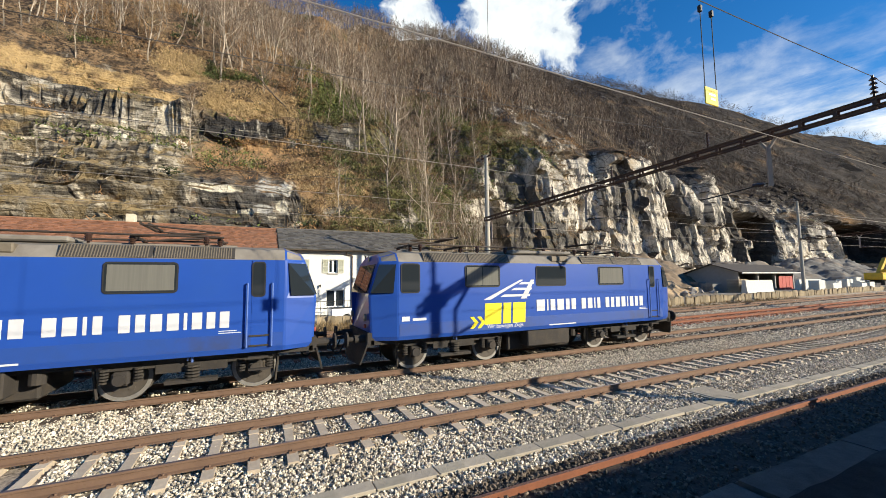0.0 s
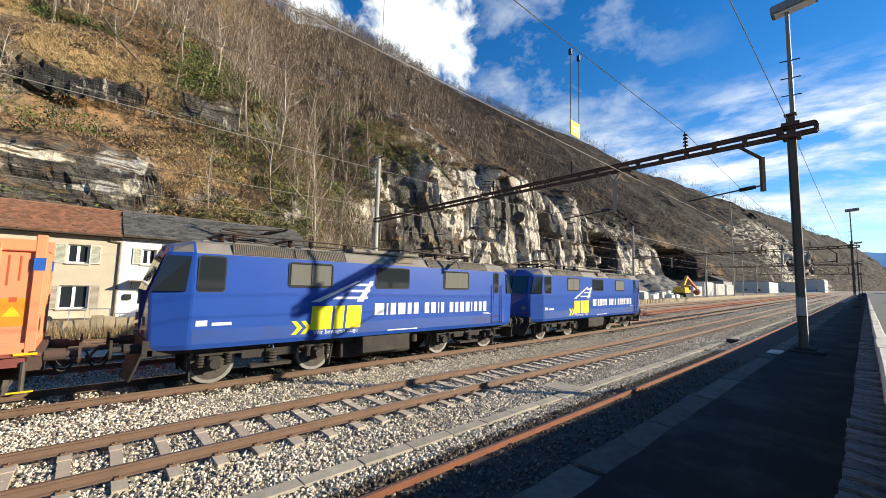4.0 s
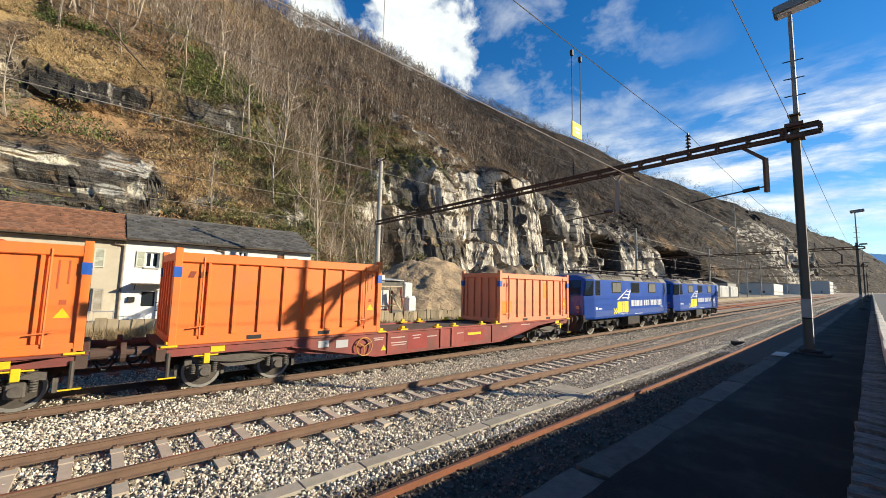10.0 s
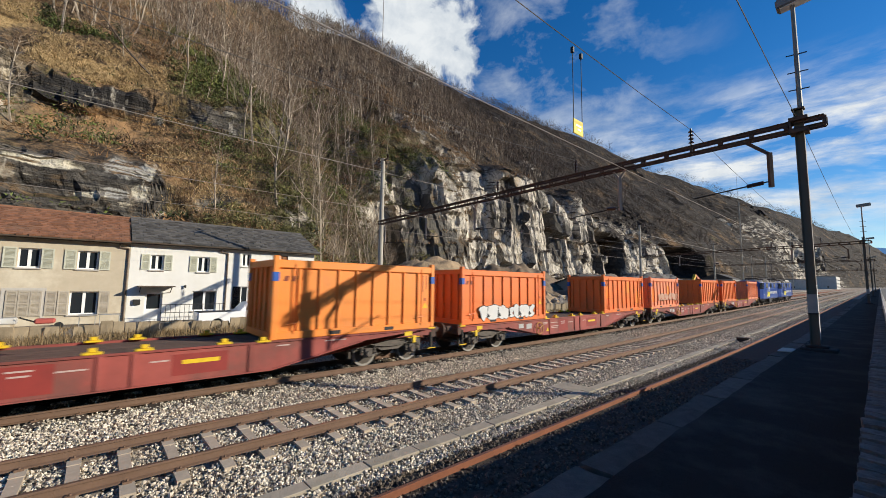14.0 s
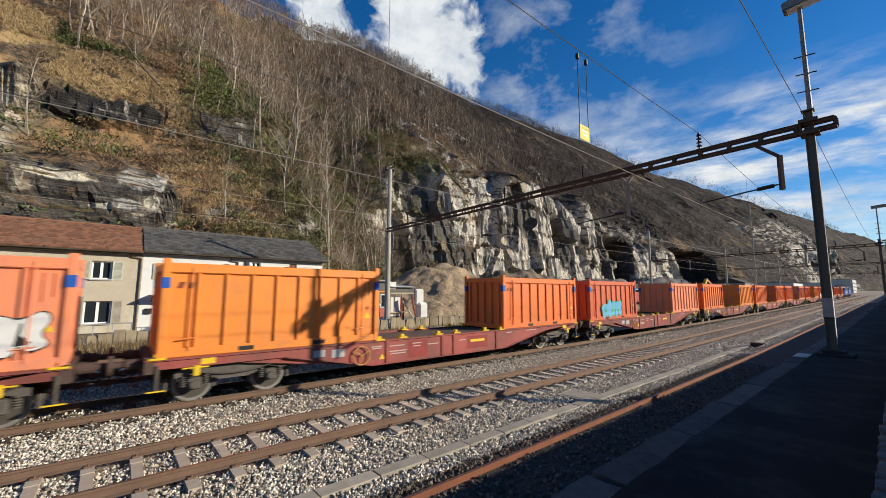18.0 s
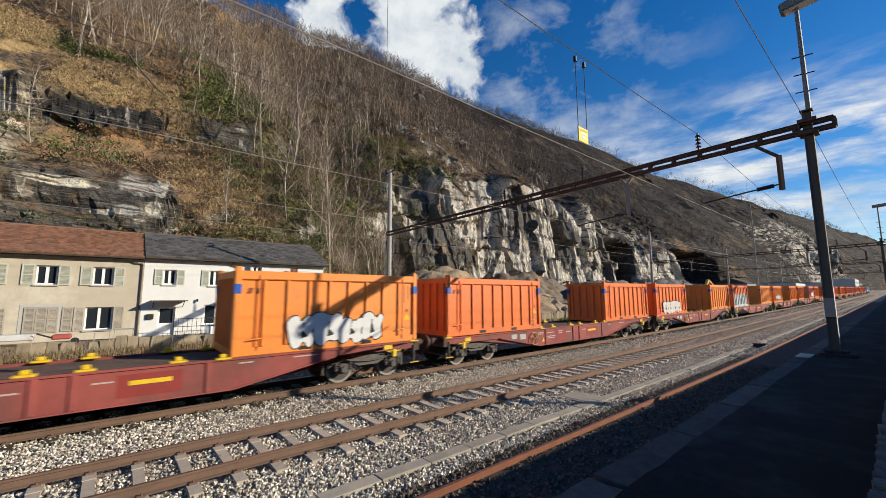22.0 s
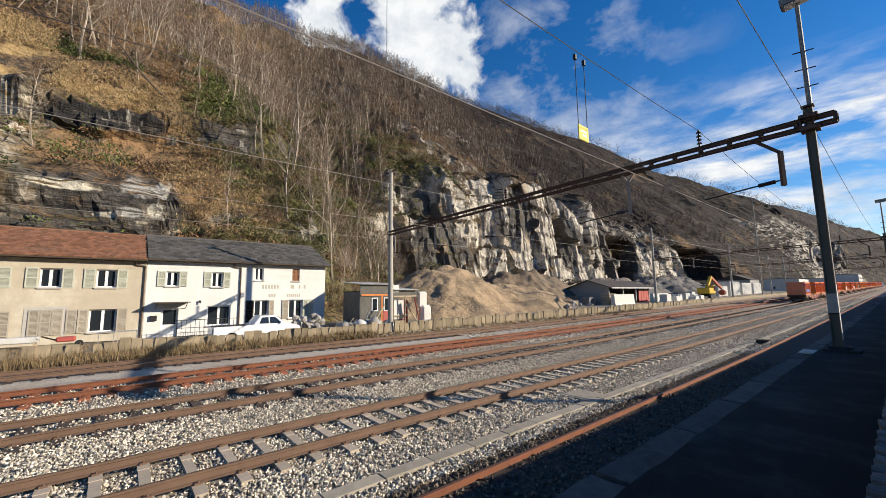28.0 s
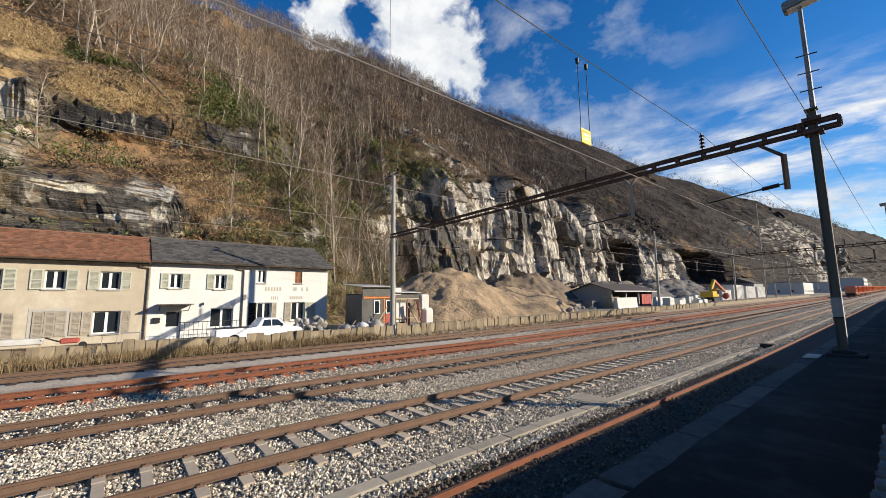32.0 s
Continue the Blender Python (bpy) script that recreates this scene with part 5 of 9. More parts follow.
def build_east_side():
    """Unseen slope added behind the road, blocking low sky light."""
    xs, ys = np.linspace(480, 1000, 16), np.linspace(-1800, 2600, 60)
    V = np.array([(x + 40 * noise.noise(Vector((y * 0.002, 3, 1))), y, -2 + 270 * ((x - 480) / 520) ** 1.1 + 22 * noise.fractal(Vector((x * 0.006, y * 0.004, 6)), 1, 2, 4) * min((x - 480) / 90, 1)) for y in ys for x in xs])
    n = len(xs)
    F = np.array([(j * n + i, j * n + i + 1, (j + 1) * n + i + 1, (j + 1) * n + i) for j in range(len(ys) - 1) for i in range(n - 1)])
    m = material("far_woods", (0.075, 0.07, 0.045), (0.04, 0.04, 0.028), 1.0, scale=0.03, amount=0.9, spec=0.0)
    tagged(new("backdrop_slope", mesh_np("backdrop_slope", V, F, m, smooth=True)), "unseen slope added across the valley to dim the low sky", "hillside", kind="structure")


build_east_side()
# ---- houses ----
M["plaster_beige"] = material("plaster_beige", (0.50, 0.43, 0.32), (0.40, 0.34, 0.245), 0.92, scale=1.6, bump=0.3, bump_scale=30, stain=(0.66, 0.60, 0.47), stain_scale=0.55, stain_amount=0.7)
M["plaster_white"] = material("plaster_white", (0.73, 0.715, 0.67), (0.65, 0.635, 0.585), 0.92, scale=1.6, bump=0.25, bump_scale=30, stain=(0.62, 0.60, 0.54), stain_scale=0.6, stain_amount=0.35)
M["roof_tile"] = material("roof_tile", (0.27, 0.125, 0.068), (0.17, 0.08, 0.048), 0.9, scale=7, bump=0.4, random_tint=0.3, island=True, stain=(0.15, 0.11, 0.08), stain_scale=0.7, stain_amount=0.35)
M["roof_slate"] = material("roof_slate", (0.105, 0.098, 0.09), (0.065, 0.06, 0.056), 0.85, scale=5, bump=0.5, random_tint=0.4, island=True)
M["shutter"] = material("shutter", (0.52, 0.52, 0.42), (0.44, 0.44, 0.35), 0.8, scale=5, random_tint=0.08)
M["shutter_old"] = material("shutter_old", (0.46, 0.41, 0.33), (0.33, 0.28, 0.22), 0.9, scale=4, stretch=(1, 6, 1), random_tint=0.12)
M["shutter_brown"] = material("shutter_brown", (0.30, 0.14, 0.07), (0.22, 0.1, 0.055), 0.8, scale=4)
M["frame_white"] = material("frame_white", (0.78, 0.78, 0.76), None, 0.5, amount=0.1)
M["stone_sill"] = material("stone_sill", (0.48, 0.45, 0.4), (0.38, 0.35, 0.31), 0.9, scale=6)
M["fascia"] = material("fascia", (0.10, 0.075, 0.055), (0.07, 0.05, 0.04), 0.8, scale=5)
M["pipe"] = material("pipe", (0.16, 0.12, 0.09), (0.1, 0.08, 0.065), 0.6, 0.4, scale=5)
M["interior"] = material("interior", (0.05, 0.045, 0.04), None, 0.95)
M["metal_dark"] = material("metal_dark", (0.035, 0.033, 0.03), None, 0.6, 0.4)
HX = -33.0
KX = HX / -31.0


def hy(y):
    return y * KX


def hz(z):
    return 2.75 + (z - 2.75) * KX


def pierced_wall(bm, y0, y1, z0, z1, holes, x0, x1):
    """A wall in the plane of y and z, with rectangular openings through it."""
    ys = sorted({y0, y1, *[h[0] for h in holes], *[h[1] for h in holes]})
    zs = sorted({z0, z1, *[h[2] for h in holes], *[h[3] for h in holes]})
    for a, b in zip(ys, ys[1:]):
        for c, d in zip(zs, zs[1:]):
            if not any(h[0] - 1e-6 <= a and b <= h[1] + 1e-6 and h[2] - 1e-6 <= c and d <= h[3] + 1e-6 for h in holes):
                box(bm, x0, x1, a, b, c, d)


def window_part(house, y0, y1, z0, z1, casements=2, recess=0.16, sill=True, dark=True):
    """Casement window: frame with its panes and sill."""
    bm = bmesh.new()
    w = 0.085
    x0, x1 = -recess - 0.06, -recess
    box(bm, x0, x1, y0, y1, z0, z0 + w)
    box(bm, x0, x1, y0, y1, z1 - w, z1)
    box(bm, x0, x1, y0, y0 + w, z0 + w, z1 - w)
    box(bm, x0, x1, y1 - w, y1, z0 + w, z1 - w)
    step = (y1 - y0) / casements
    for i in range(1, casements):
        box(bm, x0, x1 + 0.012, y0 + step * i - 0.075, y0 + step * i + 0.075, z0 + w, z1 - w)
    win = part("window", bm, M["frame_white"], house)
    for i in range(casements):
        part("pane", boxes((-recess - 0.045, -recess - 0.03, y0 + step * i + w * 0.7, y0 + step * (i + 1) - w * 0.7, z0 + w * 0.7, z1 - w * 0.7)), M["glass"], win)
    if sill:
        part("sill", boxes((-recess, 0.09, y0 - 0.08, y1 + 0.08, z0 - 0.09, z0 - 0.004), bevel=0.012), M["stone_sill"], win)
    part("recess_back", boxes((-recess - 0.5, -recess - 0.48, y0 - 0.1, y1 + 0.1, z0 - 0.1, z1 + 0.1)), M["interior"], win)
    return win


def shutter_part(house, y0, y1, z0, z1, mat, slats=True, x=0.02):
    bm = bmesh.new()
    w = 0.07
    box(bm, x, x + 0.045, y0, y0 + w, z0, z1)
    box(bm, x, x + 0.045, y1 - w, y1, z0, z1)
    for zz in (z0, (z0 + z1) / 2 - w / 2, z1 - w):
        box(bm, x, x + 0.045, y0 + w, y1 - w, zz, zz + w)
    sh = part("shutter", bm, mat, house)
    n = max(int((z1 - z0) / 0.075), 4)
    bs = bmesh.new()
    for i in range(n):
        z = z0 + w + (z1 - z0 - 2 * w) * (i + 0.5) / n
        bar(bs, (x + 0.022, y0 + w, z), (x + 0.022, y1 - w, z), 0.035, 0.05, up=(0.6, 0, 0.8))
    part("slats", bs, mat, sh)
    return sh


def roof_cladding(y0, y1, xe, ze, xr, zr, dy, run, mat, thick, jitter, wave=0.0):
    """Courses of tiles or stone slabs from eave to ridge, joined in one mesh."""
    L = math.hypot(xr - xe, zr - ze)
    ux, uz = (xr - xe) / L, (zr - ze) / L
    nx, nz_ = -uz, ux
    if nz_ < 0:
        nx, nz_ = -nx, -nz_
    V, F = [], []
    rows = int(L / run)
    for r in range(rows + 1):
        a = r * run
        b = min(a + run * 1.25, L)
        n = int((y1 - y0) / dy)
        off = (r % 2) * dy * 0.5
        for c in range(-1, n + 1):
            ya, yb = max(y0 + c * dy + off, y0), min(y0 + (c + 1) * dy + off - 0.012, y1)
            if yb - ya < 0.03:
                continue
            t = thick * (1 + jitter * RNG.uniform(-0.5, 1.0))
            ja = a + jitter * RNG.uniform(-0.05, 0.05)
            lo, hi = 0.012 + t, 0.004
            k = len(V)
            for s, h, hb in ((ja, lo + t, 0.0), (b, hi + t, 0.0)):
                px, pz = xe + ux * s, ze + uz * s
                V += [(px + nx * hb, ya, pz + nz_ * hb), (px + nx * hb, yb, pz + nz_ * hb), (px + nx * h, yb, pz + nz_ * h), (px + nx * h, ya, pz + nz_ * h)]
            F += [(k + 3, k + 2, k + 6, k + 7), (k, k + 1, k + 2, k + 3), (k + 1, k + 5, k + 6, k + 2), (k + 4, k, k + 3, k + 7)]
    return mesh_np("roof_cladding", np.array(V), np.array(F), mat)


def downpipe(house, y, z0, z1, swan=0.5):
    bm = bmesh.new()
    rod(bm, (0.09, y, z0), (0.09, y, z1 - 0.35), 0.05)
    rod(bm, (0.09, y, z1 - 0.35), (0.09, y - swan, z1 - 0.28), 0.05)
    rod(bm, (0.09, y - swan, z1 - 0.28), (0.32, y - swan, z1 + 0.02), 0.05)
    return part("downpipe", bm, M["pipe"], house)


def shell(h, y0, y1, z1, holes, mat, depth=8.0):
    """Front wall with openings, and the other three walls."""
    bm = bmesh.new()
    pierced_wall(bm, y0, y1, 0.0, z1, holes, -0.42, 0.0)
    part("wall", bm, mat, h)
    bm = boxes((-depth, -0.42, y0, y0 + 0.4, 0, z1), (-depth, -0.42, y1 - 0.4, y1, 0, z1), (-depth - 0.4, -depth, y0, y1, 0, z1))
    # gables
    for ya, yb in ((y0, y0 + 0.4), (y1 - 0.4, y1)):
        vs = [bm.verts.new(p) for p in ((0, ya, z1), (-depth - 0.4, ya, z1), (-depth / 2 - 0.2, ya, z1 + 1.85), (0, yb, z1), (-depth - 0.4, yb, z1), (-depth / 2 - 0.2, yb, z1 + 1.85))]
        for q in ((0, 1, 2), (5, 4, 3), (0, 3, 4, 1), (1, 4, 5, 2), (2, 5, 3, 0)):
            bm.faces.new([vs[i] for i in q])
    part("side_walls", bm, mat, h)


def roof(h, y0, y1, ze, mat, kind):
    xe, xr, zr = 0.42, -4.2, ze + 2.12
    bm = bmesh.new()
    for s in (1, -1):
        e = xe if s == 1 else 2 * xr - xe
        vs = [bm.verts.new(p) for p in ((e, y0, ze - 0.02), (e, y1, ze - 0.02), (xr, y1, zr - 0.02), (xr, y0, zr - 0.02), (e, y0, ze - 0.14), (e, y1, ze - 0.14), (xr, y1, zr - 0.14), (xr, y0, zr - 0.14))]
        for q in ((0, 1, 2, 3), (7, 6, 5, 4), (0, 4, 5, 1), (1, 5, 6, 2), (3, 7, 4, 0)):
            bm.faces.new([vs[i] for i in q])
    rf = part("roof", bm, M["fascia"], h)
    if kind == "tile":
        me = roof_cladding(y0, y1, xe, ze, xr, zr, 0.26, 0.33, mat, 0.034, 0.6)
    else:
        me = roof_cladding(y0, y1, xe, ze, xr, zr, 0.42, 0.36, mat, 0.03, 0.9)
    tagged(part("roof_cladding", me, None, rf), kind="stuff")
    part("roof_back", roof_cladding(y0, y1, 2 * xr - xe, ze, xr, zr, 0.8, 0.6, mat, 0.022, 0.3), None, rf)
    part("ridge", rods(((xr, y0, zr + 0.02), (xr, y1, zr + 0.02), 0.11)), mat, rf)
    bm = bmesh.new()
    for i in range(8):
        a0, a1 = math.pi * (1 + i / 8), math.pi * (1 + (i + 1) / 8)
        p = [(xe + 0.07 + 0.075 * math.cos(a), ze - 0.03 + 0.075 * math.sin(a)) for a in (a0, a1)]
        vs = [bm.verts.new((p[0][0], y0, p[0][1])), bm.verts.new((p[1][0], y0, p[1][1])), bm.verts.new((p[1][0], y1, p[1][1])), bm.verts.new((p[0][0], y1, p[0][1]))]
        bm.faces.new(vs)
    part("gutter", bm, M["pipe"], h)


def build_beige_house():
    y0, y1, z1 = -22.0, hy(1.30), hz(5.05)
    h = thing("house", "two-storey beige plaster house with red tiled roof and shutters", "house", (HX, 0, 0))
    ups = [(hy(a), hy(b), hz(3.42), hz(4.50)) for a, b in ((-3.45, -2.58), (-1.08, -0.16), (-5.95, -5.05), (-9.5, -8.6), (-13.5, -12.6))]
    low = [(hy(-1.26), hy(-0.02), hz(0.78), hz(2.12)), (hy(-6.1), hy(-4.9), hz(0.78), hz(2.12))]
    shell(h, y0, y1, z1, ups + low, M["plaster_beige"])
    for a, b, c, d in ups:
        window_part(h, a, b, c, d)
        shutter_part(h, a - 0.58, a - 0.04, c - 0.02, d + 0.03, M["shutter"])
        shutter_part(h, b + 0.04, b + 0.58, c - 0.02, d + 0.03, M["shutter"])
    for a, b, c, d in low:
        window_part(h, a, b, c, d)
        shutter_part(h, b + 0.03, b + 0.55, c, d + 0.02, M["shutter_old"])
        for k in range(2):
            shutter_part(h, a - 1.02 + 0.52 * k, a - 0.54 + 0.52 * k, c, d + 0.02, M["shutter_old"])
    for k in range(3):
        shutter_part(h, hy(-3.72) + 0.49 * k, hy(-3.72) + 0.47 + 0.49 * k, hz(0.75), hz(2.16), M["shutter_old"])
    part("window_surround", boxes((0, 0.02, hy(-3.9), hy(-3.74), hz(0.6), hz(2.32)), (0, 0.02, hy(-2.36), hy(-2.2), hz(0.6), hz(2.32)), (0, 0.02, hy(-3.74), hy(-2.36), hz(2.17), hz(2.32))), M["stone_sill"], h)
    roof(h, y0, y1 - 0.02, z1 + 0.12, M["roof_tile"], "tile")
    downpipe(h, hy(1.22), 0.1, z1 + 0.05)
    part("chimney", boxes((-4.9, -4.3, -9.4, -8.8, z1 + 1.4, z1 + 3.0), bevel=0.03), M["plaster_beige"], h)


def text_bars(parent, spans, z0, z1, mat, x=0.004):
    """Worn lettering as plain bars."""
    for a, b in spans:
        part("faded_lettering", boxes((0, x, a, b, z0, z1)), mat, parent)


def build_white_house():
    y0, y1, z1 = hy(1.30) + 0.01, hy(13.15), hz(5.12)
    h = thing("house", "two-storey white plaster house with dark stone slab roof", "house", (HX, 0, 0))
    U = [(hy(2.33), hy(3.02), hz(3.50), hz(4.48)), (hy(4.93), hy(5.62), hz(3.45), hz(4.5)), (hy(7.72), hy(8.32), hz(3.95), hz(4.92)), (hy(10.45), hy(11.02), hz(3.95), hz(4.92))]
    G = [(hy(4.75), hy(6.2), hz(0.8), hz(2.15)), (hy(7.75), hy(8.75), hz(0.9), hz(2.48)), (hy(10.25), hy(11.3), hz(1.05), hz(2.48))]
    D = (hy(2.2), hy(3.12), 0.05, hz(2.06))
    shell(h, y0, y1, z1, U + G + [D], M["plaster_white"])
    for i, (a, b, c, d) in enumerate(U):
        if i == 3:
            window_part(h, a, b, c, d, 1)
            shutter_part(h, a + 0.02, (a + b) / 2, c + 0.03, d - 0.03, M["shutter_brown"], x=-0.12)
            shutter_part(h, (a + b) / 2 + 0.01, b - 0.02, c + 0.03, d - 0.03, M["shutter_brown"], x=-0.12)
            continue
        window_part(h, a, b, c, d)
        if i < 2:
            shutter_part(h, a - 0.5, a - 0.03, c, d + 0.02, M["shutter"])
            shutter_part(h, b + 0.03, b + 0.5, c, d + 0.02, M["shutter"])
    for i, (a, b, c, d) in enumerate(G):
        window_part(h, a, b, c, d)
        if i == 1:
            shutter_part(h, a - 0.6, a - 0.04, c, d, M["metal_dark"])
            shutter_part(h, b + 0.04, b + 0.42, c, d, M["shutter_old"])
        if i == 2:
            shutter_part(h, a - 0.55, a - 0.04, c, d, M["shutter_old"])
            shutter_part(h, b + 0.04, b + 0.45, c, d, M["shutter"])
            shutter_part(h, b + 0.47, b + 0.92, c, d, M["shutter"])
    door = part("door", boxes((-0.26, -0.2, D[0], D[0] + 0.12, D[2], D[3]), (-0.26, -0.2, D[1] - 0.12, D[1], D[2], D[3]), (-0.26, -0.2, D[0] + 0.12, D[1] - 0.12, D[3] - 0.12, D[3]),
                              (-0.26, -0.2, D[0] + 0.12, D[1] - 0.12, D[2], D[2] + 0.85)), M["frame_white"], h, "white half-glazed door")
    part("pane", boxes((-0.245, -0.23, D[0] + 0.1, D[1] - 0.1, D[2] + 0.8, D[3] - 0.1)), M["glass"], door)
    part("door_handle", rods(((-0.2, D[1] - 0.16, 1.0), (-0.13, D[1] - 0.16, 1.0), 0.012), ((-0.13, D[1] - 0.16, 1.0), (-0.13, D[1] - 0.28, 1.0), 0.012)), M["metal_dark"], door)
    ca = part("canopy", boxes((0.0, 1.15, hy(1.75), hy(3.65), hz(2.42), hz(2.48))), M["fascia"], h, "dark flat door canopy")
    part("bracket", rods(((0.02, hy(1.9), hz(2.05)), (0.9, hy(1.9), hz(2.42)), 0.025)), M["metal_dark"], ca)
    part("bracket", rods(((0.02, hy(3.5), hz(2.05)), (0.9, hy(3.5), hz(2.42)), 0.025)), M["metal_dark"], ca)
    part("letterbox", boxes((0.0, 0.16, hy(1.62), hy(1.98), 1.2, 1.55), bevel=0.02), M["metal_dark"], h)
    part("wall_lamp", rods(((0.02, hy(4.3), hz(2.5)), (0.16, hy(4.3), hz(2.5)), 0.05), ((0.16, hy(4.3), hz(2.55)), (0.16, hy(4.3), hz(2.35)), 0.06)), M["metal_dark"], h)
    roof(h, y0, y1 + 0.35, z1 + 0.12, M["roof_slate"], "slate")
    downpipe(h, hy(6.75), 0.1, z1 + 0.05)
    faded = material("faded_ink", (0.42, 0.38, 0.30), (0.55, 0.52, 0.45), 0.9, scale=6)
    text_bars(h, [(hy(8.25 + k * 0.21), hy(8.25 + k * 0.21 + 0.13)) for k in range(6)] + [(hy(10.35), hy(10.62)), (hy(10.98), hy(11.1)), (hy(11.38), hy(11.52))], hz(3.34), hz(3.64), faded)
    text_bars(h, [(hy(8.72 + k * 0.14), hy(8.72 + k * 0.14 + 0.09)) for k in range(4)] + [(hy(10.1 + k * 0.15), hy(10.1 + k * 0.15 + 0.1)) for k in range(7)], hz(2.7), hz(2.94), faded)


build_beige_house()
build_white_house()

# ---- catenary portals, wires, posts ----
POST_X = -24.85
M["arm_paint"] = material("arm_paint", (0.30, 0.25, 0.21), (0.2, 0.165, 0.14), 0.7, scale=3, bump=0.2)


def insulator_bm(bm, x, y, z, h=0.42):
    rod(bm, (x, y, z), (x, y, z + h), 0.03, n=8)
    for k in range(4):
        rod(bm, (x, y, z + h * (0.2 + 0.2 * k)), (x, y, z + h * (0.2 + 0.2 * k) + 0.05), 0.085, 0.05, n=10)


def lattice_beam(portal, xa, ya, xb, yb, z0, z1, near):
    """Two latticed girders side by side, tied by bars."""
    L = math.hypot(xb - xa, yb - ya)
    n = int(L / 0.78)
    d = Vector(((xb - xa) / L, (yb - ya) / L, 0))
    side = Vector((-d.y, d.x, 0))
    for s in (-1, 1):
        o = side * 0.10 * s
        a, b = Vector((xa, ya, 0)) + o, Vector((xb, yb, 0)) + o
        for z in (z0 + 0.038, z1 - 0.038):
            bm = bmesh.new()
            bar(bm, a + Vector((0, 0, z)), b + Vector((0, 0, z)), 0.03, 0.075)
            bar(bm, a + side * 0.03 * s + Vector((0, 0, z + 0.04)), b + side * 0.03 * s + Vector((0, 0, z + (0.022 if z > z0 + 0.1 else -0.022))), 0.07, 0.012)
            part("chord", bm, M["steel_brown"], portal)
    far = bmesh.new()
    for i in range(n + 1):
        bm = bmesh.new() if near else far
        p = Vector((xa, ya, 0)) + d * (L * i / n)
        for s in (-1, 1):
            q = p + side * 0.10 * s
            bar(bm, q + Vector((0, 0, z0 + 0.03)), q + Vector((0, 0, z1 - 0.03)), 0.09, 0.012, up=side)
        for z in (z0 + 0.02, z1 - 0.02):
            bar(bm, p - side * 0.10 + Vector((0, 0, z)), p + side * 0.10 + Vector((0, 0, z)), 0.05, 0.03)
        if near:
            part("tie_frame", bm, M["steel_brown"], portal)
    if not near:
        tagged(part("lattice", far, M["steel_brown"], portal), kind="stuff")


def portal(y, px, post_y, near, label):
    """Pole on the platform, latticed beam over the tracks, post beyond the last track."""
    up = rise(y)
    p = thing("catenary_portal", label, "catenary portal", (0, 0, up), group="catenary portals")
    zb = PLAT_Z
    # pole: rolled H section
    bm = bmesh.new()
    half = [(0.1, -0.095), (0.1, 0.095), (0.083, 0.095), (0.083, 0.009), (-0.083, 0.009), (-0.083, 0.095), (-0.1, 0.095), (-0.1, -0.095), (-0.083, -0.095), (-0.083, -0.009), (0.083, -0.009), (0.083, -0.095)]
    foot, head_ = ([bm.verts.new((px + u, y + v, z)) for u, v in half] for z in (zb + 0.12, 7.85))
    for i in range(12):
        bm.faces.new((foot[i], foot[(i + 1) % 12], head_[(i + 1) % 12], head_[i]))
    bm.faces.new(head_)
    bmesh.ops.recalc_face_normals(bm, faces=bm.faces[:])
    pole = part("pole", bm, M["pole_paint"], p)
    part("white_band", boxes((px - 0.104, px + 0.104, y - 0.1, y - 0.02, zb + 1.0, zb + 1.5)), M["white_band"], pole, "worn white safety band")
    part("white_strip", boxes((px + 0.1005, px + 0.1045, y - 0.09, y + 0.09, zb + 0.3, zb + 1.75)), M["white_strip"], pole)
    part("band_line", boxes((px - 0.106, px + 0.106, y - 0.102, y - 0.015, zb + 0.965, zb + 0.998)), M["black_paint"], pole)
    part("plinth", boxes((px - 0.2, px + 0.26, y - 0.2, y + 0.2, zb + 0.08, zb + 0.15), bevel=0.02), M["footing"], p)
    part("footing", boxes((px - 0.3, px + 0.42, y - 0.3, y + 0.3, zb - 0.02, zb + 0.08), bevel=0.025), M["footing"], p)
    part("cap", boxes((px - 0.14, px + 0.14, y - 0.13, y + 0.13, 7.85, 7.89), bevel=0.01), M["pole_paint"], pole)
    part("bracket", boxes((px - 0.2, px + 0.2, y - 0.23, y + 0.23, 7.16, 7.26), (px - 0.2, px + 0.2, y - 0.23, y + 0.23, 7.5, 7.6), (px - 0.2, px - 0.16, y - 0.2, y + 0.2, 7.24, 7.52)), M["steel_brown"], pole)
    lattice_beam(p, px + 0.52, y - 0.02, POST_X + 0.2, post_y, 7.22, 7.52, near)
    # lamp mast
    mast = part("lamp_mast", rods(((px + 0.05, y, 7.85), (px + 0.05, y, 11.0), 0.062, 0.05), n=12), M["mast_grey"], p)
    for z in (8.45, 8.97, 9.5):
        part("rung", rods(((px - 0.17, y - 0.05, z), (px + 0.27, y + 0.05, z), 0.017)), M["metal_dark"], mast)
    head = bmesh.new()
    box(head, -0.36, 0.68, -0.2, 0.2, -0.14, 0.14)
    bmesh.ops.bevel(head, geom=head.edges[:], offset=0.035, segments=2, affect="EDGES")
    lh = part("lamp_head", head, M["mast_grey"], p)
    lh.matrix_basis = pose(px + 0.05, y, 11.14, 0, -5, 0)
    part("lamp_cover", boxes((-0.28, 0.6, -0.16, 0.16, -0.15, -0.139)), M["frame_white"], lh)
    # post
    bm = bmesh.new()
    rod(bm, (POST_X, post_y + 0.28, -0.3), (POST_X, post_y + 0.28, 12.45), 0.21, 0.15, n=12)
    post = part("post", bm, M["post_concrete"], p, "pale concrete post")
    bm = bmesh.new()
    bar(bm, (POST_X - 0.7, post_y + 0.28, 12.3), (POST_X + 0.75, post_y + 0.28, 12.3), 0.1, 0.08)
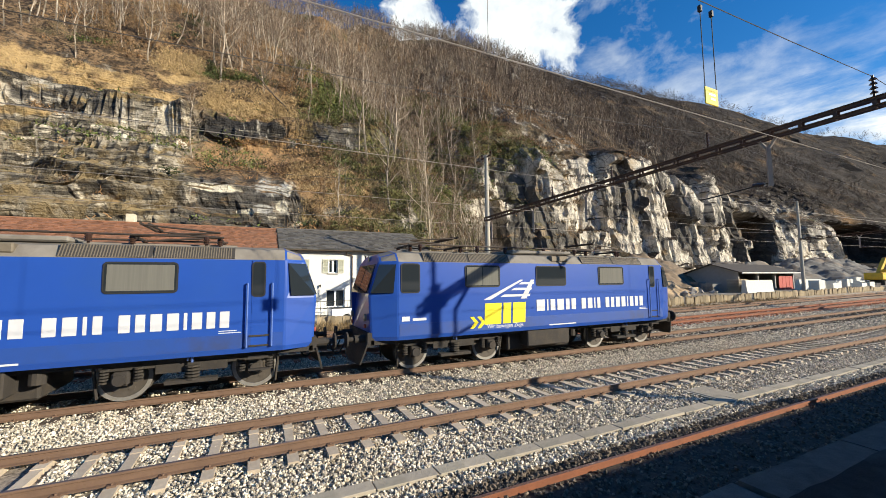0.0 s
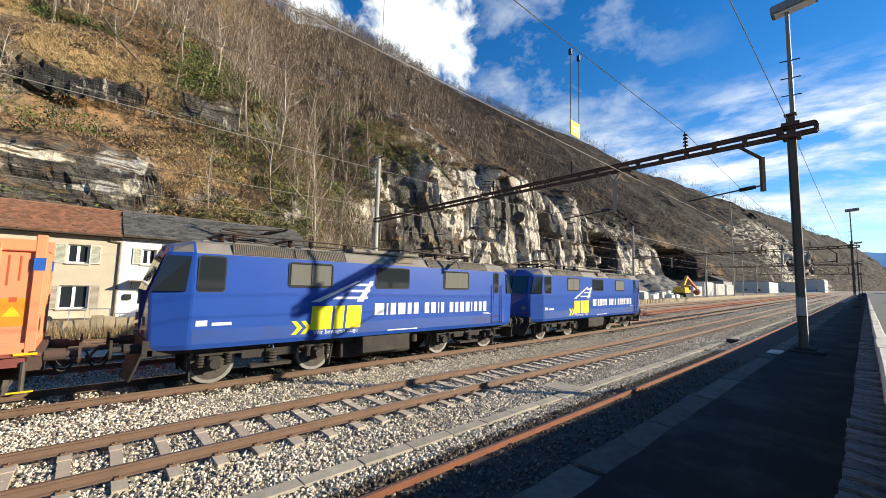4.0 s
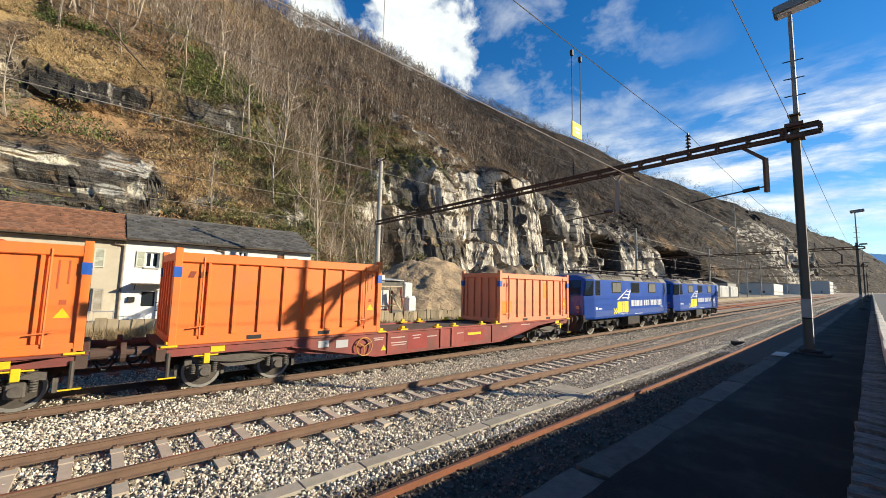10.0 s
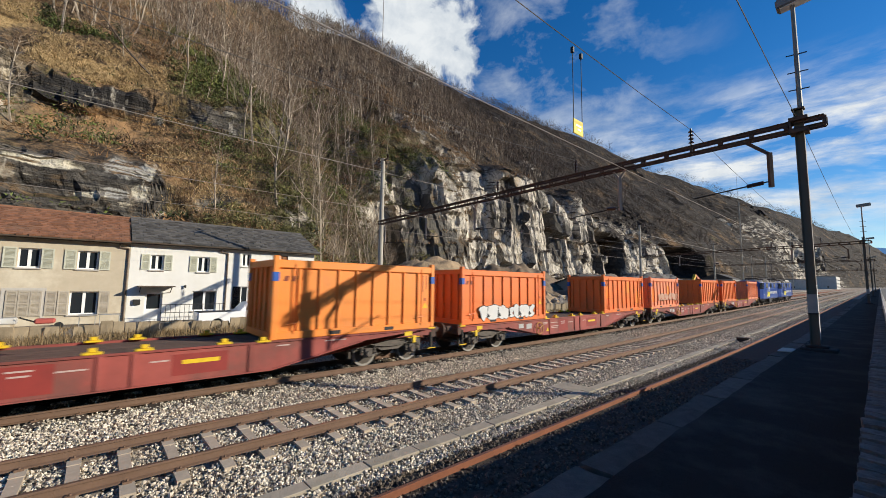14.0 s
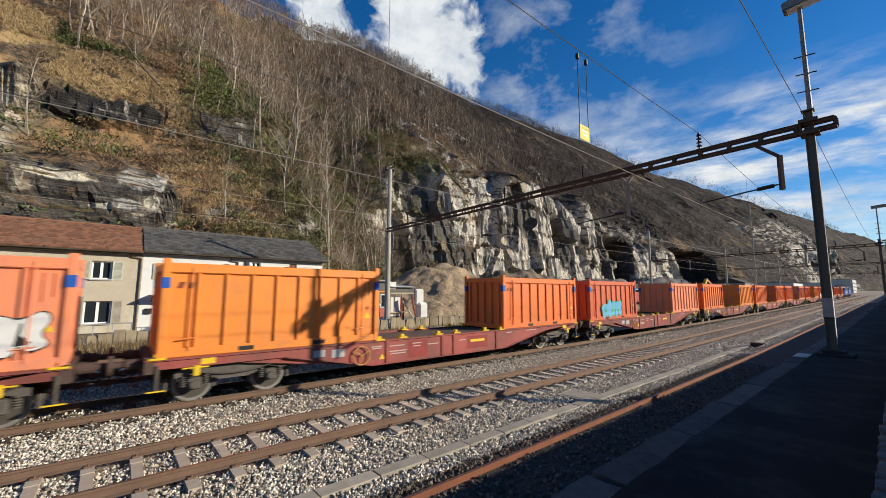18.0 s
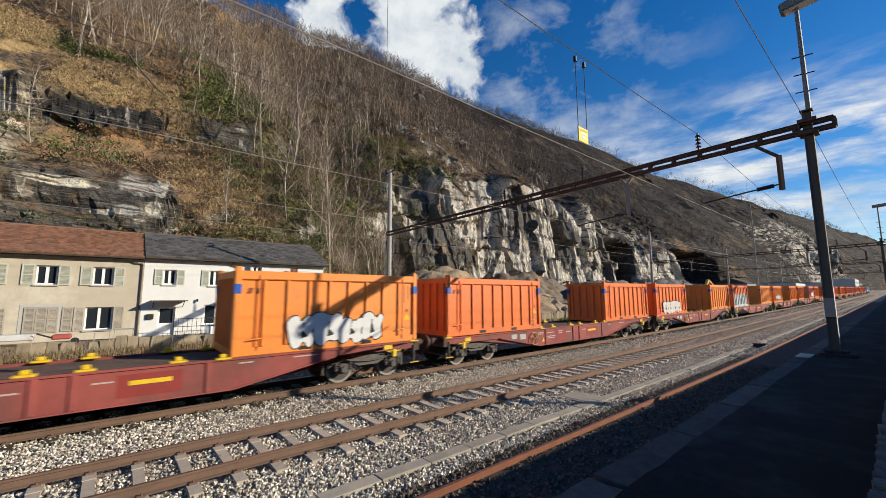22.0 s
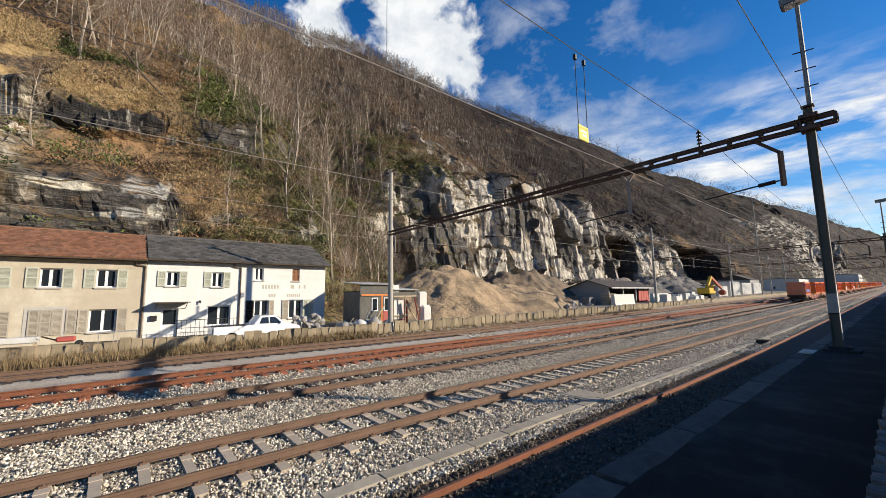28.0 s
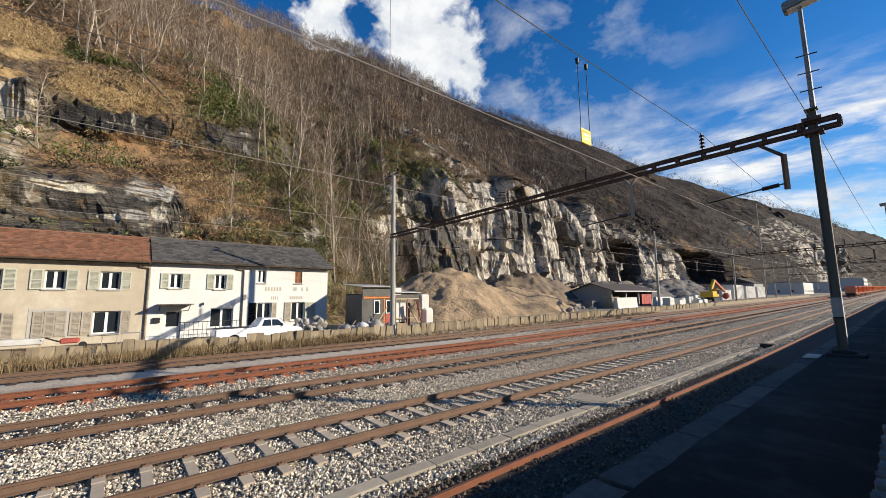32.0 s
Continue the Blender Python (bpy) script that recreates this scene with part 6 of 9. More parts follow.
    part("cross_arm", bm, M["steel_brown"], post)
    for dx in (-0.6, 0.62):
        bm = bmesh.new()
        insulator_bm(bm, POST_X + dx, post_y + 0.28, 12.34, 0.3)
        part("insulator", bm, M["insulator"], post)
    # insulators on the beam and drop arms
    by = lambda x: y + (post_y - y) * (px - x) / (px - POST_X)
    for x in (-3.93, -8.25, -12.7, -16.95, -21.8):
        bm = bmesh.new()
        insulator_bm(bm, x, by(x), 7.53, 0.62)
        part("insulator", bm, M["insulator"], p)
    for i, (x, tx) in enumerate(((-6.4, -8.25), (-14.4, -12.6), (-18.8, -16.95), (-23.8, -21.8))):
        bm = bmesh.new()
        bar(bm, (x, by(x), 7.0), (x, by(x), 5.7), 0.11, 0.11)
        for s in (-1, 1):
            bar(bm, (x, by(x), 6.9), (x + s * 0.24, by(x), 7.26), 0.07, 0.07)
        arm = part("drop_arm", bm, M["arm_paint"], p)
        bm = bmesh.new()
        e = tx + (0.25 if tx > x else -0.25)
        rod(bm, (x, by(x), 5.82), (e, by(x), 5.66), 0.022)
        part("steady_arm", bm, M["metal_dark"], arm)
        bm = bmesh.new()
        m_ = x + (e - x) * 0.16
        rod(bm, (m_ - 0.17, by(x), 5.82), (m_ + 0.17, by(x), 5.79), 0.065)
        part("insulator", bm, M["insulator"], arm)
    bm = bmesh.new()
    bar(bm, (-2.45, by(-2.5), 7.22), (-1.93, by(-2), 6.74), 0.09, 0.09)
    bar(bm, (-1.93, by(-2), 6.78), (-1.93, by(-2), 5.75), 0.10, 0.10)
    arm = part("drop_arm", bm, M["steel_brown"], p)
    part("steady_arm", rods(((-1.93, by(-2), 5.93), (-3.9, by(-2), 5.72), 0.022)), M["metal_dark"], arm)
    part("insulator", rods(((-2.1, by(-2), 5.91), (-2.5, by(-2), 5.87), 0.06)), M["insulator"], arm)
    return p


portal(14.5, -1.24, 15.4, True, "brown latticed catenary portal with dark platform pole and lamp mast")
for y_p, l_p in ((57.5, "distant brown catenary portal with lamp mast on the platform"), (99.0, "distant brown catenary portal over the tracks"), (165.0, "far catenary portal over the tracks")):
    portal(y_p, -0.8, y_p + (6.0 if y_p < 160 else 0.9), False, l_p)

SPANS = [-28.0, 14.6, 58.0, 99.5, 165.5, 240.0]


def sagging(path, x0, z0, x1, z1, ya, yb, sag, n=10):
    """Add the points of one span to a wire's path."""
    for i in range(n + 1):
        t = i / n
        y = ya + (yb - ya) * t
        if path and i == 0:
            continue
        path.append((x0 + (x1 - x0) * t, y, z0 + (z1 - z0) * t - 4 * sag * t * (1 - t) + rise(y)))


def tube(path, r, n=5, mat="wire"):
    """One unbroken wire along a path."""
    P = np.array(path)
    A = np.arange(n) * 2 * math.pi / n
    V = (P[:, None] + r * np.stack([np.cos(A), np.zeros(n), np.sin(A)], 1)[None]).reshape(-1, 3)
    F = np.array([(j * n + i, j * n + (i + 1) % n, (j + 1) * n + (i + 1) % n, (j + 1) * n + i) for j in range(len(P) - 1) for i in range(n)])
    return mesh_np("wire", V, F, M[mat])


def contact_line(x, label, zc=5.62, zm=8.1, sag=1.0):
    t = thing("catenary_wire", label, "overhead wire", (0, 0, 0), group="overhead wires")
    pm, pc = [], []
    for a, b in zip(SPANS, SPANS[1:]):
        sagging(pm, x, zm, x, zm, a, b, sag)
        sagging(pc, x, zc, x, zc, a, b, 0.02, n=4)
    part("messenger_wire", tube(pm, 0.009), None, t)
    part("contact_wire", tube(pc, 0.008, 5, "contact_wire"), None, t)
    for a, b in zip(SPANS[:4], SPANS[1:4]):
        for k in range(1, 7, 2):
            u = k / 7
            y = a + (b - a) * u
            part("dropper", rods(((x, y, zc + rise(y)), (x, y, zm - 4 * sag * u * (1 - u) + rise(y)), 0.004), n=4), M["wire"], t)
    return t


contact_line(-8.25, "thin dark overhead contact line above the main track")
contact_line(-12.6, "thin dark overhead contact line above the through track")
contact_line(-16.95, "thin dark overhead contact line above the rusty siding")
contact_line(-3.93, "thin dark overhead contact line beside the platform", zm=8.12, sag=0.55)


def feeder(x, z, label, sag=0.5, r=0.008, spans=SPANS):
    t = thing("feeder_wire", label, "overhead wire", (0, 0, 0), group="feeder wires")
    path = []
    for a, b in zip(spans, spans[1:]):
        sagging(path, x, z, x, z, a, b, sag)
    part("wire", tube(path, r), None, t)


feeder(-1.28, 7.62, "dark wire running along the platform poles", 0.25)
for dx_, z_ in ((-0.6, 12.66), (0.62, 12.66), (-0.3, 10.6), (0.3, 9.6), (-0.5, 8.6), (0.45, 11.5)):
    feeder(POST_X + dx_, z_, "thin dark line carried by the concrete posts", 0.9, 0.006, [-40.0, 15.7, 67.0, 122.0, 165.0, 240.0])

# yellow board hanging from the wire beside the platform
board = thing("hanging_sign", "small yellow sign hanging on two rods from the wire", "sign", (-3.93, 7.15, 0))
part("board", boxes((-0.012, 0.012, -0.19, 0.19, 5.86, 6.18), bevel=0.008), M["yellow_sign"], board)
part("mark", boxes((0.0122, 0.016, -0.10, 0.10, 6.03, 6.07), (0.0122, 0.016, -0.05, 0.09, 5.95, 5.99)), M["letter_white"], board)
for s_ in (-1, 1):
    part("rod", rods(((0, s_ * 0.17, 6.16), (0, s_ * 0.17, 7.62), 0.008)), M["metal_dark"], board)
    part("clamp", boxes((-0.03, 0.03, s_ * 0.17 - 0.03, s_ * 0.17 + 0.03, 7.58, 7.7), bevel=0.006), M["metal_dark"], board)


def line_post(x, y, h, label, arms=((12.3, 0.7),)):
    p = thing("line_post", label, "post", (x, y, rise(y)), group="line posts")
    part("shaft", rods(((0, 0, -0.3), (0, 0, h), 0.2, 0.13), n=10), M["post_concrete"], p)
    for z, w in arms:
        bm = bmesh.new()
        bar(bm, (-w, 0, z), (w, 0, z), 0.09, 0.08)
        a = part("cross_arm", bm, M["steel_brown"], p)
        for s in (-1, 1):
            bi = bmesh.new()
            insulator_bm(bi, s * w * 0.9, 0, z + 0.04, 0.3)
            part("insulator", bi, M["insulator"], a)


line_post(-26.5, 112.0, 8.0, "short pale concrete line post", ())
line_post(-28.0, 163.0, 12.5, "far concrete line post")
line_post(-31.0, 166.0, 32.0, "tall thin steel power mast with cross arms", ((30.5, 2.6), (27.0, 2.0)))
line_post(-33.0, 300.0, 34.0, "far tall power mast with cross arms", ((32.5, 2.6), (29.0, 2.0)))

# ---- yard beyond the tracks ----
M["fence_stone"] = material("fence_stone", (0.32, 0.255, 0.165), (0.16, 0.125, 0.082), 0.95, scale=5, bump=0.8, bump_scale=25, random_tint=0.25, stain=(0.17, 0.16, 0.10), stain_scale=1.5)
M["dirt"] = material("dirt", (0.47, 0.335, 0.195), (0.25, 0.175, 0.105), 0.95, scale=1.1, amount=0.8, bump=1.0, bump_scale=3, stain=(0.13, 0.10, 0.065), stain_scale=0.3, stain_amount=0.8)
M["dirt"].node_tree.nodes["Bump"].inputs["Distance"].default_value = 0.22
M["dry_grass"] = material("dry_grass", (0.29, 0.205, 0.105), (0.13, 0.092, 0.05), 0.95, scale=2, random_tint=0.4, island=True)
M["truck_white"] = material("truck_white", (0.80, 0.80, 0.80), None, 0.25, amount=0.05, coat=0.5)
M["rubble"] = material("rubble", (0.31, 0.285, 0.25), (0.16, 0.145, 0.13), 0.9, scale=3, bump=0.6, random_tint=0.35, island=True)
M["block_white"] = material("block_white", (0.66, 0.64, 0.58), (0.55, 0.53, 0.47), 0.9, scale=3, bump=0.3)
M["sheet_white"] = material("sheet_white", (0.62, 0.61, 0.57), (0.52, 0.5, 0.46), 0.6, scale=2, stain=(0.4, 0.35, 0.28))
M["sheet_grey"] = material("sheet_grey", (0.27, 0.26, 0.24), (0.2, 0.19, 0.175), 0.7, scale=2)
M["hut_grey"] = material("hut_grey", (0.13, 0.125, 0.11), (0.075, 0.07, 0.062), 0.85, scale=2, bump=0.2, stain=(0.2, 0.17, 0.13), stain_scale=1.2)
M["shed_roof"] = material("shed_roof", (0.075, 0.062, 0.052), (0.05, 0.042, 0.036), 0.85, scale=2, bump=0.3)
M["shed_wall"] = material("shed_wall", (0.33, 0.32, 0.30), (0.26, 0.25, 0.235), 0.9, scale=1.5)
M["red_door"] = material("red_door", (0.42, 0.09, 0.07), (0.34, 0.075, 0.06), 0.7, scale=4)
M["planks"] = material("planks", (0.50, 0.40, 0.27), (0.40, 0.31, 0.2), 0.85, scale=4, stretch=(6, 1, 6), random_tint=0.2)
M["dig_yellow"] = material("dig_yellow", (0.70, 0.44, 0.03), (0.55, 0.34, 0.03), 0.5, scale=3, stain=(0.3, 0.22, 0.08))
M["dig_red"] = material("dig_red", (0.45, 0.12, 0.05), (0.33, 0.09, 0.045), 0.6, scale=3)
M["orange_trim"] = material("orange_trim", (0.62, 0.2, 0.04), None, 0.6)


def yard_z(y):
    return 0.03 + rise(y)


def build_fence():
    f_ = thing("wall_fence", "row of upright rough stone slabs along the siding", "stone fence", (-24.55, 0, 0), kind="structure")
    mes = []
    for k in range(8):
        w, t, h = RNG.uniform(0.36, 0.5), RNG.uniform(0.09, 0.14), RNG.uniform(0.9, 1.08)
        bm = bmesh.new()
        box(bm, -t / 2, t / 2, -w / 2, w / 2, -0.25, h - 0.25)
        bmesh.ops.subdivide_edges(bm, edges=bm.edges[:], cuts=1, use_grid_fill=True)
        for v in bm.verts:
            v.co += noise.noise_vector(v.co * 4 + Vector((k * 7.7, 1, 2))) * 0.05
        me = bpy.data.meshes.new("slab")
        bm.to_mesh(me)
        bm.free()
        me.materials.append(M["fence_stone"])
        mes.append(me)
    y = -24.0
    while y < 84:
        if not (-3.3 < y < -2.9) and RNG.random() > 0.03:
            o = new("slab", mes[int(RNG.integers(8))])
            o.parent = f_
            o.location = (RNG.normal(0, 0.025), y, rise(y) - 0.02 + RNG.normal(0, 0.035))
            o.rotation_euler = (RNG.normal(0, 0.035), RNG.normal(0.03, 0.05), RNG.normal(0, 0.05))
        y += 0.46
    far = bmesh.new()
    while y < 200:
        w = RNG.uniform(0.5, 0.9)
        box(far, -0.06, 0.06, y, y + w, rise(y) - 0.3, rise(y) + RNG.uniform(0.45, 0.7))
        y += w + 0.03
    tagged(part("far_slabs", far, M["fence_stone"], f_), kind="stuff")


def tufts(name, n, x0, x1, y0, y1, zf, h0, h1, label):
    """Dry grass: fans of narrow blades, one mesh."""
    V, F = [], []
    for i in range(n):
        x, y = RNG.uniform(x0, x1), y0 + (y1 - y0) * RNG.random() ** 1.2
        z = zf(x, y)
        for b in range(7):
            a, lean, h = RNG.uniform(0, 6.28), RNG.uniform(0.1, 0.6), RNG.uniform(h0, h1)
            w = 0.012 + 0.012 * RNG.random()
            ca, sa = math.cos(a), math.sin(a)
            k = len(V)
            ox, oy = RNG.normal(0, 0.06), RNG.normal(0, 0.06)
            V += [(x + ox - sa * w, y + oy + ca * w, z), (x + ox + sa * w, y + oy - ca * w, z), (x + ox + ca * h * lean, y + oy + sa * h * lean, z + h)]
            F.append((k, k + 1, k + 2))
    o = new(name, mesh_np(name, np.array(V), np.array(F), M["dry_grass"]))
    return tagged(o, label, "grass", kind="stuff")


def wheel_part(parent, x, y, z, r, w, name="wheel"):
    side = 1 if x > 0 else -1
    wh = part(name, rods(((x - side * w, y, z), (x, y, z), r), n=20), M["rubber"], parent)
    part("rim", rods(((x - side * 0.02, y, z), (x + side * 0.012, y, z), r * 0.62), n=14), M["galvanised"], wh)
    return wh


def build_pickup():
    """Parked pickup; x is across, y along (front towards +y)."""
    t = thing("pickup_truck", "white double-cab pickup truck parked behind the stone fence", "truck", (-28.4, 7.25, yard_z(7) - 0.22))
    L = 2.65
    outline = [(-L, 0.62), (-L, 1.08), (-0.55, 1.10), (-0.35, 1.12), (0.05, 1.62), (0.2, 1.68), (0.95, 1.68), (1.15, 1.62), (1.62, 1.14), (2.35, 1.02), (L, 0.92), (L + 0.03, 0.55), (L - 0.15, 0.36), (-L + 0.1, 0.40)]
    bm = bmesh.new()
    n = len(outline)
    a = [bm.verts.new((-0.9 + (0.12 if z > 1.2 else 0), y, z)) for y, z in outline]
    b = [bm.verts.new((0.9 - (0.12 if z > 1.2 else 0), y, z)) for y, z in outline]
    for i in range(n):
        bm.faces.new((a[i], a[(i + 1) % n], b[(i + 1) % n], b[i]))
    bm.faces.new(a[::-1])
    bm.faces.new(b)
    bmesh.ops.recalc_face_normals(bm, faces=bm.faces[:])
    bmesh.ops.bevel(bm, geom=bm.edges[:], offset=0.035, segments=2, affect="EDGES")
    part("body", bm, M["truck_white"], t)
    for x, s in ((0.905, 1), (-0.905, -1)):
        bm = bmesh.new()
        q = [(0.0, 1.18), (0.16, 1.56), (0.58, 1.58), (0.58, 1.17)]
        for k, pts in enumerate((q, [(0.65, 1.17), (0.65, 1.58), (1.02, 1.56), (1.42, 1.17)])):
            vs = [bm.verts.new((x + s * (0.012 - (0.115 if z > 1.3 else 0.0)), y, z)) for y, z in pts]
            bm.faces.new(vs if s > 0 else vs[::-1])
        part("side_window", bm, M["glass"], t)
    bm = bmesh.new()
    vs = [bm.verts.new(p) for p in ((-0.74, 1.20, 1.62), (0.74, 1.20, 1.62), (0.80, 1.60, 1.19), (-0.80, 1.60, 1.19))]
    bm.faces.new(vs)
    part("windscreen", bm, M["glass"], t)
    part("cargo_bed", boxes((-0.78, 0.78, -L + 0.08, -0.6, 1.085, 1.105)), M["rubber"], t)
    part("tailgate", boxes((-0.8, 0.8, -L - 0.03, -L, 0.65, 1.06), bevel=0.01), M["truck_white"], t)
    part("bumper", boxes((-0.85, 0.85, L - 0.02, L + 0.1, 0.4, 0.62), bevel=0.03), M["rubber"], t)
    for s in (-1, 1):
        part("headlight", boxes((s * 0.68 - 0.16, s * 0.68 + 0.16, L - 0.06, L + 0.045, 0.72, 0.88), bevel=0.02), M["frame_white"], t)
        part("mirror", boxes((s * 0.98 - 0.08, s * 0.98 + 0.08, 1.3, 1.38, 1.14, 1.3), bevel=0.02), M["truck_white"], t)
        for y in (-1.6, 1.72):
            wheel_part(t, s * 0.9, y, 0.36, 0.36, 0.24)


def lumpy(size, seed, cuts=1, amount=0.25):
    bm = bmesh.new()
    bmesh.ops.create_icosphere(bm, subdivisions=cuts, radius=1)
    for v in bm.verts:
        v.co += noise.noise_vector(v.co * 1.3 + Vector((seed * 3.1, 5, 1))) * amount
        v.co = Vector((v.co.x * size[0], v.co.y * size[1], v.co.z * size[2]))
    return bm


def boulders(name, n, spots, smin, smax, label):
    """A heap of broken stone, each boulder a mesh of its own."""
    t = thing(name, label, "stone pile", (0, 0, 0))
    mes = []
    for k in range(6):
        bm = lumpy((1, RNG.uniform(0.6, 0.95), RNG.uniform(0.5, 0.8)), k + 10, 1, 0.4)
        me = bpy.data.meshes.new("boulder")
        bm.to_mesh(me)
        bm.free()
        me.materials.append(M["rubble"])
        mes.append(me)
    for i in range(n):
        x, y, z, spread = spots[i % len(spots)]
        s = RNG.uniform(smin, smax)
        o = new("boulder", mes[int(RNG.integers(6))])
        o.parent = t
        h = RNG.random()
        o.location = (x + RNG.normal(0, spread * 0.35), y + RNG.normal(0, spread), yard_z(y) + s * 0.3 + z * h * max(0, 1 - 0.2 * spread))
        o.rotation_euler = (RNG.uniform(0, 6), RNG.uniform(0, 6), RNG.uniform(0, 6))
        o.scale = (s, s, s)


def build_heap():
    """Mounds of earth against the cliff foot."""
    def mound(name, cx, cy, west, east, south, north, h, seed, label, mat, power=1.0, rough=1.0):
        n = 84
        V = []
        for j in range(n + 1):
            for i in range(n + 1):
                u, v = i / n * 2 - 1, j / n * 2 - 1
                x, y = cx + u * (east if u > 0 else west), cy + v * (north if v > 0 else south)
                r = math.hypot(u, v) + 0.16 * noise.fractal(Vector((x * 0.10, y * 0.10, seed + 9)), 1, 2, 3)
                k = max(0.0, 1 - r) ** power
                k = k if k < 0.7 else 0.7 + 0.12 * (1 - math.exp(-(k - 0.7) / 0.12))
                e = min(k * 6, 1) * rough
                z = h * k * (1 + 0.22 * noise.fractal(Vector((x * 0.16, y * 0.16, seed)), 1, 2, 4))
                z += e * (0.26 * noise.fractal(Vector((x * 1.3, y * 1.3, seed)), 0.8, 2, 4) + 0.28 * noise.noise(Vector((x * 0.5, y * 0.5, seed + 3))))
                V.append((x, y, z - 0.30 + rise(y)))
        F = np.array([(j * (n + 1) + i, j * (n + 1) + i + 1, (j + 1) * (n + 1) + i + 1, (j + 1) * (n + 1) + i) for j in range(n) for i in range(n)])
        o = new(name, mesh_np(name, np.array(V), F, mat, smooth=True))
        tagged(o, label, "earth mound", kind="structure")
    mound("ground_mound", -44.0, 35.0, 12, 13.5, 15.0, 30.0, 7.9, 1.0, "broad mound of bare brown earth and gravel below the cliff", M["dirt"], 0.95)
    mound("ground_mound_2", -50.0, 62.0, 10.0, 10.0, 16.0, 24.0, 8.4, 2.0, "dark mound of quarry debris at the cliff foot", M["dirt_dark"], 0.8, 1.8)
    mound("ground_mound_3", -55.0, 105.0, 12, 16.0, 22.0, 34.0, 7.5, 4.0, "grey debris slope below the quarry", M["scree"], 0.9, 2.2)
    mound("ground_mound_4", -62.0, 165.0, 16, 20.0, 36.0, 42.0, 9.0, 6.0, "far debris slope below the quarry", M["scree"], 0.9, 2.2)


M["dirt_dark"] = material("dirt_dark", (0.25, 0.18, 0.115), (0.10, 0.078, 0.056), 0.95, scale=0.7, amount=0.9, bump=1.0, bump_scale=5, stain=(0.06, 0.055, 0.05), stain_scale=0.25, stain_amount=0.8)
M["scree"] = material("scree", (0.20, 0.185, 0.165), (0.09, 0.085, 0.08), 0.95, scale=0.6, amount=0.9, bump=1.0, bump_scale=5, stain=(0.30, 0.20, 0.11), stain_scale=0.12, stain_amount=0.7)


def corrugated(bm, x0, z0, x1, z1, y0, y1, pitch=0.15):
    """Ridged sheet: bars laid side by side down the slope."""
    n = int((y1 - y0) / pitch)
    for i in range(n):
        bar(bm, (x0, y0 + (i + 0.5) * pitch, z0), (x1, y0 + (i + 0.5) * pitch, z1), pitch * 1.02, 0.03 + 0.03 * (i % 2))


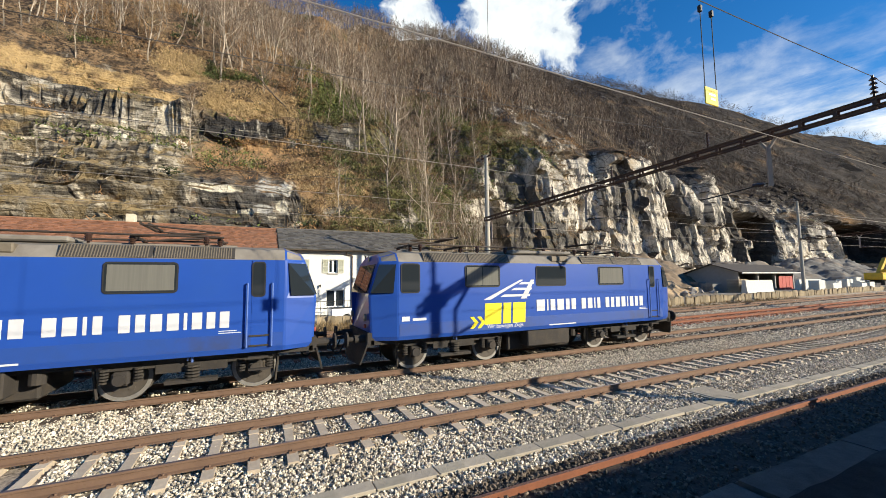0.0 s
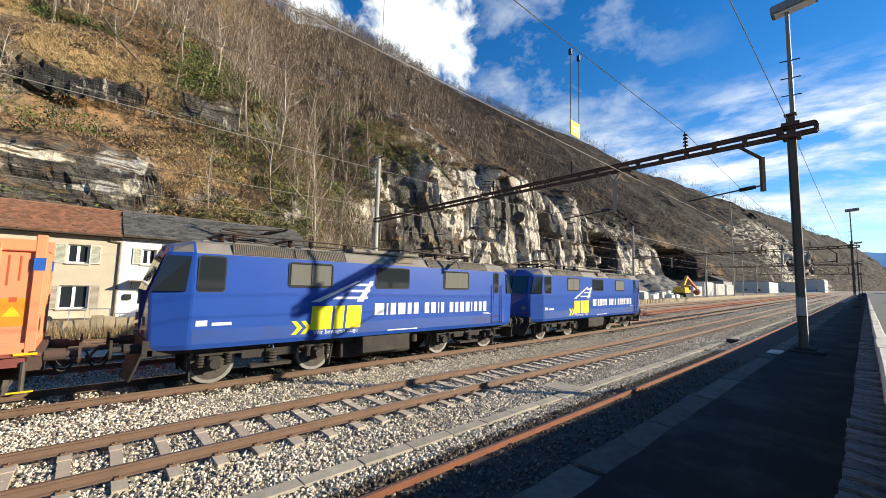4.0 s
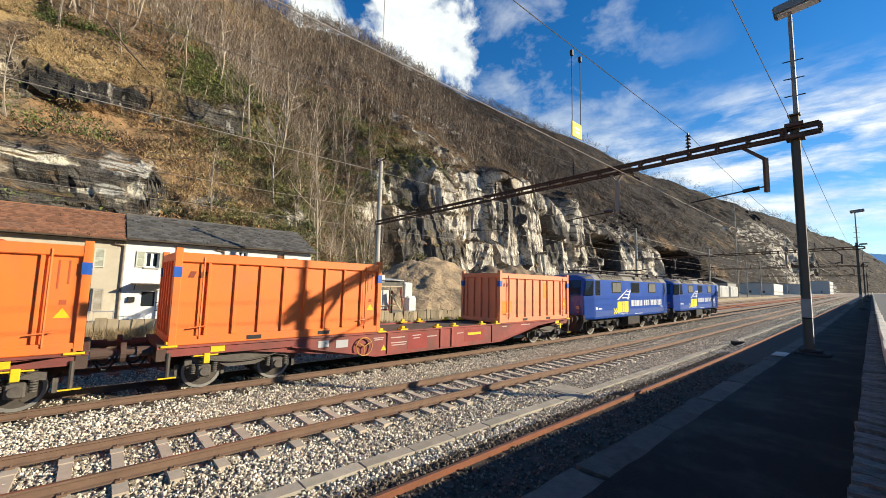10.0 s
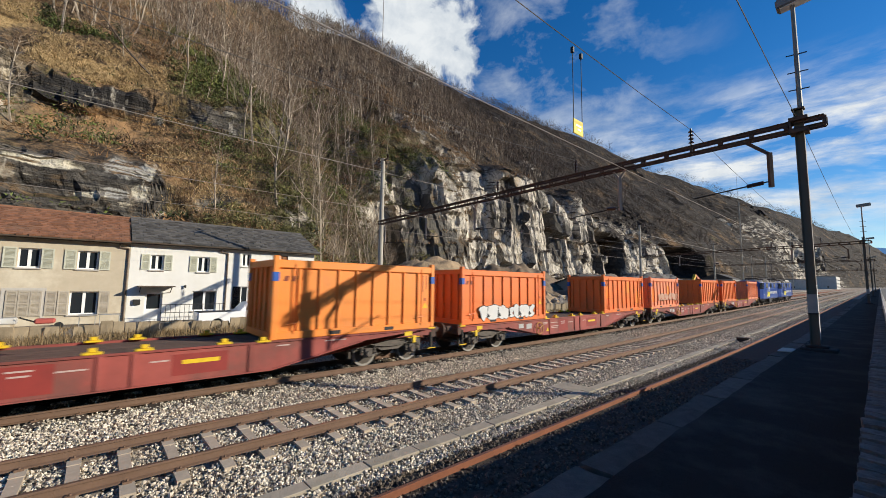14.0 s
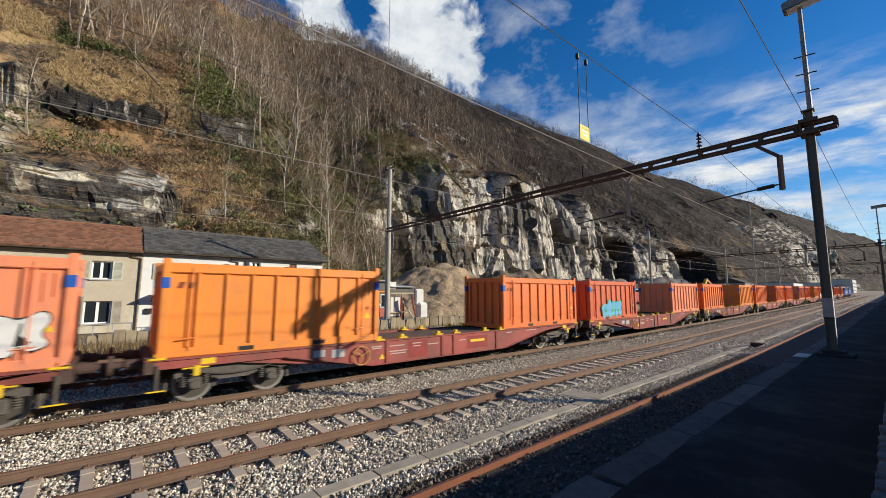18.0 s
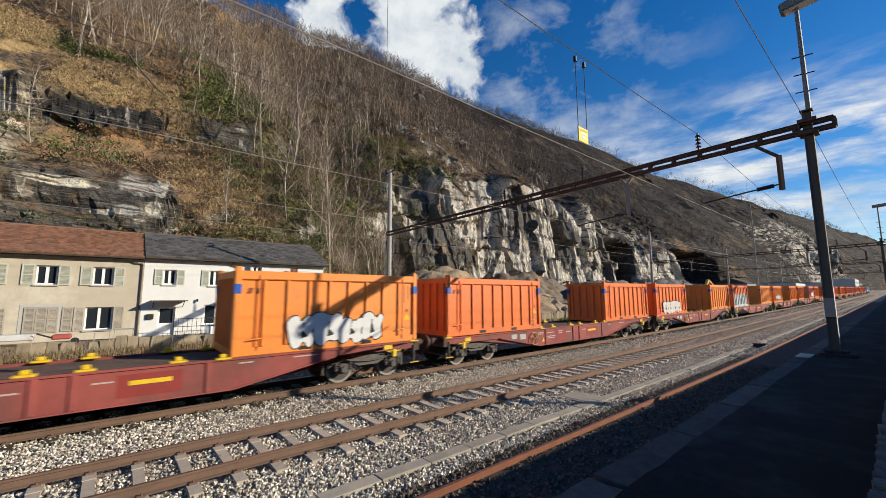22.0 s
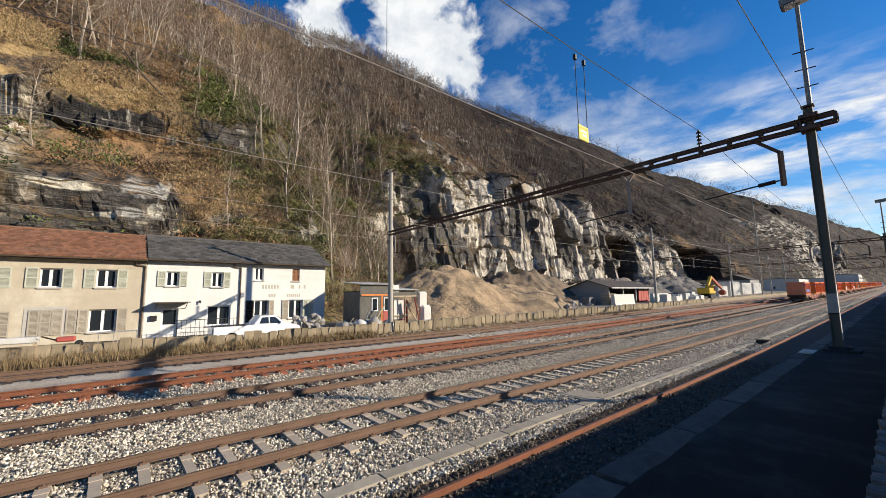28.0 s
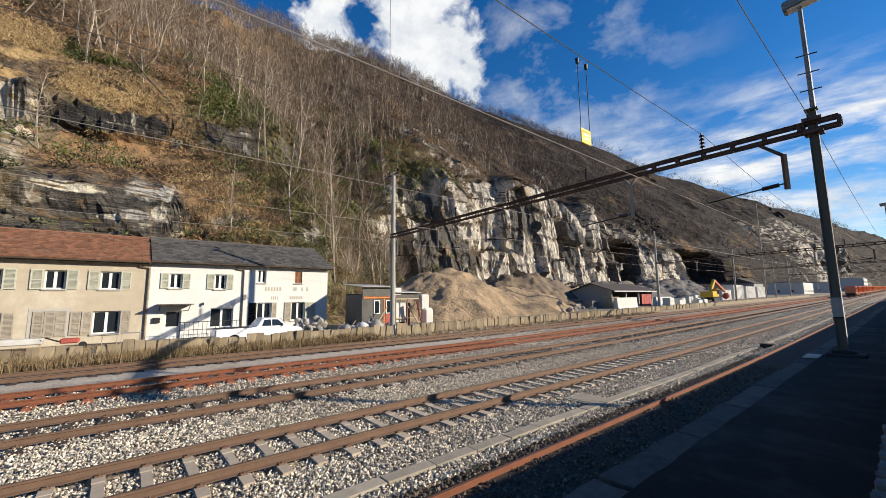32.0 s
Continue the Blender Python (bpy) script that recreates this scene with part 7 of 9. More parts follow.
def build_shack():
    t = thing("site_hut", "low dark grey site hut with pale corrugated roof and orange trim", "hut", (-29.5, 19.2, yard_z(19)))
    part("back_wall", boxes((-3.1, -3.0, -3.6, 2.3, 0, 3.1)), M["hut_grey"], t)
    part("side_wall", boxes((-3.0, 0.0, -3.62, -3.52, 0, 3.0)), M["hut_grey"], t)
    part("party_wall", boxes((-3.0, 0.0, -0.5, -0.42, 0, 3.0)), M["hut_grey"], t)
    part("front_wall", boxes((-0.06, 0.0, -3.5, -0.5, 0, 2.62)), M["hut_grey"], t)
    bm = bmesh.new()
    corrugated(bm, -3.4, 3.95, 0.35, 3.66, -3.75, -0.4)
    part("upper_roof", bm, M["sheet_white"], t, "pale corrugated roof sheet")
    bm = bmesh.new()
    corrugated(bm, -3.4, 3.45, 0.35, 3.17, -0.45, 2.35)
    part("lower_roof", bm, M["sheet_white"], t, "pale corrugated roof sheet")
    part("gable_panel", boxes((0.0, 0.06, -3.6, -0.45, 2.84, 3.62)), M["hut_grey"], t)
    part("bay_panel", boxes((0.0, 0.06, -0.42, 2.25, 2.66, 3.12)), M["hut_grey"], t)
    part("pale_panel", boxes((0.065, 0.10, -0.45, 0.25, 2.95, 3.6)), M["sheet_white"], t)
    part("trim", boxes((0.065, 0.10, -3.5, -0.55, 2.66, 2.82)), M["orange_trim"], t, "orange trim board")
    part("trim_post", boxes((0.003, 0.05, -1.55, -1.42, 0.2, 2.66)), M["orange_trim"], t)
    for y in (-2.2, -1.0):
        w = part("window", boxes((0.003, 0.05, y - 0.3, y + 0.3, 1.35, 2.5)), M["frame_white"], t)
        part("pane", boxes((0.051, 0.06, y - 0.22, y + 0.22, 1.42, 2.43)), M["glass"], w)
    part("door", boxes((0.003, 0.05, -1.35, -0.62, 0.05, 1.3)), M["red_door"], t)
    part("tarp", boxes((-0.5, -0.4, 0.0, 1.1, 0.5, 2.3), bevel=0.04), M["sheet_white"], t, "pale hanging plastic sheet")
    part("red_cupboard", boxes((-1.6, -0.9, 1.2, 1.9, 0, 2.2), bevel=0.02), M["red_door"], t)
    part("workbench", boxes((-1.4, -0.2, -0.2, 2.0, 0.8, 0.9)), M["planks"], t)
    for a, b in (((0.1, -0.35, 0), (0.1, -0.35, 2.66)), ((0.1, 0.9, 0), (0.1, 0.9, 2.66)), ((0.1, 2.2, 0), (0.1, 2.2, 2.66)), ((0.1, -0.35, 2.6), (0.1, 2.2, 2.6)), ((0.15, 0.95, 1.9), (0.15, 2.15, 0.4)), ((0.7, -2.9, 0.1), (0.7, -1.6, 1.9))):
        bm = bmesh.new()
        bar(bm, a, b, 0.09, 0.09)
        part("timber", bm, M["planks"], t)
    part("white_slab", boxes((-0.6, 0.2, 2.4, 3.4, 1.5, 3.0), bevel=0.12), M["block_white"], t)
    part("white_block", boxes((-0.3, 0.5, 2.6, 3.7, 0.2, 1.75), bevel=0.2), M["block_white"], t)
    rng = random.Random(5)
    heap = thing("scrap_heap", "heap of grey boards, poles and sheets before the hut", "scrap", (-28.1, 16.0, yard_z(16)))
    for k in range(22):
        y, l, up = rng.uniform(-2.4, 2.2), rng.uniform(0.7, 1.9), rng.uniform(0.25, 1.0)
        bm = bmesh.new()
        x = rng.uniform(-0.7, 0.4)
        bar(bm, (x, y, 0.05), (x - 0.3, y + l * rng.choice((-0.6, 0.6)), up * l + 0.1), rng.choice((0.06, 0.09, 0.3)), 0.04)
        part("board", bm, M[rng.choice(("planks", "sheet_grey", "galvanised", "hut_grey"))], heap)
    for k, (y, w) in enumerate(((-3.0, 0.8), (-1.7, 0.9), (-0.4, 1.0), (0.9, 0.7))):
        sk = thing("bulk_bag", "full pale grey bulk bag standing in the yard", "bag", (-27.3, 16.2 + y, yard_z(16)), group="bulk bags")
        bag = lumpy((w * 0.5, w * 0.5, w * 0.55), k + 40, 2, 0.22)
        bmesh.ops.translate(bag, vec=(0, 0, w * 0.45), verts=bag.verts[:])
        part("sack", bag, M["sheet_white" if k % 2 else "rubble"], sk, smooth=True)
        part("loop", rods(((-0.2, 0, w * 0.9), (-0.1, 0.05, w * 1.15), 0.02), ((-0.1, 0.05, w * 1.15), (0.12, 0, w * 0.9), 0.02), n=5), M["sheet_grey"], sk)
    p = thing("leaning_board", "dark leaning timber board beside the hut", "board", (-28.7, 21.3, yard_z(22)))
    bm = bmesh.new()
    bar(bm, (0, 0, 0), (-0.2, -0.5, 2.4), 0.3, 0.05)
    part("board", bm, M["red_door"], p)
    c = thing("timber_crate", "pale timber crate beside the white house", "crate", (-32.0, 16.6, yard_z(16)))
    part("box", boxes((-0.8, 0.8, -0.9, 0.9, 0, 2.2)), M["planks"], c)
    for z in (0.5, 1.1, 1.7):
        part("batten", boxes((0.8, 0.84, -0.92, 0.92, z, z + 0.12)), M["planks"], c)
    po = thing("garden_post", "thin pale wooden post", "post", (-31.0, 17.6, yard_z(17)))
    part("shaft", rods(((0, 0, -0.1), (0, 0, 3.7), 0.06)), M["planks"], po)


def build_shed():
    t = thing("open_shed", "long open storage shed with dark low roof and red doors", "shed", (-36.0, 71.0, yard_z(71)))
    L, D, H = 18.0, 8.0, 3.3
    part("gable_wall", boxes((-D, 0, 0, 0.3, 0, H)), M["shed_wall"], t)
    for y in (0.0, L - 0.3):
        bm = bmesh.new()
        vs = [bm.verts.new(p) for p in ((0, y, H), (-D, y, H), (-D / 2, y, H + 1.3), (0, y + 0.3, H), (-D, y + 0.3, H), (-D / 2, y + 0.3, H + 1.3))]
        for q in ((0, 1, 2), (5, 4, 3), (0, 3, 4, 1), (1, 4, 5, 2), (2, 5, 3, 0)):
            bm.faces.new([vs[i] for i in q])
        part("gable", bm, M["shed_wall"], t)
    part("back_wall", boxes((-D - 0.3, -D, 0, L, 0, H)), M["shed_wall"], t)
    part("end_wall", boxes((-D, 0, L - 0.3, L, 0, H)), M["shed_wall"], t)
    bm = bmesh.new()
    for s in (0, 1):
        e = 0.9 if s == 0 else -D - 0.9
        vs = [bm.verts.new(p) for p in ((e, -0.6, H - 0.15), (e, L + 0.6, H - 0.15), (-D / 2, L + 0.6, H + 1.45), (-D / 2, -0.6, H + 1.45), (e, -0.6, H - 0.3), (e, L + 0.6, H - 0.3), (-D / 2, L + 0.6, H + 1.3), (-D / 2, -0.6, H + 1.3))]
        for q in ((0, 1, 2, 3), (7, 6, 5, 4), (0, 4, 5, 1), (1, 5, 6, 2), (3, 7, 4, 0)):
            bm.faces.new([vs[i] for i in q])
    bmesh.ops.recalc_face_normals(bm, faces=bm.faces[:])
    part("roof", bm, M["shed_roof"], t)
    part("eave_board", boxes((0.9, 0.95, -0.6, L + 0.6, H - 0.32, H - 0.12)), M["sheet_white"], t)
    for y in (5.5, 11.0):
        part("column", boxes((-0.15, 0.15, y, y + 0.3, 0, H)), M["shed_wall"], t)
    for k in range(4):
        part("door", boxes((-0.1, 0.05, 12.6 + k * 1.2, 13.7 + k * 1.2, 0, 2.5)), M["red_door"], t)
    for k, (x, y, n) in enumerate(((-2.0, -4.0, 9), (-5.0, -3.0, 11), (0.5, -1.4, 13), (-3.5, -7.5, 6))):
        s = thing("timber_stack", "stack of weathered grey planks beside the shed", "timber stack", (-36 + x, 71 + y, yard_z(71 + y)), group="timber stacks")
        for i in range(n):
            part("plank", boxes((-0.9 + RNG.normal(0, 0.05), 0.9 + RNG.normal(0, 0.05), -1.2, 1.2, i * 0.16, i * 0.16 + 0.1)), M["planks"] if k > 1 else M["sheet_grey"], s)
    for i, (x, y, l, h) in enumerate(((-33.0, 70.2, 7.6, 1.9), (-33.0, 86.5, 7.8, 1.75))):
        b = thing("concrete_barrier", "pale concrete barrier block at the yard edge", "barrier", (x, y, yard_z(y)), group="barriers")
        part("block", extrude_local([(-0.5, 0), (0.5, 0), (0.36, 0.4), (0.26, h), (-0.26, h), (-0.36, 0.4)], -l / 2, l / 2), M["block_white"], b)
    for i, (x, y, h) in enumerate(((-31.0, 84.0, 1.6), (-30.5, 87.5, 1.1), (-32.0, 93.0, 1.4), (-30.0, 97.0, 0.9), (-30.5, 102.0, 1.0))):
        b = thing("stone_block", "pale sawn stone block in the yard", "stone block", (x, y, yard_z(y)), group="stone blocks")
        part("block", boxes((-0.7, 0.7, -1.1, 1.1, 0, h), bevel=0.06), M["block_white"], b)


def extrude_local(pts, y0, y1):
    bm = bmesh.new()
    a = [bm.verts.new((x, y0, z)) for x, z in pts]
    b = [bm.verts.new((x, y1, z)) for x, z in pts]
    n = len(pts)
    for i in range(n):
        bm.faces.new((a[i], b[i], b[(i + 1) % n], a[(i + 1) % n]))
    bm.faces.new(a)
    bm.faces.new(b[::-1])
    bmesh.ops.recalc_face_normals(bm, faces=bm.faces[:])
    return bm


def build_excavator():
    t = thing("excavator", "yellow excavator with raised red-brown arm among debris", "excavator", (-33.5, 118.0, yard_z(118)))
    for s in (-1, 1):
        part("track_belt", extrude_local([(s * 1.2 - 0.3, 0.0), (s * 1.2 + 0.3, 0.0), (s * 1.2 + 0.3, 0.9), (s * 1.2 - 0.3, 0.9)], -2.2, 2.2), M["rubber"], t)
    part("undercarriage", boxes((-0.9, 0.9, -1.4, 1.4, 0.5, 1.1)), M["under"], t)
    part("house_body", boxes((-1.4, 1.4, -2.6, 1.0, 1.1, 2.6), bevel=0.15), M["dig_yellow"], t)
    c = part("cab", boxes((0.2, 1.4, 0.9, 2.4, 1.1, 3.3), bevel=0.12), M["dig_yellow"], t)
    part("window", boxes((1.405, 1.42, 1.05, 2.25, 1.9, 3.1)), M["glass"], c)
    bm = bmesh.new()
    bar(bm, (-0.4, 1.2, 2.0), (-0.2, 5.0, 5.6), 0.6, 0.7)
    part("boom", bm, M["dig_yellow"], t)
    bm = bmesh.new()
    bar(bm, (-0.2, 4.8, 5.7), (0.6, 10.5, 2.6), 0.5, 0.6)
    part("stick", bm, M["dig_red"], t)
    bk = lumpy((0.9, 0.9, 0.8), 3, 2, 0.2)
    bmesh.ops.translate(bk, vec=(0.7, 10.8, 1.4), verts=bk.verts[:])
    part("bucket", bk, M["dig_red"], t)
    for i, (x, y, h) in enumerate(((-34.5, 105.0, 1.5), (-34.0, 109.0, 1.1), (-35.5, 112.5, 1.7))):
        b = thing("stone_block", "pale sawn stone block in the yard", "stone block", (x, y, yard_z(y)), group="stone blocks")
        part("block", boxes((-0.8, 0.8, -1.3, 1.3, 0, h), bevel=0.06), M["block_white"], b)


def far_building(name, x, y, lx, ly, h, mat, roofm, label, gable=1.2, rows=1):
    t = thing(name, label, "building", (x, y, yard_z(y)), group="far buildings")
    part("wall", boxes((-lx, 0, 0, ly, -0.5, h)), mat, t)
    bm = bmesh.new()
    vs = [bm.verts.new(p) for p in ((0.3, -0.3, h), (-lx - 0.3, -0.3, h), (-lx / 2, -0.3, h + gable), (0.3, ly + 0.3, h), (-lx - 0.3, ly + 0.3, h), (-lx / 2, ly + 0.3, h + gable))]
    for q in ((0, 1, 2), (5, 4, 3), (0, 3, 4, 1), (1, 4, 5, 2), (2, 5, 3, 0)):
        bm.faces.new([vs[i] for i in q])
    bmesh.ops.recalc_face_normals(bm, faces=bm.faces[:])
    part("roof", bm, roofm, t)
    n = max(int(ly / 3.2), 1)
    for r in range(rows):
        for i in range(n):
            yy = (i + 0.5) * ly / n
            z = 1.0 + r * 2.8
            w = part("window", boxes((0.0, 0.05, yy - 0.5, yy + 0.5, z, z + 1.2)), M["frame_white"], t)
            part("pane", boxes((0.051, 0.06, yy - 0.42, yy + 0.42, z + 0.08, z + 1.12)), M["glass"], w)
    for xx in (-lx * 0.3, -lx * 0.7):
        part("window", boxes((xx - 0.5, xx + 0.5, -0.05, 0.0, 1.0, 2.2)), M["glass"], t)


def build_far():
    for i, (y, l, h) in enumerate(((134, 9, 3.0), (146, 11, 4.4), (160, 12, 4.0), (175, 12, 3.8))):
        t = thing("white_container", "white site container in the quarry yard", "container", (-35.0, y, yard_z(y)), group="white site containers")
        part("body", boxes((-3.0, 0, 0, l, 0, h), bevel=0.05), M["sheet_white"], t)
        for k in range(int(l / 1.2)):
            part("rib", boxes((0.0, 0.06, 0.4 + k * 1.2, 0.55 + k * 1.2, 0.1, h - 0.1)), M["sheet_white"], t)
    far_building("depot", -42, 205, 12, 16, 5.5, M["shed_wall"], M["shed_roof"], "grey gabled depot building beside the line", 2.5)
    far_building("workshop", -34, 262, 14, 30, 6.0, M["sheet_white"], M["sheet_grey"], "low white workshop far along the valley", 0.8)
    far_building("factory", -30, 330, 20, 40, 6.5, M["sheet_white"], M["sheet_grey"], "white industrial building far along the valley", 0.5, 2)
    far_building("factory", -22, 430, 16, 40, 10.0, M["sheet_white"], M["sheet_grey"], "tall white industrial building far along the valley", 0.5, 3)
    far_building("station_house", 38, 120, 12, 22, 6.5, M["plaster_beige"], M["roof_tile"], "distant house with brown roof beyond the road", 2.0, 2)
    far_building("station_house", 44, 190, 14, 26, 7.0, M["plaster_white"], M["roof_tile"], "distant pale house beyond the road", 2.0, 2)
    far_building("station_house", 30, 300, 16, 30, 7.0, M["plaster_beige"], M["roof_slate"], "far house beyond the road", 2.0, 2)


def build_car(x, y, mat, label, heading=0):
    t = thing("car", label, "car", pose(x, y, 0.95 + rise(y), 0, 0, heading), group="parked cars")
    outline = [(-2.1, 0.35), (-2.15, 0.85), (-1.7, 0.95), (-1.25, 1.42), (0.35, 1.46), (1.05, 0.98), (2.0, 0.85), (2.15, 0.5), (2.05, 0.3)]
    bm = bmesh.new()
    a = [bm.verts.new((-0.85 + (0.14 if z > 1.1 else 0), yy, z)) for yy, z in outline]
    b = [bm.verts.new((0.85 - (0.14 if z > 1.1 else 0), yy, z)) for yy, z in outline]
    n = len(outline)
    for i in range(n):
        bm.faces.new((a[i], a[(i + 1) % n], b[(i + 1) % n], b[i]))
    bm.faces.new(a[::-1])
    bm.faces.new(b)
    bmesh.ops.recalc_face_normals(bm, faces=bm.faces[:])
    bmesh.ops.bevel(bm, geom=bm.edges[:], offset=0.05, segments=2, affect="EDGES")
    part("body", bm, mat, t)
    for s in (-1, 1):
        bm = bmesh.new()
        vs = [bm.verts.new((s * (0.86 if z < 1.1 else 0.735), yy, z)) for yy, z in ((-1.5, 1.0), (-1.15, 1.36), (0.3, 1.4), (0.85, 1.0))]
        bm.faces.new(vs)
        part("side_window", bm, M["glass"], t)
        for yy in (-1.3, 1.35):
            wheel_part(t, s * 0.86, yy, 0.31, 0.31, 0.2)
    for yy, zz, y2, z2 in ((1.02, 1.02, 0.42, 1.42), (-1.68, 0.98, -1.28, 1.38)):
        bm = bmesh.new()
        vs = [bm.verts.new(p) for p in ((-0.72, yy + 0.02 * (1 if yy > 0 else -1), zz), (0.72, yy + 0.02 * (1 if yy > 0 else -1), zz), (0.64, y2 + 0.03 * (1 if yy > 0 else -1), z2), (-0.64, y2 + 0.03 * (1 if yy > 0 else -1), z2))]
        bm.faces.new(vs)
        part("screen", bm, M["glass"], t)


def build_yard():
    """Bare trodden earth between the stone fence and the hill."""
    xs, ys = np.linspace(-62, -25.0, 26), np.concatenate([np.arange(-60, 100, 1.5), np.arange(100, 260, 8.0)])
    V = np.array([(x, y, ground_z(x, y) + 0.035 + 0.05 * max(0, noise.noise(Vector((x * 0.5, y * 0.5, 8)))) * smooth01(-x, 25, 26.5)) for y in ys for x in xs])
    n = len(xs)
    F = np.array([(j * n + i, j * n + i + 1, (j + 1) * n + i + 1, (j + 1) * n + i) for j in range(len(ys) - 1) for i in range(n - 1)])
    tagged(new("ground_yard", mesh_np("ground_yard", V, F, M["yard_earth"])), "brown trodden earth and gravel of the stone yard", "ground", kind="structure")


M["yard_earth"] = material("yard_earth", (0.26, 0.205, 0.14), (0.13, 0.105, 0.075), 0.95, scale=1.4, amount=0.9, bump=1.0, bump_scale=12, stain=(0.30, 0.285, 0.26), stain_scale=0.2, stain_amount=0.7)
build_yard()
build_fence()
tufts("grass", 3800, -24.4, -23.2, -20, 14, lambda x, y: ground_z(x, y), 0.2, 0.62, "tall dry grass bank along the stone fence")
tufts("verge_grass", 1500, -24.4, -22.9, 10, 60, lambda x, y: ground_z(x, y), 0.1, 0.3, "dry yellow grass along the stone fence")
tufts("yard_grass", 700, -30.5, -24.8, -18, 14, lambda x, y: ground_z(x, y), 0.1, 0.35, "dry grass behind the stone fence")
build_pickup()
boulders("rubble_heap", 84, [(-30.4, 11.6, 1.3, 0.8), (-28.6, 14.0, 0.5, 1.3), (-28.2, 16.2, 0.5, 1.2)], 0.16, 0.42, "heap of rough pale broken stones in the yard")
boulders("debris_heap", 150, [(-38, 58, 1.5, 5), (-42, 66, 2.5, 5), (-44, 92, 4.0, 7), (-40, 104, 3.0, 8), (-46, 120, 5.0, 9)], 0.25, 1.0, "scattered grey quarry debris below the cliff")
build_heap()
build_shack()
build_shed()
build_excavator()
build_far()
M["car_red"] = material("car_red", (0.35, 0.02, 0.02), None, 0.3, coat=0.4)
M["car_dark"] = material("car_dark", (0.03, 0.035, 0.045), None, 0.3, coat=0.4)
M["car_silver"] = material("car_silver", (0.5, 0.5, 0.5), None, 0.3, 0.4, coat=0.4)
build_car(4.2, 92, M["car_dark"], "dark car parked on the road behind the parapet")
for i_c, (y_c, k_c) in enumerate(((38, "car_silver"), (44, "truck_white"), (50, "car_dark"), (57, "car_silver"), (64, "car_red"))):
    build_car(7.6, y_c, M[k_c], "parked car beyond the road behind the parapet", 90)

# household clutter before the beige house
bench = thing("garden_bench", "pale bench with grey cover before the beige house", "bench", (-31.0, -4.1, yard_z(0)))
part("cover", boxes((-0.4, 0.4, -0.95, 0.9, 0.35, 0.68), bevel=0.05), M["sheet_white"], bench)
for y_b in (-0.8, 0.75):
    part("leg", boxes((-0.35, 0.35, y_b - 0.05, y_b + 0.05, 0, 0.36)), M["planks"], bench)
cart = thing("wheelbarrow", "small red wheelbarrow by the house", "wheelbarrow", (-30.6, -2.1, yard_z(0)))
part("tray", boxes((-0.3, 0.3, -0.4, 0.4, 0.35, 0.62), bevel=0.06), M["red_door"], cart)
part("wheel", rods(((-0.04, 0.55, 0.2), (0.04, 0.55, 0.2), 0.2), n=14), M["rubber"], cart)
part("handle", rods(((0.2, -0.4, 0.45), (0.2, -1.0, 0.7), 0.02), ((-0.2, -0.4, 0.45), (-0.2, -1.0, 0.7), 0.02)), M["metal_dark"], cart)
fence2 = thing("garden_railing", "dark metal garden railing before the white house", "railing", (-31.2, 4.7, yard_z(0)))
for i_r in range(15):
    part("bar", rods(((0, -1.6 + i_r * 0.26, 0), (0, -1.6 + i_r * 0.26, 1.25), 0.014), n=5), M["metal_dark"], fence2)
for z_r in (0.15, 0.7, 1.22):
    part("rail", rods(((0, -1.65, z_r), (0, 2.1, z_r), 0.02), n=5), M["metal_dark"], fence2)
for y_t, w_t in ((0.6, 1.0), (-0.4, 0.8)):
    tb = thing("garden_table", "pale metal garden table before the house", "table", (-31.3, y_t, yard_z(0)), group="garden tables")
    part("tabletop", boxes((-0.35, 0.35, -w_t / 2, w_t / 2, 0.68, 0.72)), M["galvanised"], tb)
    for sx in (-0.3, 0.3):
        for sy in (-w_t / 2 + 0.05, w_t / 2 - 0.05):
            part("leg", rods(((sx, sy, 0), (sx, sy, 0.68), 0.018), n=5), M["galvanised"], tb)

# ---- the train ----
TRAIN_X = TRACK_X["2"]
# how far the train has rolled, by the second
ROLL = [(0, 0.0), (3, 10.0), (6, 20.21), (7, 23.54), (8, 27.03), (9, 30.37), (10, 33.81), (11, 37.15), (12, 40.61), (12.2, 41.29), (12.4, 42.47), (12.6, 46.09), (13, 55.9), (14, 82.97), (17, 164.08), (18, 191.18), (19, 218.05), (20, 244.96), (21, 271.8), (22, 298.86), (23, 325.58), (24, 352.35), (25, 379.08), (25.5, 392.38), (27.5, 447.1), (28, 461.1), (30, 506.1), (32, 551.1)]
MOVERS = []
SPINNERS = []


def tri_bm(pts, x, depth=0.006):
    """A flat plate with the outline of (y, z) points, standing proud of the side at x."""
    bm = bmesh.new()
    a = [bm.verts.new((x, y, z)) for y, z in pts]
    b = [bm.verts.new((x + depth, y, z)) for y, z in pts]
    n = len(pts)
    for i in range(n):
        bm.faces.new((a[i], a[(i + 1) % n], b[(i + 1) % n], b[i]))
    bm.faces.new(a[::-1])
    bm.faces.new(b)
    bmesh.ops.recalc_face_normals(bm, faces=bm.faces[:])
    return bm


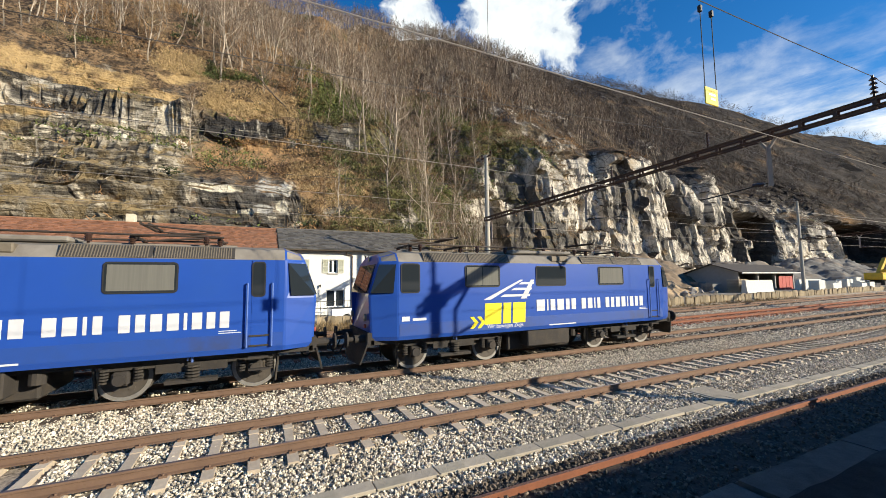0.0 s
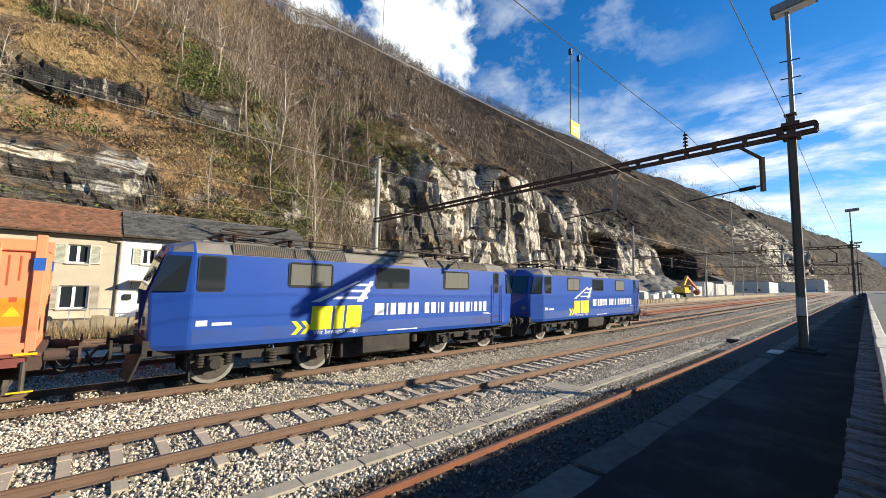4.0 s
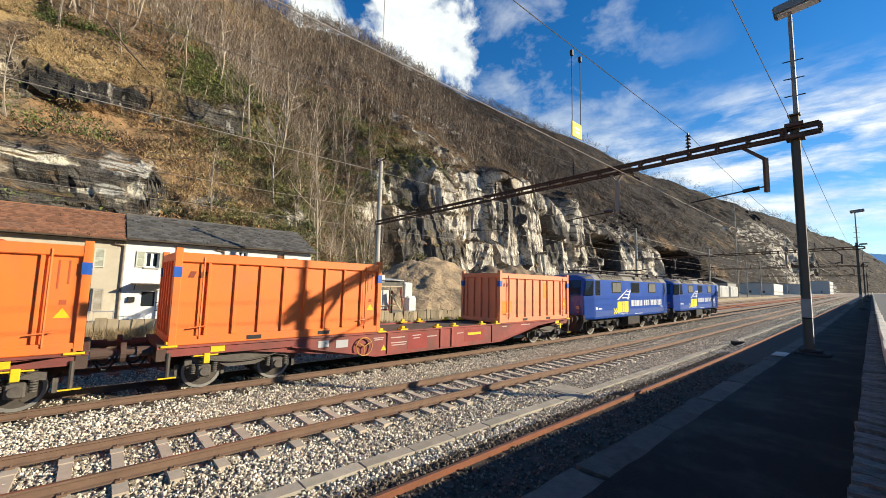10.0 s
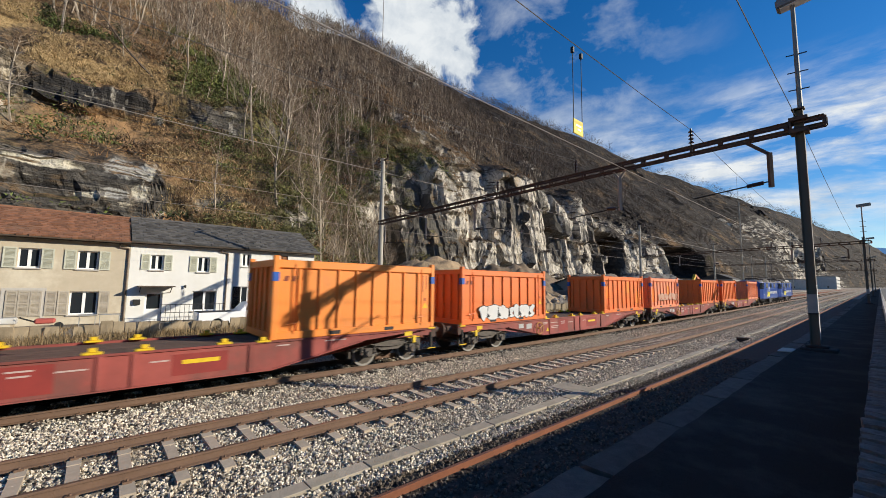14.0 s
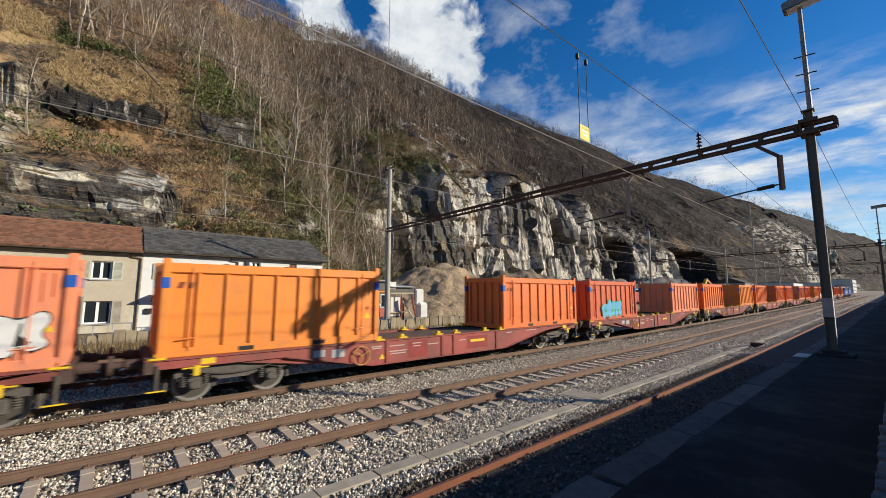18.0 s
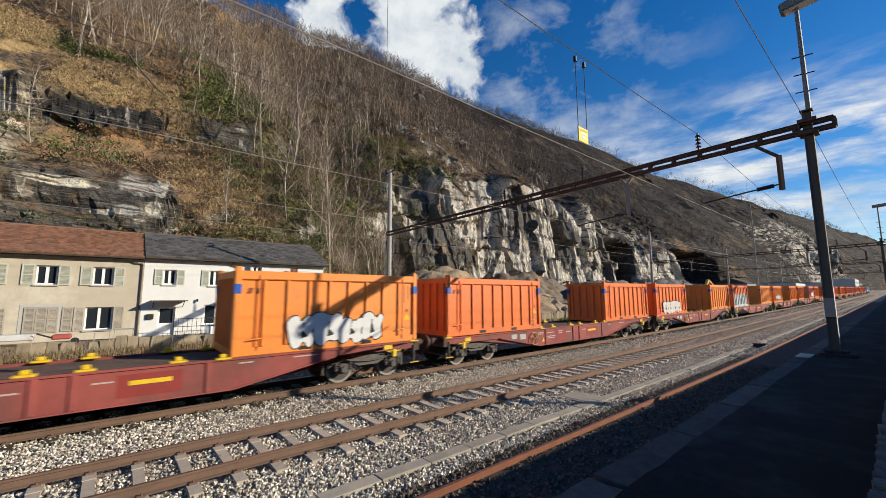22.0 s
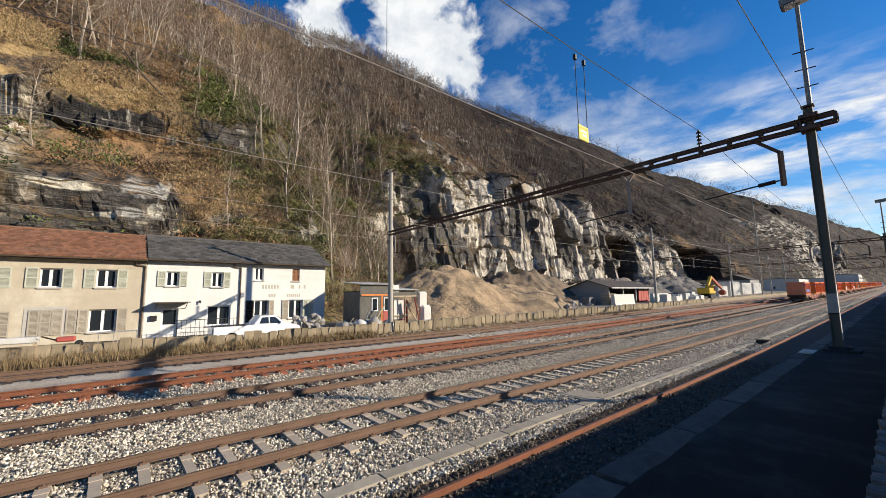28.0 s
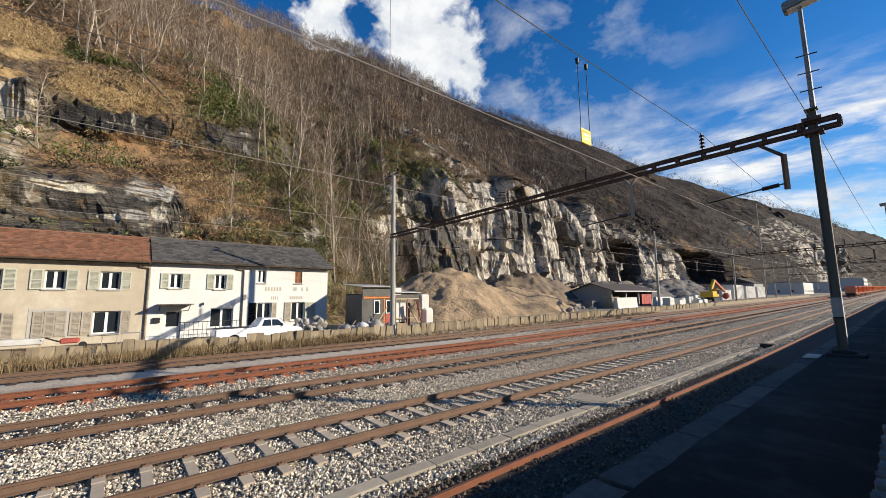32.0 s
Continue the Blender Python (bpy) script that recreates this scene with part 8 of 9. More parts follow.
def wheelset(parent, y, r, gauge=0.7525, bright=False):
    """Two flanged wheels on an axle, turning about the axle."""
    bm = bmesh.new()
    rod(bm, (-0.95, 0, 0), (0.95, 0, 0), 0.075, n=8)
    for s in (-1, 1):
        rod(bm, (s * (gauge - 0.065), 0, 0), (s * (gauge + 0.06), 0, 0), r, n=28)
        rod(bm, (s * (gauge - 0.09), 0, 0), (s * (gauge - 0.06), 0, 0), r + 0.028, n=28)
        rod(bm, (s * (gauge + 0.06), 0, 0), (s * (gauge + 0.10), 0, 0), r * 0.36, n=12)
        for k in range(6):
            a = k * math.pi / 3
            rod(bm, (s * (gauge + 0.058), r * 0.55 * math.cos(a), r * 0.55 * math.sin(a)), (s * (gauge + 0.072), r * 0.55 * math.cos(a), r * 0.55 * math.sin(a)), r * 0.13, n=8)
    w = part("wheelset", bm, M["wheel"], parent)
    for s in (-1, 1):
        bm = bmesh.new()
        n = 28
        ri, ro, x0, x1 = r * 0.84, r * 0.995, s * (gauge + 0.055), s * (gauge + 0.068)
        ring = [[bm.verts.new((x, q * math.cos(2 * math.pi * i / n), q * math.sin(2 * math.pi * i / n))) for i in range(n)] for x, q in ((x0, ro), (x1, ro), (x1, ri), (x0, ri))]
        for j in range(3):
            for i in range(n):
                bm.faces.new((ring[j][i], ring[j][(i + 1) % n], ring[j + 1][(i + 1) % n], ring[j + 1][i]))
        bmesh.ops.recalc_face_normals(bm, faces=bm.faces[:])
        part("tyre", bm, M["wheel_rim"] if bright else M["wheel"], w)
    w.location = (0, y, r)
    return w


def loco_body(hl):
    """Hull with narrowed, sloped cab ends: rings along y."""
    def ring(y, w, zt_side, roof, lean):
        return [(w * 0.97, 1.0), (w, 1.12), (w, 2.35), (w - 0.015, zt_side), (w - 0.26, roof - 0.10), (w * 0.45, roof), (-w * 0.45, roof), (-w + 0.26, roof - 0.10), (-w + 0.015, zt_side), (-w, 2.35), (-w, 1.12), (-w * 0.97, 1.0)]
    bm = bmesh.new()
    secs = []
    for y, w in ((-hl, 1.14), (-hl + 0.06, 1.2), (-hl + 0.85, 1.48), (hl - 0.85, 1.48), (hl - 0.06, 1.2), (hl, 1.14)):
        e = abs(y) > hl - 0.5
        pts = ring(y, w, 3.36, 3.74 if not e else 3.62, 0)
        vs = []
        for x, z in pts:
            yy = y
            if e:
                back = 0.42 * max(0, (z - 2.35) / 1.3) + 0.10 * max(0, (1.35 - z) / 0.35)
                yy = y - math.copysign(back, y)
            vs.append(bm.verts.new((x, yy, z)))
        secs.append(vs)
    n = 12
    for a, b in zip(secs, secs[1:]):
        for i in range(n):
            f_ = bm.faces.new((a[i], a[(i + 1) % n], b[(i + 1) % n], b[i]))
            z = sum(v.co.z for v in f_.verts) / 4
            f_.material_index = 2 if z > 3.42 else 0
    for vs in (secs[0][::-1], secs[-1]):
        f_ = bm.faces.new(vs)
        f_.material_index = 0
    bmesh.ops.recalc_face_normals(bm, faces=bm.faces[:])
    bmesh.ops.bevel(bm, geom=[e for e in bm.edges if abs(e.verts[0].co.y - e.verts[1].co.y) < 0.5], offset=0.03, segments=1, affect="EDGES")
    return bm


def framed_window(parent, y0, y1, z0, z1, x, curtain=None, name="window"):
    r = 0.06
    def rr(g, k=4):
        pts = []
        for cy, cz, a0 in ((y1 - r, z1 - r, 0), (y0 + r, z1 - r, 1), (y0 + r, z0 + r, 2), (y1 - r, z0 + r, 3)):
            for i in range(k + 1):
                a = (a0 + i / k) * math.pi / 2
                pts.append((cy + (r + g) * math.cos(a), cz + (r + g) * math.sin(a)))
        return pts
    w = part(name, tri_bm(rr(0.035), x, 0.016), M["rubber"], parent)
    part("pane", tri_bm(rr(0.0), x + 0.016, 0.004), M["glass"], w)
    # added flat panels over the glass, for the dim interior seen through it
    if curtain:
        for a, b in curtain:
            part("curtain", tri_bm([(y0 + (y1 - y0) * a, z0 + 0.03), (y0 + (y1 - y0) * b, z0 + 0.03), (y0 + (y1 - y0) * b, z1 - 0.03), (y0 + (y1 - y0) * a, z1 - 0.03)], x + 0.0202, 0.003), M["curtain"], w)
    return w


def spring(bm, x, y, z0, z1, r):
    n = 5
    for k in range(n):
        z = z0 + (z1 - z0) * k / n
        rod(bm, (x, y, z), (x, y, z + (z1 - z0) / n * 0.55), r, n=10)


def loco_bogie(t, yc):
    bm = bmesh.new()
    for s in (-1, 1):
        x = s * 1.03
        bar(bm, (x, -1.75, 0.86), (x, 1.75, 0.86), 0.14, 0.2)
        bar(bm, (x, -0.75, 0.72), (x, 0.75, 0.72), 0.16, 0.22)
    bar(bm, (-1.0, 0, 0.7), (1.0, 0, 0.7), 0.5, 0.2)
    b = part("bogie", bm, M["under"], t)
    b.location = (0, yc, 0)
    for y in (-1.4, 1.4):
        SPINNERS.append((wheelset(b, y, 0.56, bright=True), y, 0.56))
    for s in (-1, 1):
        for y in (-1.4, 1.4):
            bx = boxes((s * 1.08 - 0.12, s * 1.08 + 0.12, y - 0.17, y + 0.17, 0.42, 0.74), bevel=0.05)
            rod(bx, (s * 1.2, y, 0.57), (s * 1.27, y, 0.57), 0.13, n=12)
            part("axle_box", bx, M["under"], b)
            for o in (-0.32, 0.32):
                bs = bmesh.new()
                spring(bs, s * 1.1, y + o, 0.5, 0.84, 0.095)
                part("spring", bs, M["under"], b)
        bs = bmesh.new()
        spring(bs, s * 1.12, 0, 0.42, 0.8, 0.17)
        bar(bs, (s * 1.12, -0.55, 0.4), (s * 1.12, 0.55, 0.4), 0.26, 0.09)
        part("bolster_spring", bs, M["under"], b)
        bd = bmesh.new()
        rod(bd, (s * 1.26, 0.0, 0.85), (s * 1.26, 0.0, 1.28), 0.03, n=6)
        rod(bd, (s * 1.26, -0.1, 0.9), (s * 1.26, 0.0, 1.22), 0.022, n=6)
        part("damper", bd, M["handrail"], b)
        bp = bmesh.new()
        for y in (-1.95, 1.95):
            rod(bp, (s * 0.98, y, 0.9), (s * 0.86, y * 0.97, 0.12), 0.035, n=6)
        part("sand_pipe", bp, M["under"], b)
    return b


def buffer_pair(t, y, s, z=1.05, mat="under"):
    for x in (-0.875, 0.875):
        bm = bmesh.new()
        rod(bm, (x, y, z), (x, y + s * 0.32, z), 0.12, n=12)
        rod(bm, (x, y + s * 0.32, z), (x, y + s * 0.52, z), 0.075, n=10)
        rod(bm, (x, y + s * 0.52, z), (x, y + s * 0.57, z), 0.23, n=16)
        part("buffer", bm, M[mat], t)
    bm = bmesh.new()
    rod(bm, (0, y, z - 0.02), (0, y + s * 0.3, z - 0.05), 0.06, n=8)
    bar(bm, (0, y + s * 0.3, z - 0.04), (0, y + s * 0.5, z - 0.35), 0.1, 0.05)
    part("coupler", bm, M["under"], t)
    for x in (-0.35, 0.35):
        bm = bmesh.new()
        rings = []
        for i in range(8):
            u = i / 7
            c = Vector((x, y + s * (0.05 + 0.45 * u), z - 0.15 - 1.2 * u * (1 - u)))
            d = Vector((0, s * 0.45, -1.2 * (1 - 2 * u))).normalized()
            w = d.cross(Vector((1, 0, 0)))
            rings.append([bm.verts.new(c + (Vector((1, 0, 0)) * math.cos(k * math.pi / 3) + w * math.sin(k * math.pi / 3)) * 0.025) for k in range(6)])
        for q, r in zip(rings, rings[1:]):
            for k in range(6):
                bm.faces.new((q[k], q[(k + 1) % 6], r[(k + 1) % 6], r[k]))
        bmesh.ops.recalc_face_normals(bm, faces=bm.faces[:])
        part("brake_hose", bm, M["rubber"], t)


def words(text, size):
    """A line of writing as mesh data, standing up from its base line."""
    c = bpy.data.curves.new("words", "FONT")
    c.body, c.size, c.extrude, c.resolution_u = text, size, 0.002, 3
    ob = new("words", c)
    me = bpy.data.meshes.new_from_object(ob.evaluated_get(bpy.context.evaluated_depsgraph_get()))
    bpy.data.objects.remove(ob)
    bpy.data.curves.remove(c)
    return me


def build_loco(y0, label):
    t = thing("locomotive", label, "locomotive", (TRAIN_X, y0, 0), group="locomotives")
    hl = 6.92
    part("body", loco_body(hl), [M["blue_loco"], M["blue_low"], M["roof_grey"]], t)
    X = 1.482
    for s in (-1, 1):
        part("lower_band", boxes((s * X - 0.004 * (1 - s) / 2, s * X + 0.004 * (1 + s) / 2, -hl + 0.9, hl - 0.9, 1.13, 1.48)), M["blue_low"], t, "dusty lower band of the blue body")
    for i, (a, b) in enumerate(((-3.28, -1.98), (-0.36, 0.99), (2.74, 4.09))):
        framed_window(t, a, b, 2.58, 3.24, X - 0.006, [((0.03, 0.48), (0.5, 0.97)), None, ((0.03, 0.97),)][i])
        w = framed_window(t, a, b, 2.58, 3.24, -X - 0.016)
    framed_window(t, -5.5, -4.94, 2.44, 3.28, X - 0.006, None, "cab_window")
    # cab door with its steps and rails
    d = part("cab_door", tri_bm([(5.72, 1.12), (6.22, 1.12), (6.22, 3.34), (5.72, 3.34)], X - 0.006, 0.012), M["blue_loco"], t)
    d.matrix_basis = Matrix.Translation((0, 0, 0))
    framed_window(t, 5.74, 6.0, 2.44, 3.28, X - 0.004, None, "door_window")
    for y in (5.62, 6.2):
        bm = bmesh.new()
        rod(bm, (X + 0.07, y, 1.15), (X + 0.07, y, 2.75), 0.022)
        for z in (1.15, 2.75):
            rod(bm, (X - 0.05, y, z), (X + 0.07, y, z), 0.018)
        part("handrail", bm, M["handrail"], t)
    for z in (0.55, 0.85, 1.15, 1.4):
        part("step", boxes((X - 0.12, X + 0.03, 5.68, 6.14, z, z + 0.04)), M["under"], t)
    # windscreens
    for s in (-1, 1):
        for x0, x1 in ((-0.98, -0.04), (0.04, 0.98)):
            bm = bmesh.new()
            pts = [(x0, s * (hl + 0.012), 2.42), (x1, s * (hl + 0.012), 2.42), (x1 * 0.96, s * (hl - 0.285), 3.30), (x0 * 0.96, s * (hl - 0.285), 3.30)]
            vs = [bm.verts.new(p) for p in pts]
            vb = [bm.verts.new((p[0], p[1] - s * 0.03, p[2])) for p in pts]
            bm.faces.new(vs)
            bm.faces.new(vb[::-1])
            for i in range(4):
                bm.faces.new((vs[i], vs[(i + 1) % 4], vb[(i + 1) % 4], vb[i]))
            bmesh.ops.recalc_face_normals(bm, faces=bm.faces[:])
            part("windscreen", bm, M["glass"], t)
        for sx in (-1, 1):
            bm = bmesh.new()
            pts = [(sx * 1.245, s * (hl - 0.07), 2.42), (sx * 1.45, s * (hl - 0.72), 2.42), (sx * 1.44, s * (hl - 0.80), 3.28), (sx * 1.22, s * (hl - 0.34), 3.28)]
            vs = [bm.verts.new((p[0] + sx * 0.02, p[1] + s * 0.01, p[2])) for p in pts]
            vb = [bm.verts.new((p[0] - sx * 0.02, p[1], p[2])) for p in pts]
            bm.faces.new(vs)
            bm.faces.new(vb[::-1])
            for i in range(4):
                bm.faces.new((vs[i], vs[(i + 1) % 4], vb[(i + 1) % 4], vb[i]))
            bmesh.ops.recalc_face_normals(bm, faces=bm.faces[:])
            part("corner_window", bm, M["glass"], t)
            part("headlight", rods(((sx * 0.86, s * (hl - 0.03), 1.68), (sx * 0.86, s * (hl + 0.03), 1.68), 0.11), n=14), M["wheel_rim"], t)
            part("tail_light", rods(((sx * 0.86, s * (hl - 0.03), 1.42), (sx * 0.86, s * (hl + 0.02), 1.42), 0.06), n=10), M["red_door"], t)
        part("top_light", rods(((0, s * (hl - 0.5), 3.52), (0, s * (hl - 0.33), 3.52), 0.1), n=12), M["wheel_rim"], t)
        bm = bmesh.new()
        vs = [bm.verts.new(p) for p in ((-1.25, s * (hl + 0.02), 0.95), (1.25, s * (hl + 0.02), 0.95), (1.05, s * (hl + 0.2), 0.32), (0, s * (hl + 0.32), 0.3), (-1.05, s * (hl + 0.2), 0.32))]
        vb = [bm.verts.new((v.co.x, v.co.y - s * 0.05, v.co.z)) for v in vs]
        bm.faces.new(vs)
        bm.faces.new(vb[::-1])
        for i in range(5):
            bm.faces.new((vs[i], vs[(i + 1) % 5], vb[(i + 1) % 5], vb[i]))
        bmesh.ops.recalc_face_normals(bm, faces=bm.faces[:])
        part("snow_plough", bm, M["under"], t)
        part("buffer_beam", boxes((-1.2, 1.2, min(s * (hl - 0.2), s * (hl + 0.0)), max(s * (hl - 0.2), s * (hl + 0.0)), 0.85, 1.25)), M["under"], t)
        buffer_pair(t, s * hl, s)
    # roof grilles, vents, roof gear
    for a, b in ((-4.77, -3.15), (-3.12, -1.5), (1.9, 3.58), (3.61, 5.3)):
        for s in (-1, 1):
            bm = bmesh.new()
            bar(bm, (s * 1.36, a, 3.52), (s * 1.36, b, 3.52), 0.03, 0.34, up=(-s * 0.55, 0, 0.83))
            gr = part("roof_grille", bm, M["roof_dark"], t)
            bs = bmesh.new()
            n = int((b - a) / 0.055)
            for i in range(n):
                y = a + 0.03 + i * (b - a - 0.06) / n
                bar(bs, (s * 1.465, y, 3.37), (s * 1.285, y, 3.665), 0.02, 0.02, up=(0, 1, 0))
            part("slats", bs, M["grille"], gr)
    part("roof_vent", boxes((1.18, 1.42, 0.4, 1.2, 3.44, 3.66), bevel=0.03), M["grille"], t)
    part("roof_walkway", boxes((-0.45, 0.45, -5.3, 5.3, 3.74, 3.80)), M["roof_grey"], t)
    part("roof_hatch", boxes((-0.9, 0.9, -1.0, 1.9, 3.74, 3.88), bevel=0.04), M["roof_grey"], t)
    for s in (-1, 1):
        pg = part("pantograph", rods(((-0.7, s * 3.0, 3.96), (0.7, s * 3.0, 3.96), 0.04), n=6), M["iron_dark"], t)
        part("base_bar", rods(((-0.7, s * 4.9, 3.96), (0.7, s * 4.9, 3.96), 0.04), n=6), M["iron_dark"], pg)
        for x in (-0.62, 0.62):
            part("lower_arm", rods(((x, s * 3.0, 3.95), (x, s * 4.9, 4.12), 0.03), n=6), M["iron_dark"], pg)
            part("upper_arm", rods(((x, s * 4.9, 4.12), (x * 1.2, s * 3.2, 4.24), 0.025), n=6), M["iron_dark"], pg)
        for x, y in ((0.85, 3.2), (0.75, 3.35)):
            part("contact_strip", rods(((-x, s * y, 4.26), (x, s * y, 4.26), 0.035), n=6), M["iron_dark"], pg)
        for x in (-0.6, 0.6):
            for y in (3.0, 4.9):
                bi = bmesh.new()
                insulator_bm(bi, x, s * y, 3.72, 0.24)
                part("insulator", bi, M["insulator"], pg)
    bm = bmesh.new()
    rod(bm, (0.75, -5.0, 3.98), (0.75, 5.0, 3.98), 0.028, n=6)
    rod(bm, (-0.75, -5.0, 3.98), (-0.75, 5.0, 3.98), 0.028, n=6)
    part("roof_conductor", bm, M["iron_dark"], t)
    for y in (-4.6, -2.4, -1.2, 0.6, 2.2, 4.6):
        bi = bmesh.new()
        insulator_bm(bi, 0.75, y, 3.74, 0.24)
        part("insulator", bi, M["insulator"], t)
    # livery: plain blocks for the lettering, the badge and the ramp
    y = -0.40
    for widths in ((1.05, 0.34, 0.7, 0.92, 0.6, 0.7), (0.7, 0.74, 0.34, 0.56), (0.66, 0.6, 0.7, 0.72, 0.34, 0.66, 0.6, 0.66)):
        for w in widths:
            w *= 0.43
            part("lettering_bar", boxes((X, X + 0.006, y, y + w - 0.075, 1.66, 2.06), bevel=0.004), M["letter_white"], t)
            y += w + 0.02
        y += 0.19
    for k in range(2):
        o = -3.15 + k * 0.27
        part("chevron", tri_bm([(o, 1.2), (o + 0.14, 1.2), (o + 0.32, 1.39), (o + 0.14, 1.58), (o, 1.58), (o + 0.17, 1.39)], X, 0.006), M["letter_yellow"], t)
    for a, b in ((-2.6, -1.9), (-1.86, -1.5), (-1.46, -0.88)):
        part("badge_block", tri_bm([(a, 1.30), (b - 0.04, 1.30), (b, 2.0), (a + 0.04, 2.0)], X, 0.006), M["letter_yellow"], t)
    sg = part("slogan", words("Wir bewegen Züge", 0.19), None, t)
    sg.data.materials.append(M["letter_white"])
    sg.matrix_basis = pose(X + 0.003, -2.5, 1.17, 90, 0, 90)
    part("ramp_line", tri_bm([(-2.62, 2.12), (-2.34, 2.12), (-0.95, 2.78), (-1.1, 2.78)], X, 0.006), M["letter_white"], t)
    part("ramp_line", tri_bm([(-1.1, 2.12), (-0.84, 2.12), (-0.48, 2.78), (-0.62, 2.78)], X, 0.006), M["letter_white"], t)
    for z, a, b in ((2.2, -1.95, -0.7), (2.42, -1.5, -0.62), (2.62, -1.18, -0.52)):
        part("ramp_bar", tri_bm([(a, z), (b, z), (b + 0.03, z + 0.08), (a + 0.16, z + 0.08)], X + 0.001, 0.006), M["letter_white"], t)
    part("number_bar", boxes((X, X + 0.005, 0.15, 1.45, 1.12, 1.16)), M["letter_white"], t)
    part("number_bar", boxes((X, X + 0.005, -5.15, -4.7, 1.56, 1.64), (X, X + 0.005, -5.5, -5.25, 1.56, 1.70)), M["letter_white"], t)
    part("data_panel", boxes((X, X + 0.005, 5.0, 5.5, 1.52, 1.54), (X, X + 0.005, 5.0, 5.4, 1.57, 1.59)), M["letter_white"], t)
    # underframe
    part("underframe", boxes((-1.2, 1.2, -hl + 0.1, hl - 0.1, 0.88, 1.02)), M["under"], t)
    for s in (-1, 1):
        part("battery_box", boxes((min(s * 0.85, s * 1.38), max(s * 0.85, s * 1.38), -0.75, 1.2, 0.42, 0.98), bevel=0.03), M["under"], t)
    part("air_tank", rods(((1.05, 1.6, 0.62), (1.05, 1.6, 1.0), 0.15), n=12), M["under"], t)
    part("transformer", boxes((-0.9, 0.9, -1.3, 1.6, 0.25, 0.9), bevel=0.05), M["under"], t)
    # windows, livery and roof gear sit nearer one cab
    for c in t.children:
        if not c.name.startswith(("body", "lower_band", "windscreen", "corner_window", "headlight", "tail_light", "top_light", "snow_plough", "buffer", "coupling", "hook", "hose", "underframe")):
            c.location.y -= 0.45
    for y in (-4.0, 4.0):
        loco_bogie(t, y)
    MOVERS.append((t, y0))
    return t


# ---- containers ----
def container_parts(t, col):
    W, Lh, H = 1.24, 2.97, 2.28
    orange = M["orange%d" % col]
    bm = boxes((-W + 0.07, W - 0.07, -Lh + 0.09, Lh - 0.09, 0.14, H - 0.12))
    part("panel_wall", bm, orange, t)
    for s in (-1, 1):
        part("top_rail", boxes((min(s * W, s * (W - 0.12)), max(s * W, s * (W - 0.12)), -Lh + 0.12, Lh - 0.12, H - 0.24, H), bevel=0.02), orange, t)
        part("bottom_rail", boxes((min(s * W, s * (W - 0.12)), max(s * W, s * (W - 0.12)), -Lh + 0.12, Lh - 0.12, 0.0, 0.22), bevel=0.02), orange, t)
        for k in range(8):
            y = -Lh + 0.75 + k * (2 * Lh - 1.5) / 7
            part("rib", boxes((min(s * (W - 0.01), s * (W - 0.09)), max(s * (W - 0.01), s * (W - 0.09)), y - 0.035, y + 0.035, 0.22, H - 0.24), bevel=0.008), orange, t)
        for y in (-Lh + 0.62, Lh - 0.62):
            bm = bmesh.new()
            rod(bm, (s * (W + 0.01), y, 0.15), (s * (W + 0.01), y, H - 0.1), 0.022, n=6)
            rod(bm, (s * (W + 0.02), y - 0.22, 0.42), (s * (W + 0.02), y + 0.14, 0.46), 0.016, n=6)
            part("lock_bar", bm, orange, t)
        for y in (-1.05, 0.95):
            part("fork_pocket", boxes((min(s * (W - 0.02), s * (W + 0.003)), max(s * (W - 0.02), s * (W + 0.003)), y - 0.19, y + 0.19, 0.05, 0.16)), M["black_paint"], t)
    for sx in (-1, 1):
        for sy in (-1, 1):
            x0, y0 = sx * (W - 0.07), sy * (Lh - 0.07)
            part("corner_post", boxes((x0 - 0.08, x0 + 0.08, y0 - 0.08, y0 + 0.08, 0, H + 0.11), bevel=0.012), orange, t)
            part("blue_mark", boxes((x0 - 0.083, x0 + 0.083, y0 - 0.083, y0 + 0.083, H - 0.62, H - 0.36)), M["blue_patch"], t, "blue paint mark on the corner post")
    for sy in (-1, 1):
        for k in range(5):
            x = -W + 0.32 + k * (2 * W - 0.64) / 4
            part("end_rib", boxes((x - 0.06, x + 0.06, min(sy * (Lh - 0.01), sy * (Lh - 0.1)), max(sy * (Lh - 0.01), sy * (Lh - 0.1)), 0.12, H - 0.1), bevel=0.01), orange, t)
        part("end_rail", boxes((-W + 0.1, W - 0.1, min(sy * Lh, sy * (Lh - 0.12)), max(sy * Lh, sy * (Lh - 0.12)), H - 0.2, H), bevel=0.01), orange, t)
        part("end_sill", boxes((-W + 0.1, W - 0.1, min(sy * Lh, sy * (Lh - 0.12)), max(sy * Lh, sy * (Lh - 0.12)), 0, 0.2), bevel=0.01), orange, t)
    part("roof", boxes((-W + 0.1, W - 0.1, -Lh + 0.13, Lh - 0.13, H - 0.13, H - 0.06)), M["orange_dark"], t)
    for y in (-1.6, 0.0, 1.6):
        part("roof_bow", boxes((-W + 0.1, W - 0.1, y - 0.05, y + 0.05, H - 0.06, H + 0.03), bevel=0.01), M["orange_dark"], t)
    part("warning_mark", tri_bm([(2.46, 0.74), (2.72, 0.74), (2.59, 0.95)], W - 0.068, 0.004), M["yellow_part"], t)
    for a in (-2.68, -2.44):
        part("logo_bar", tri_bm([(a, 1.66), (a + 0.13, 1.66), (a + 0.19, 1.82), (a + 0.06, 1.82)], W - 0.068, 0.004), M["logo_brown"], t)
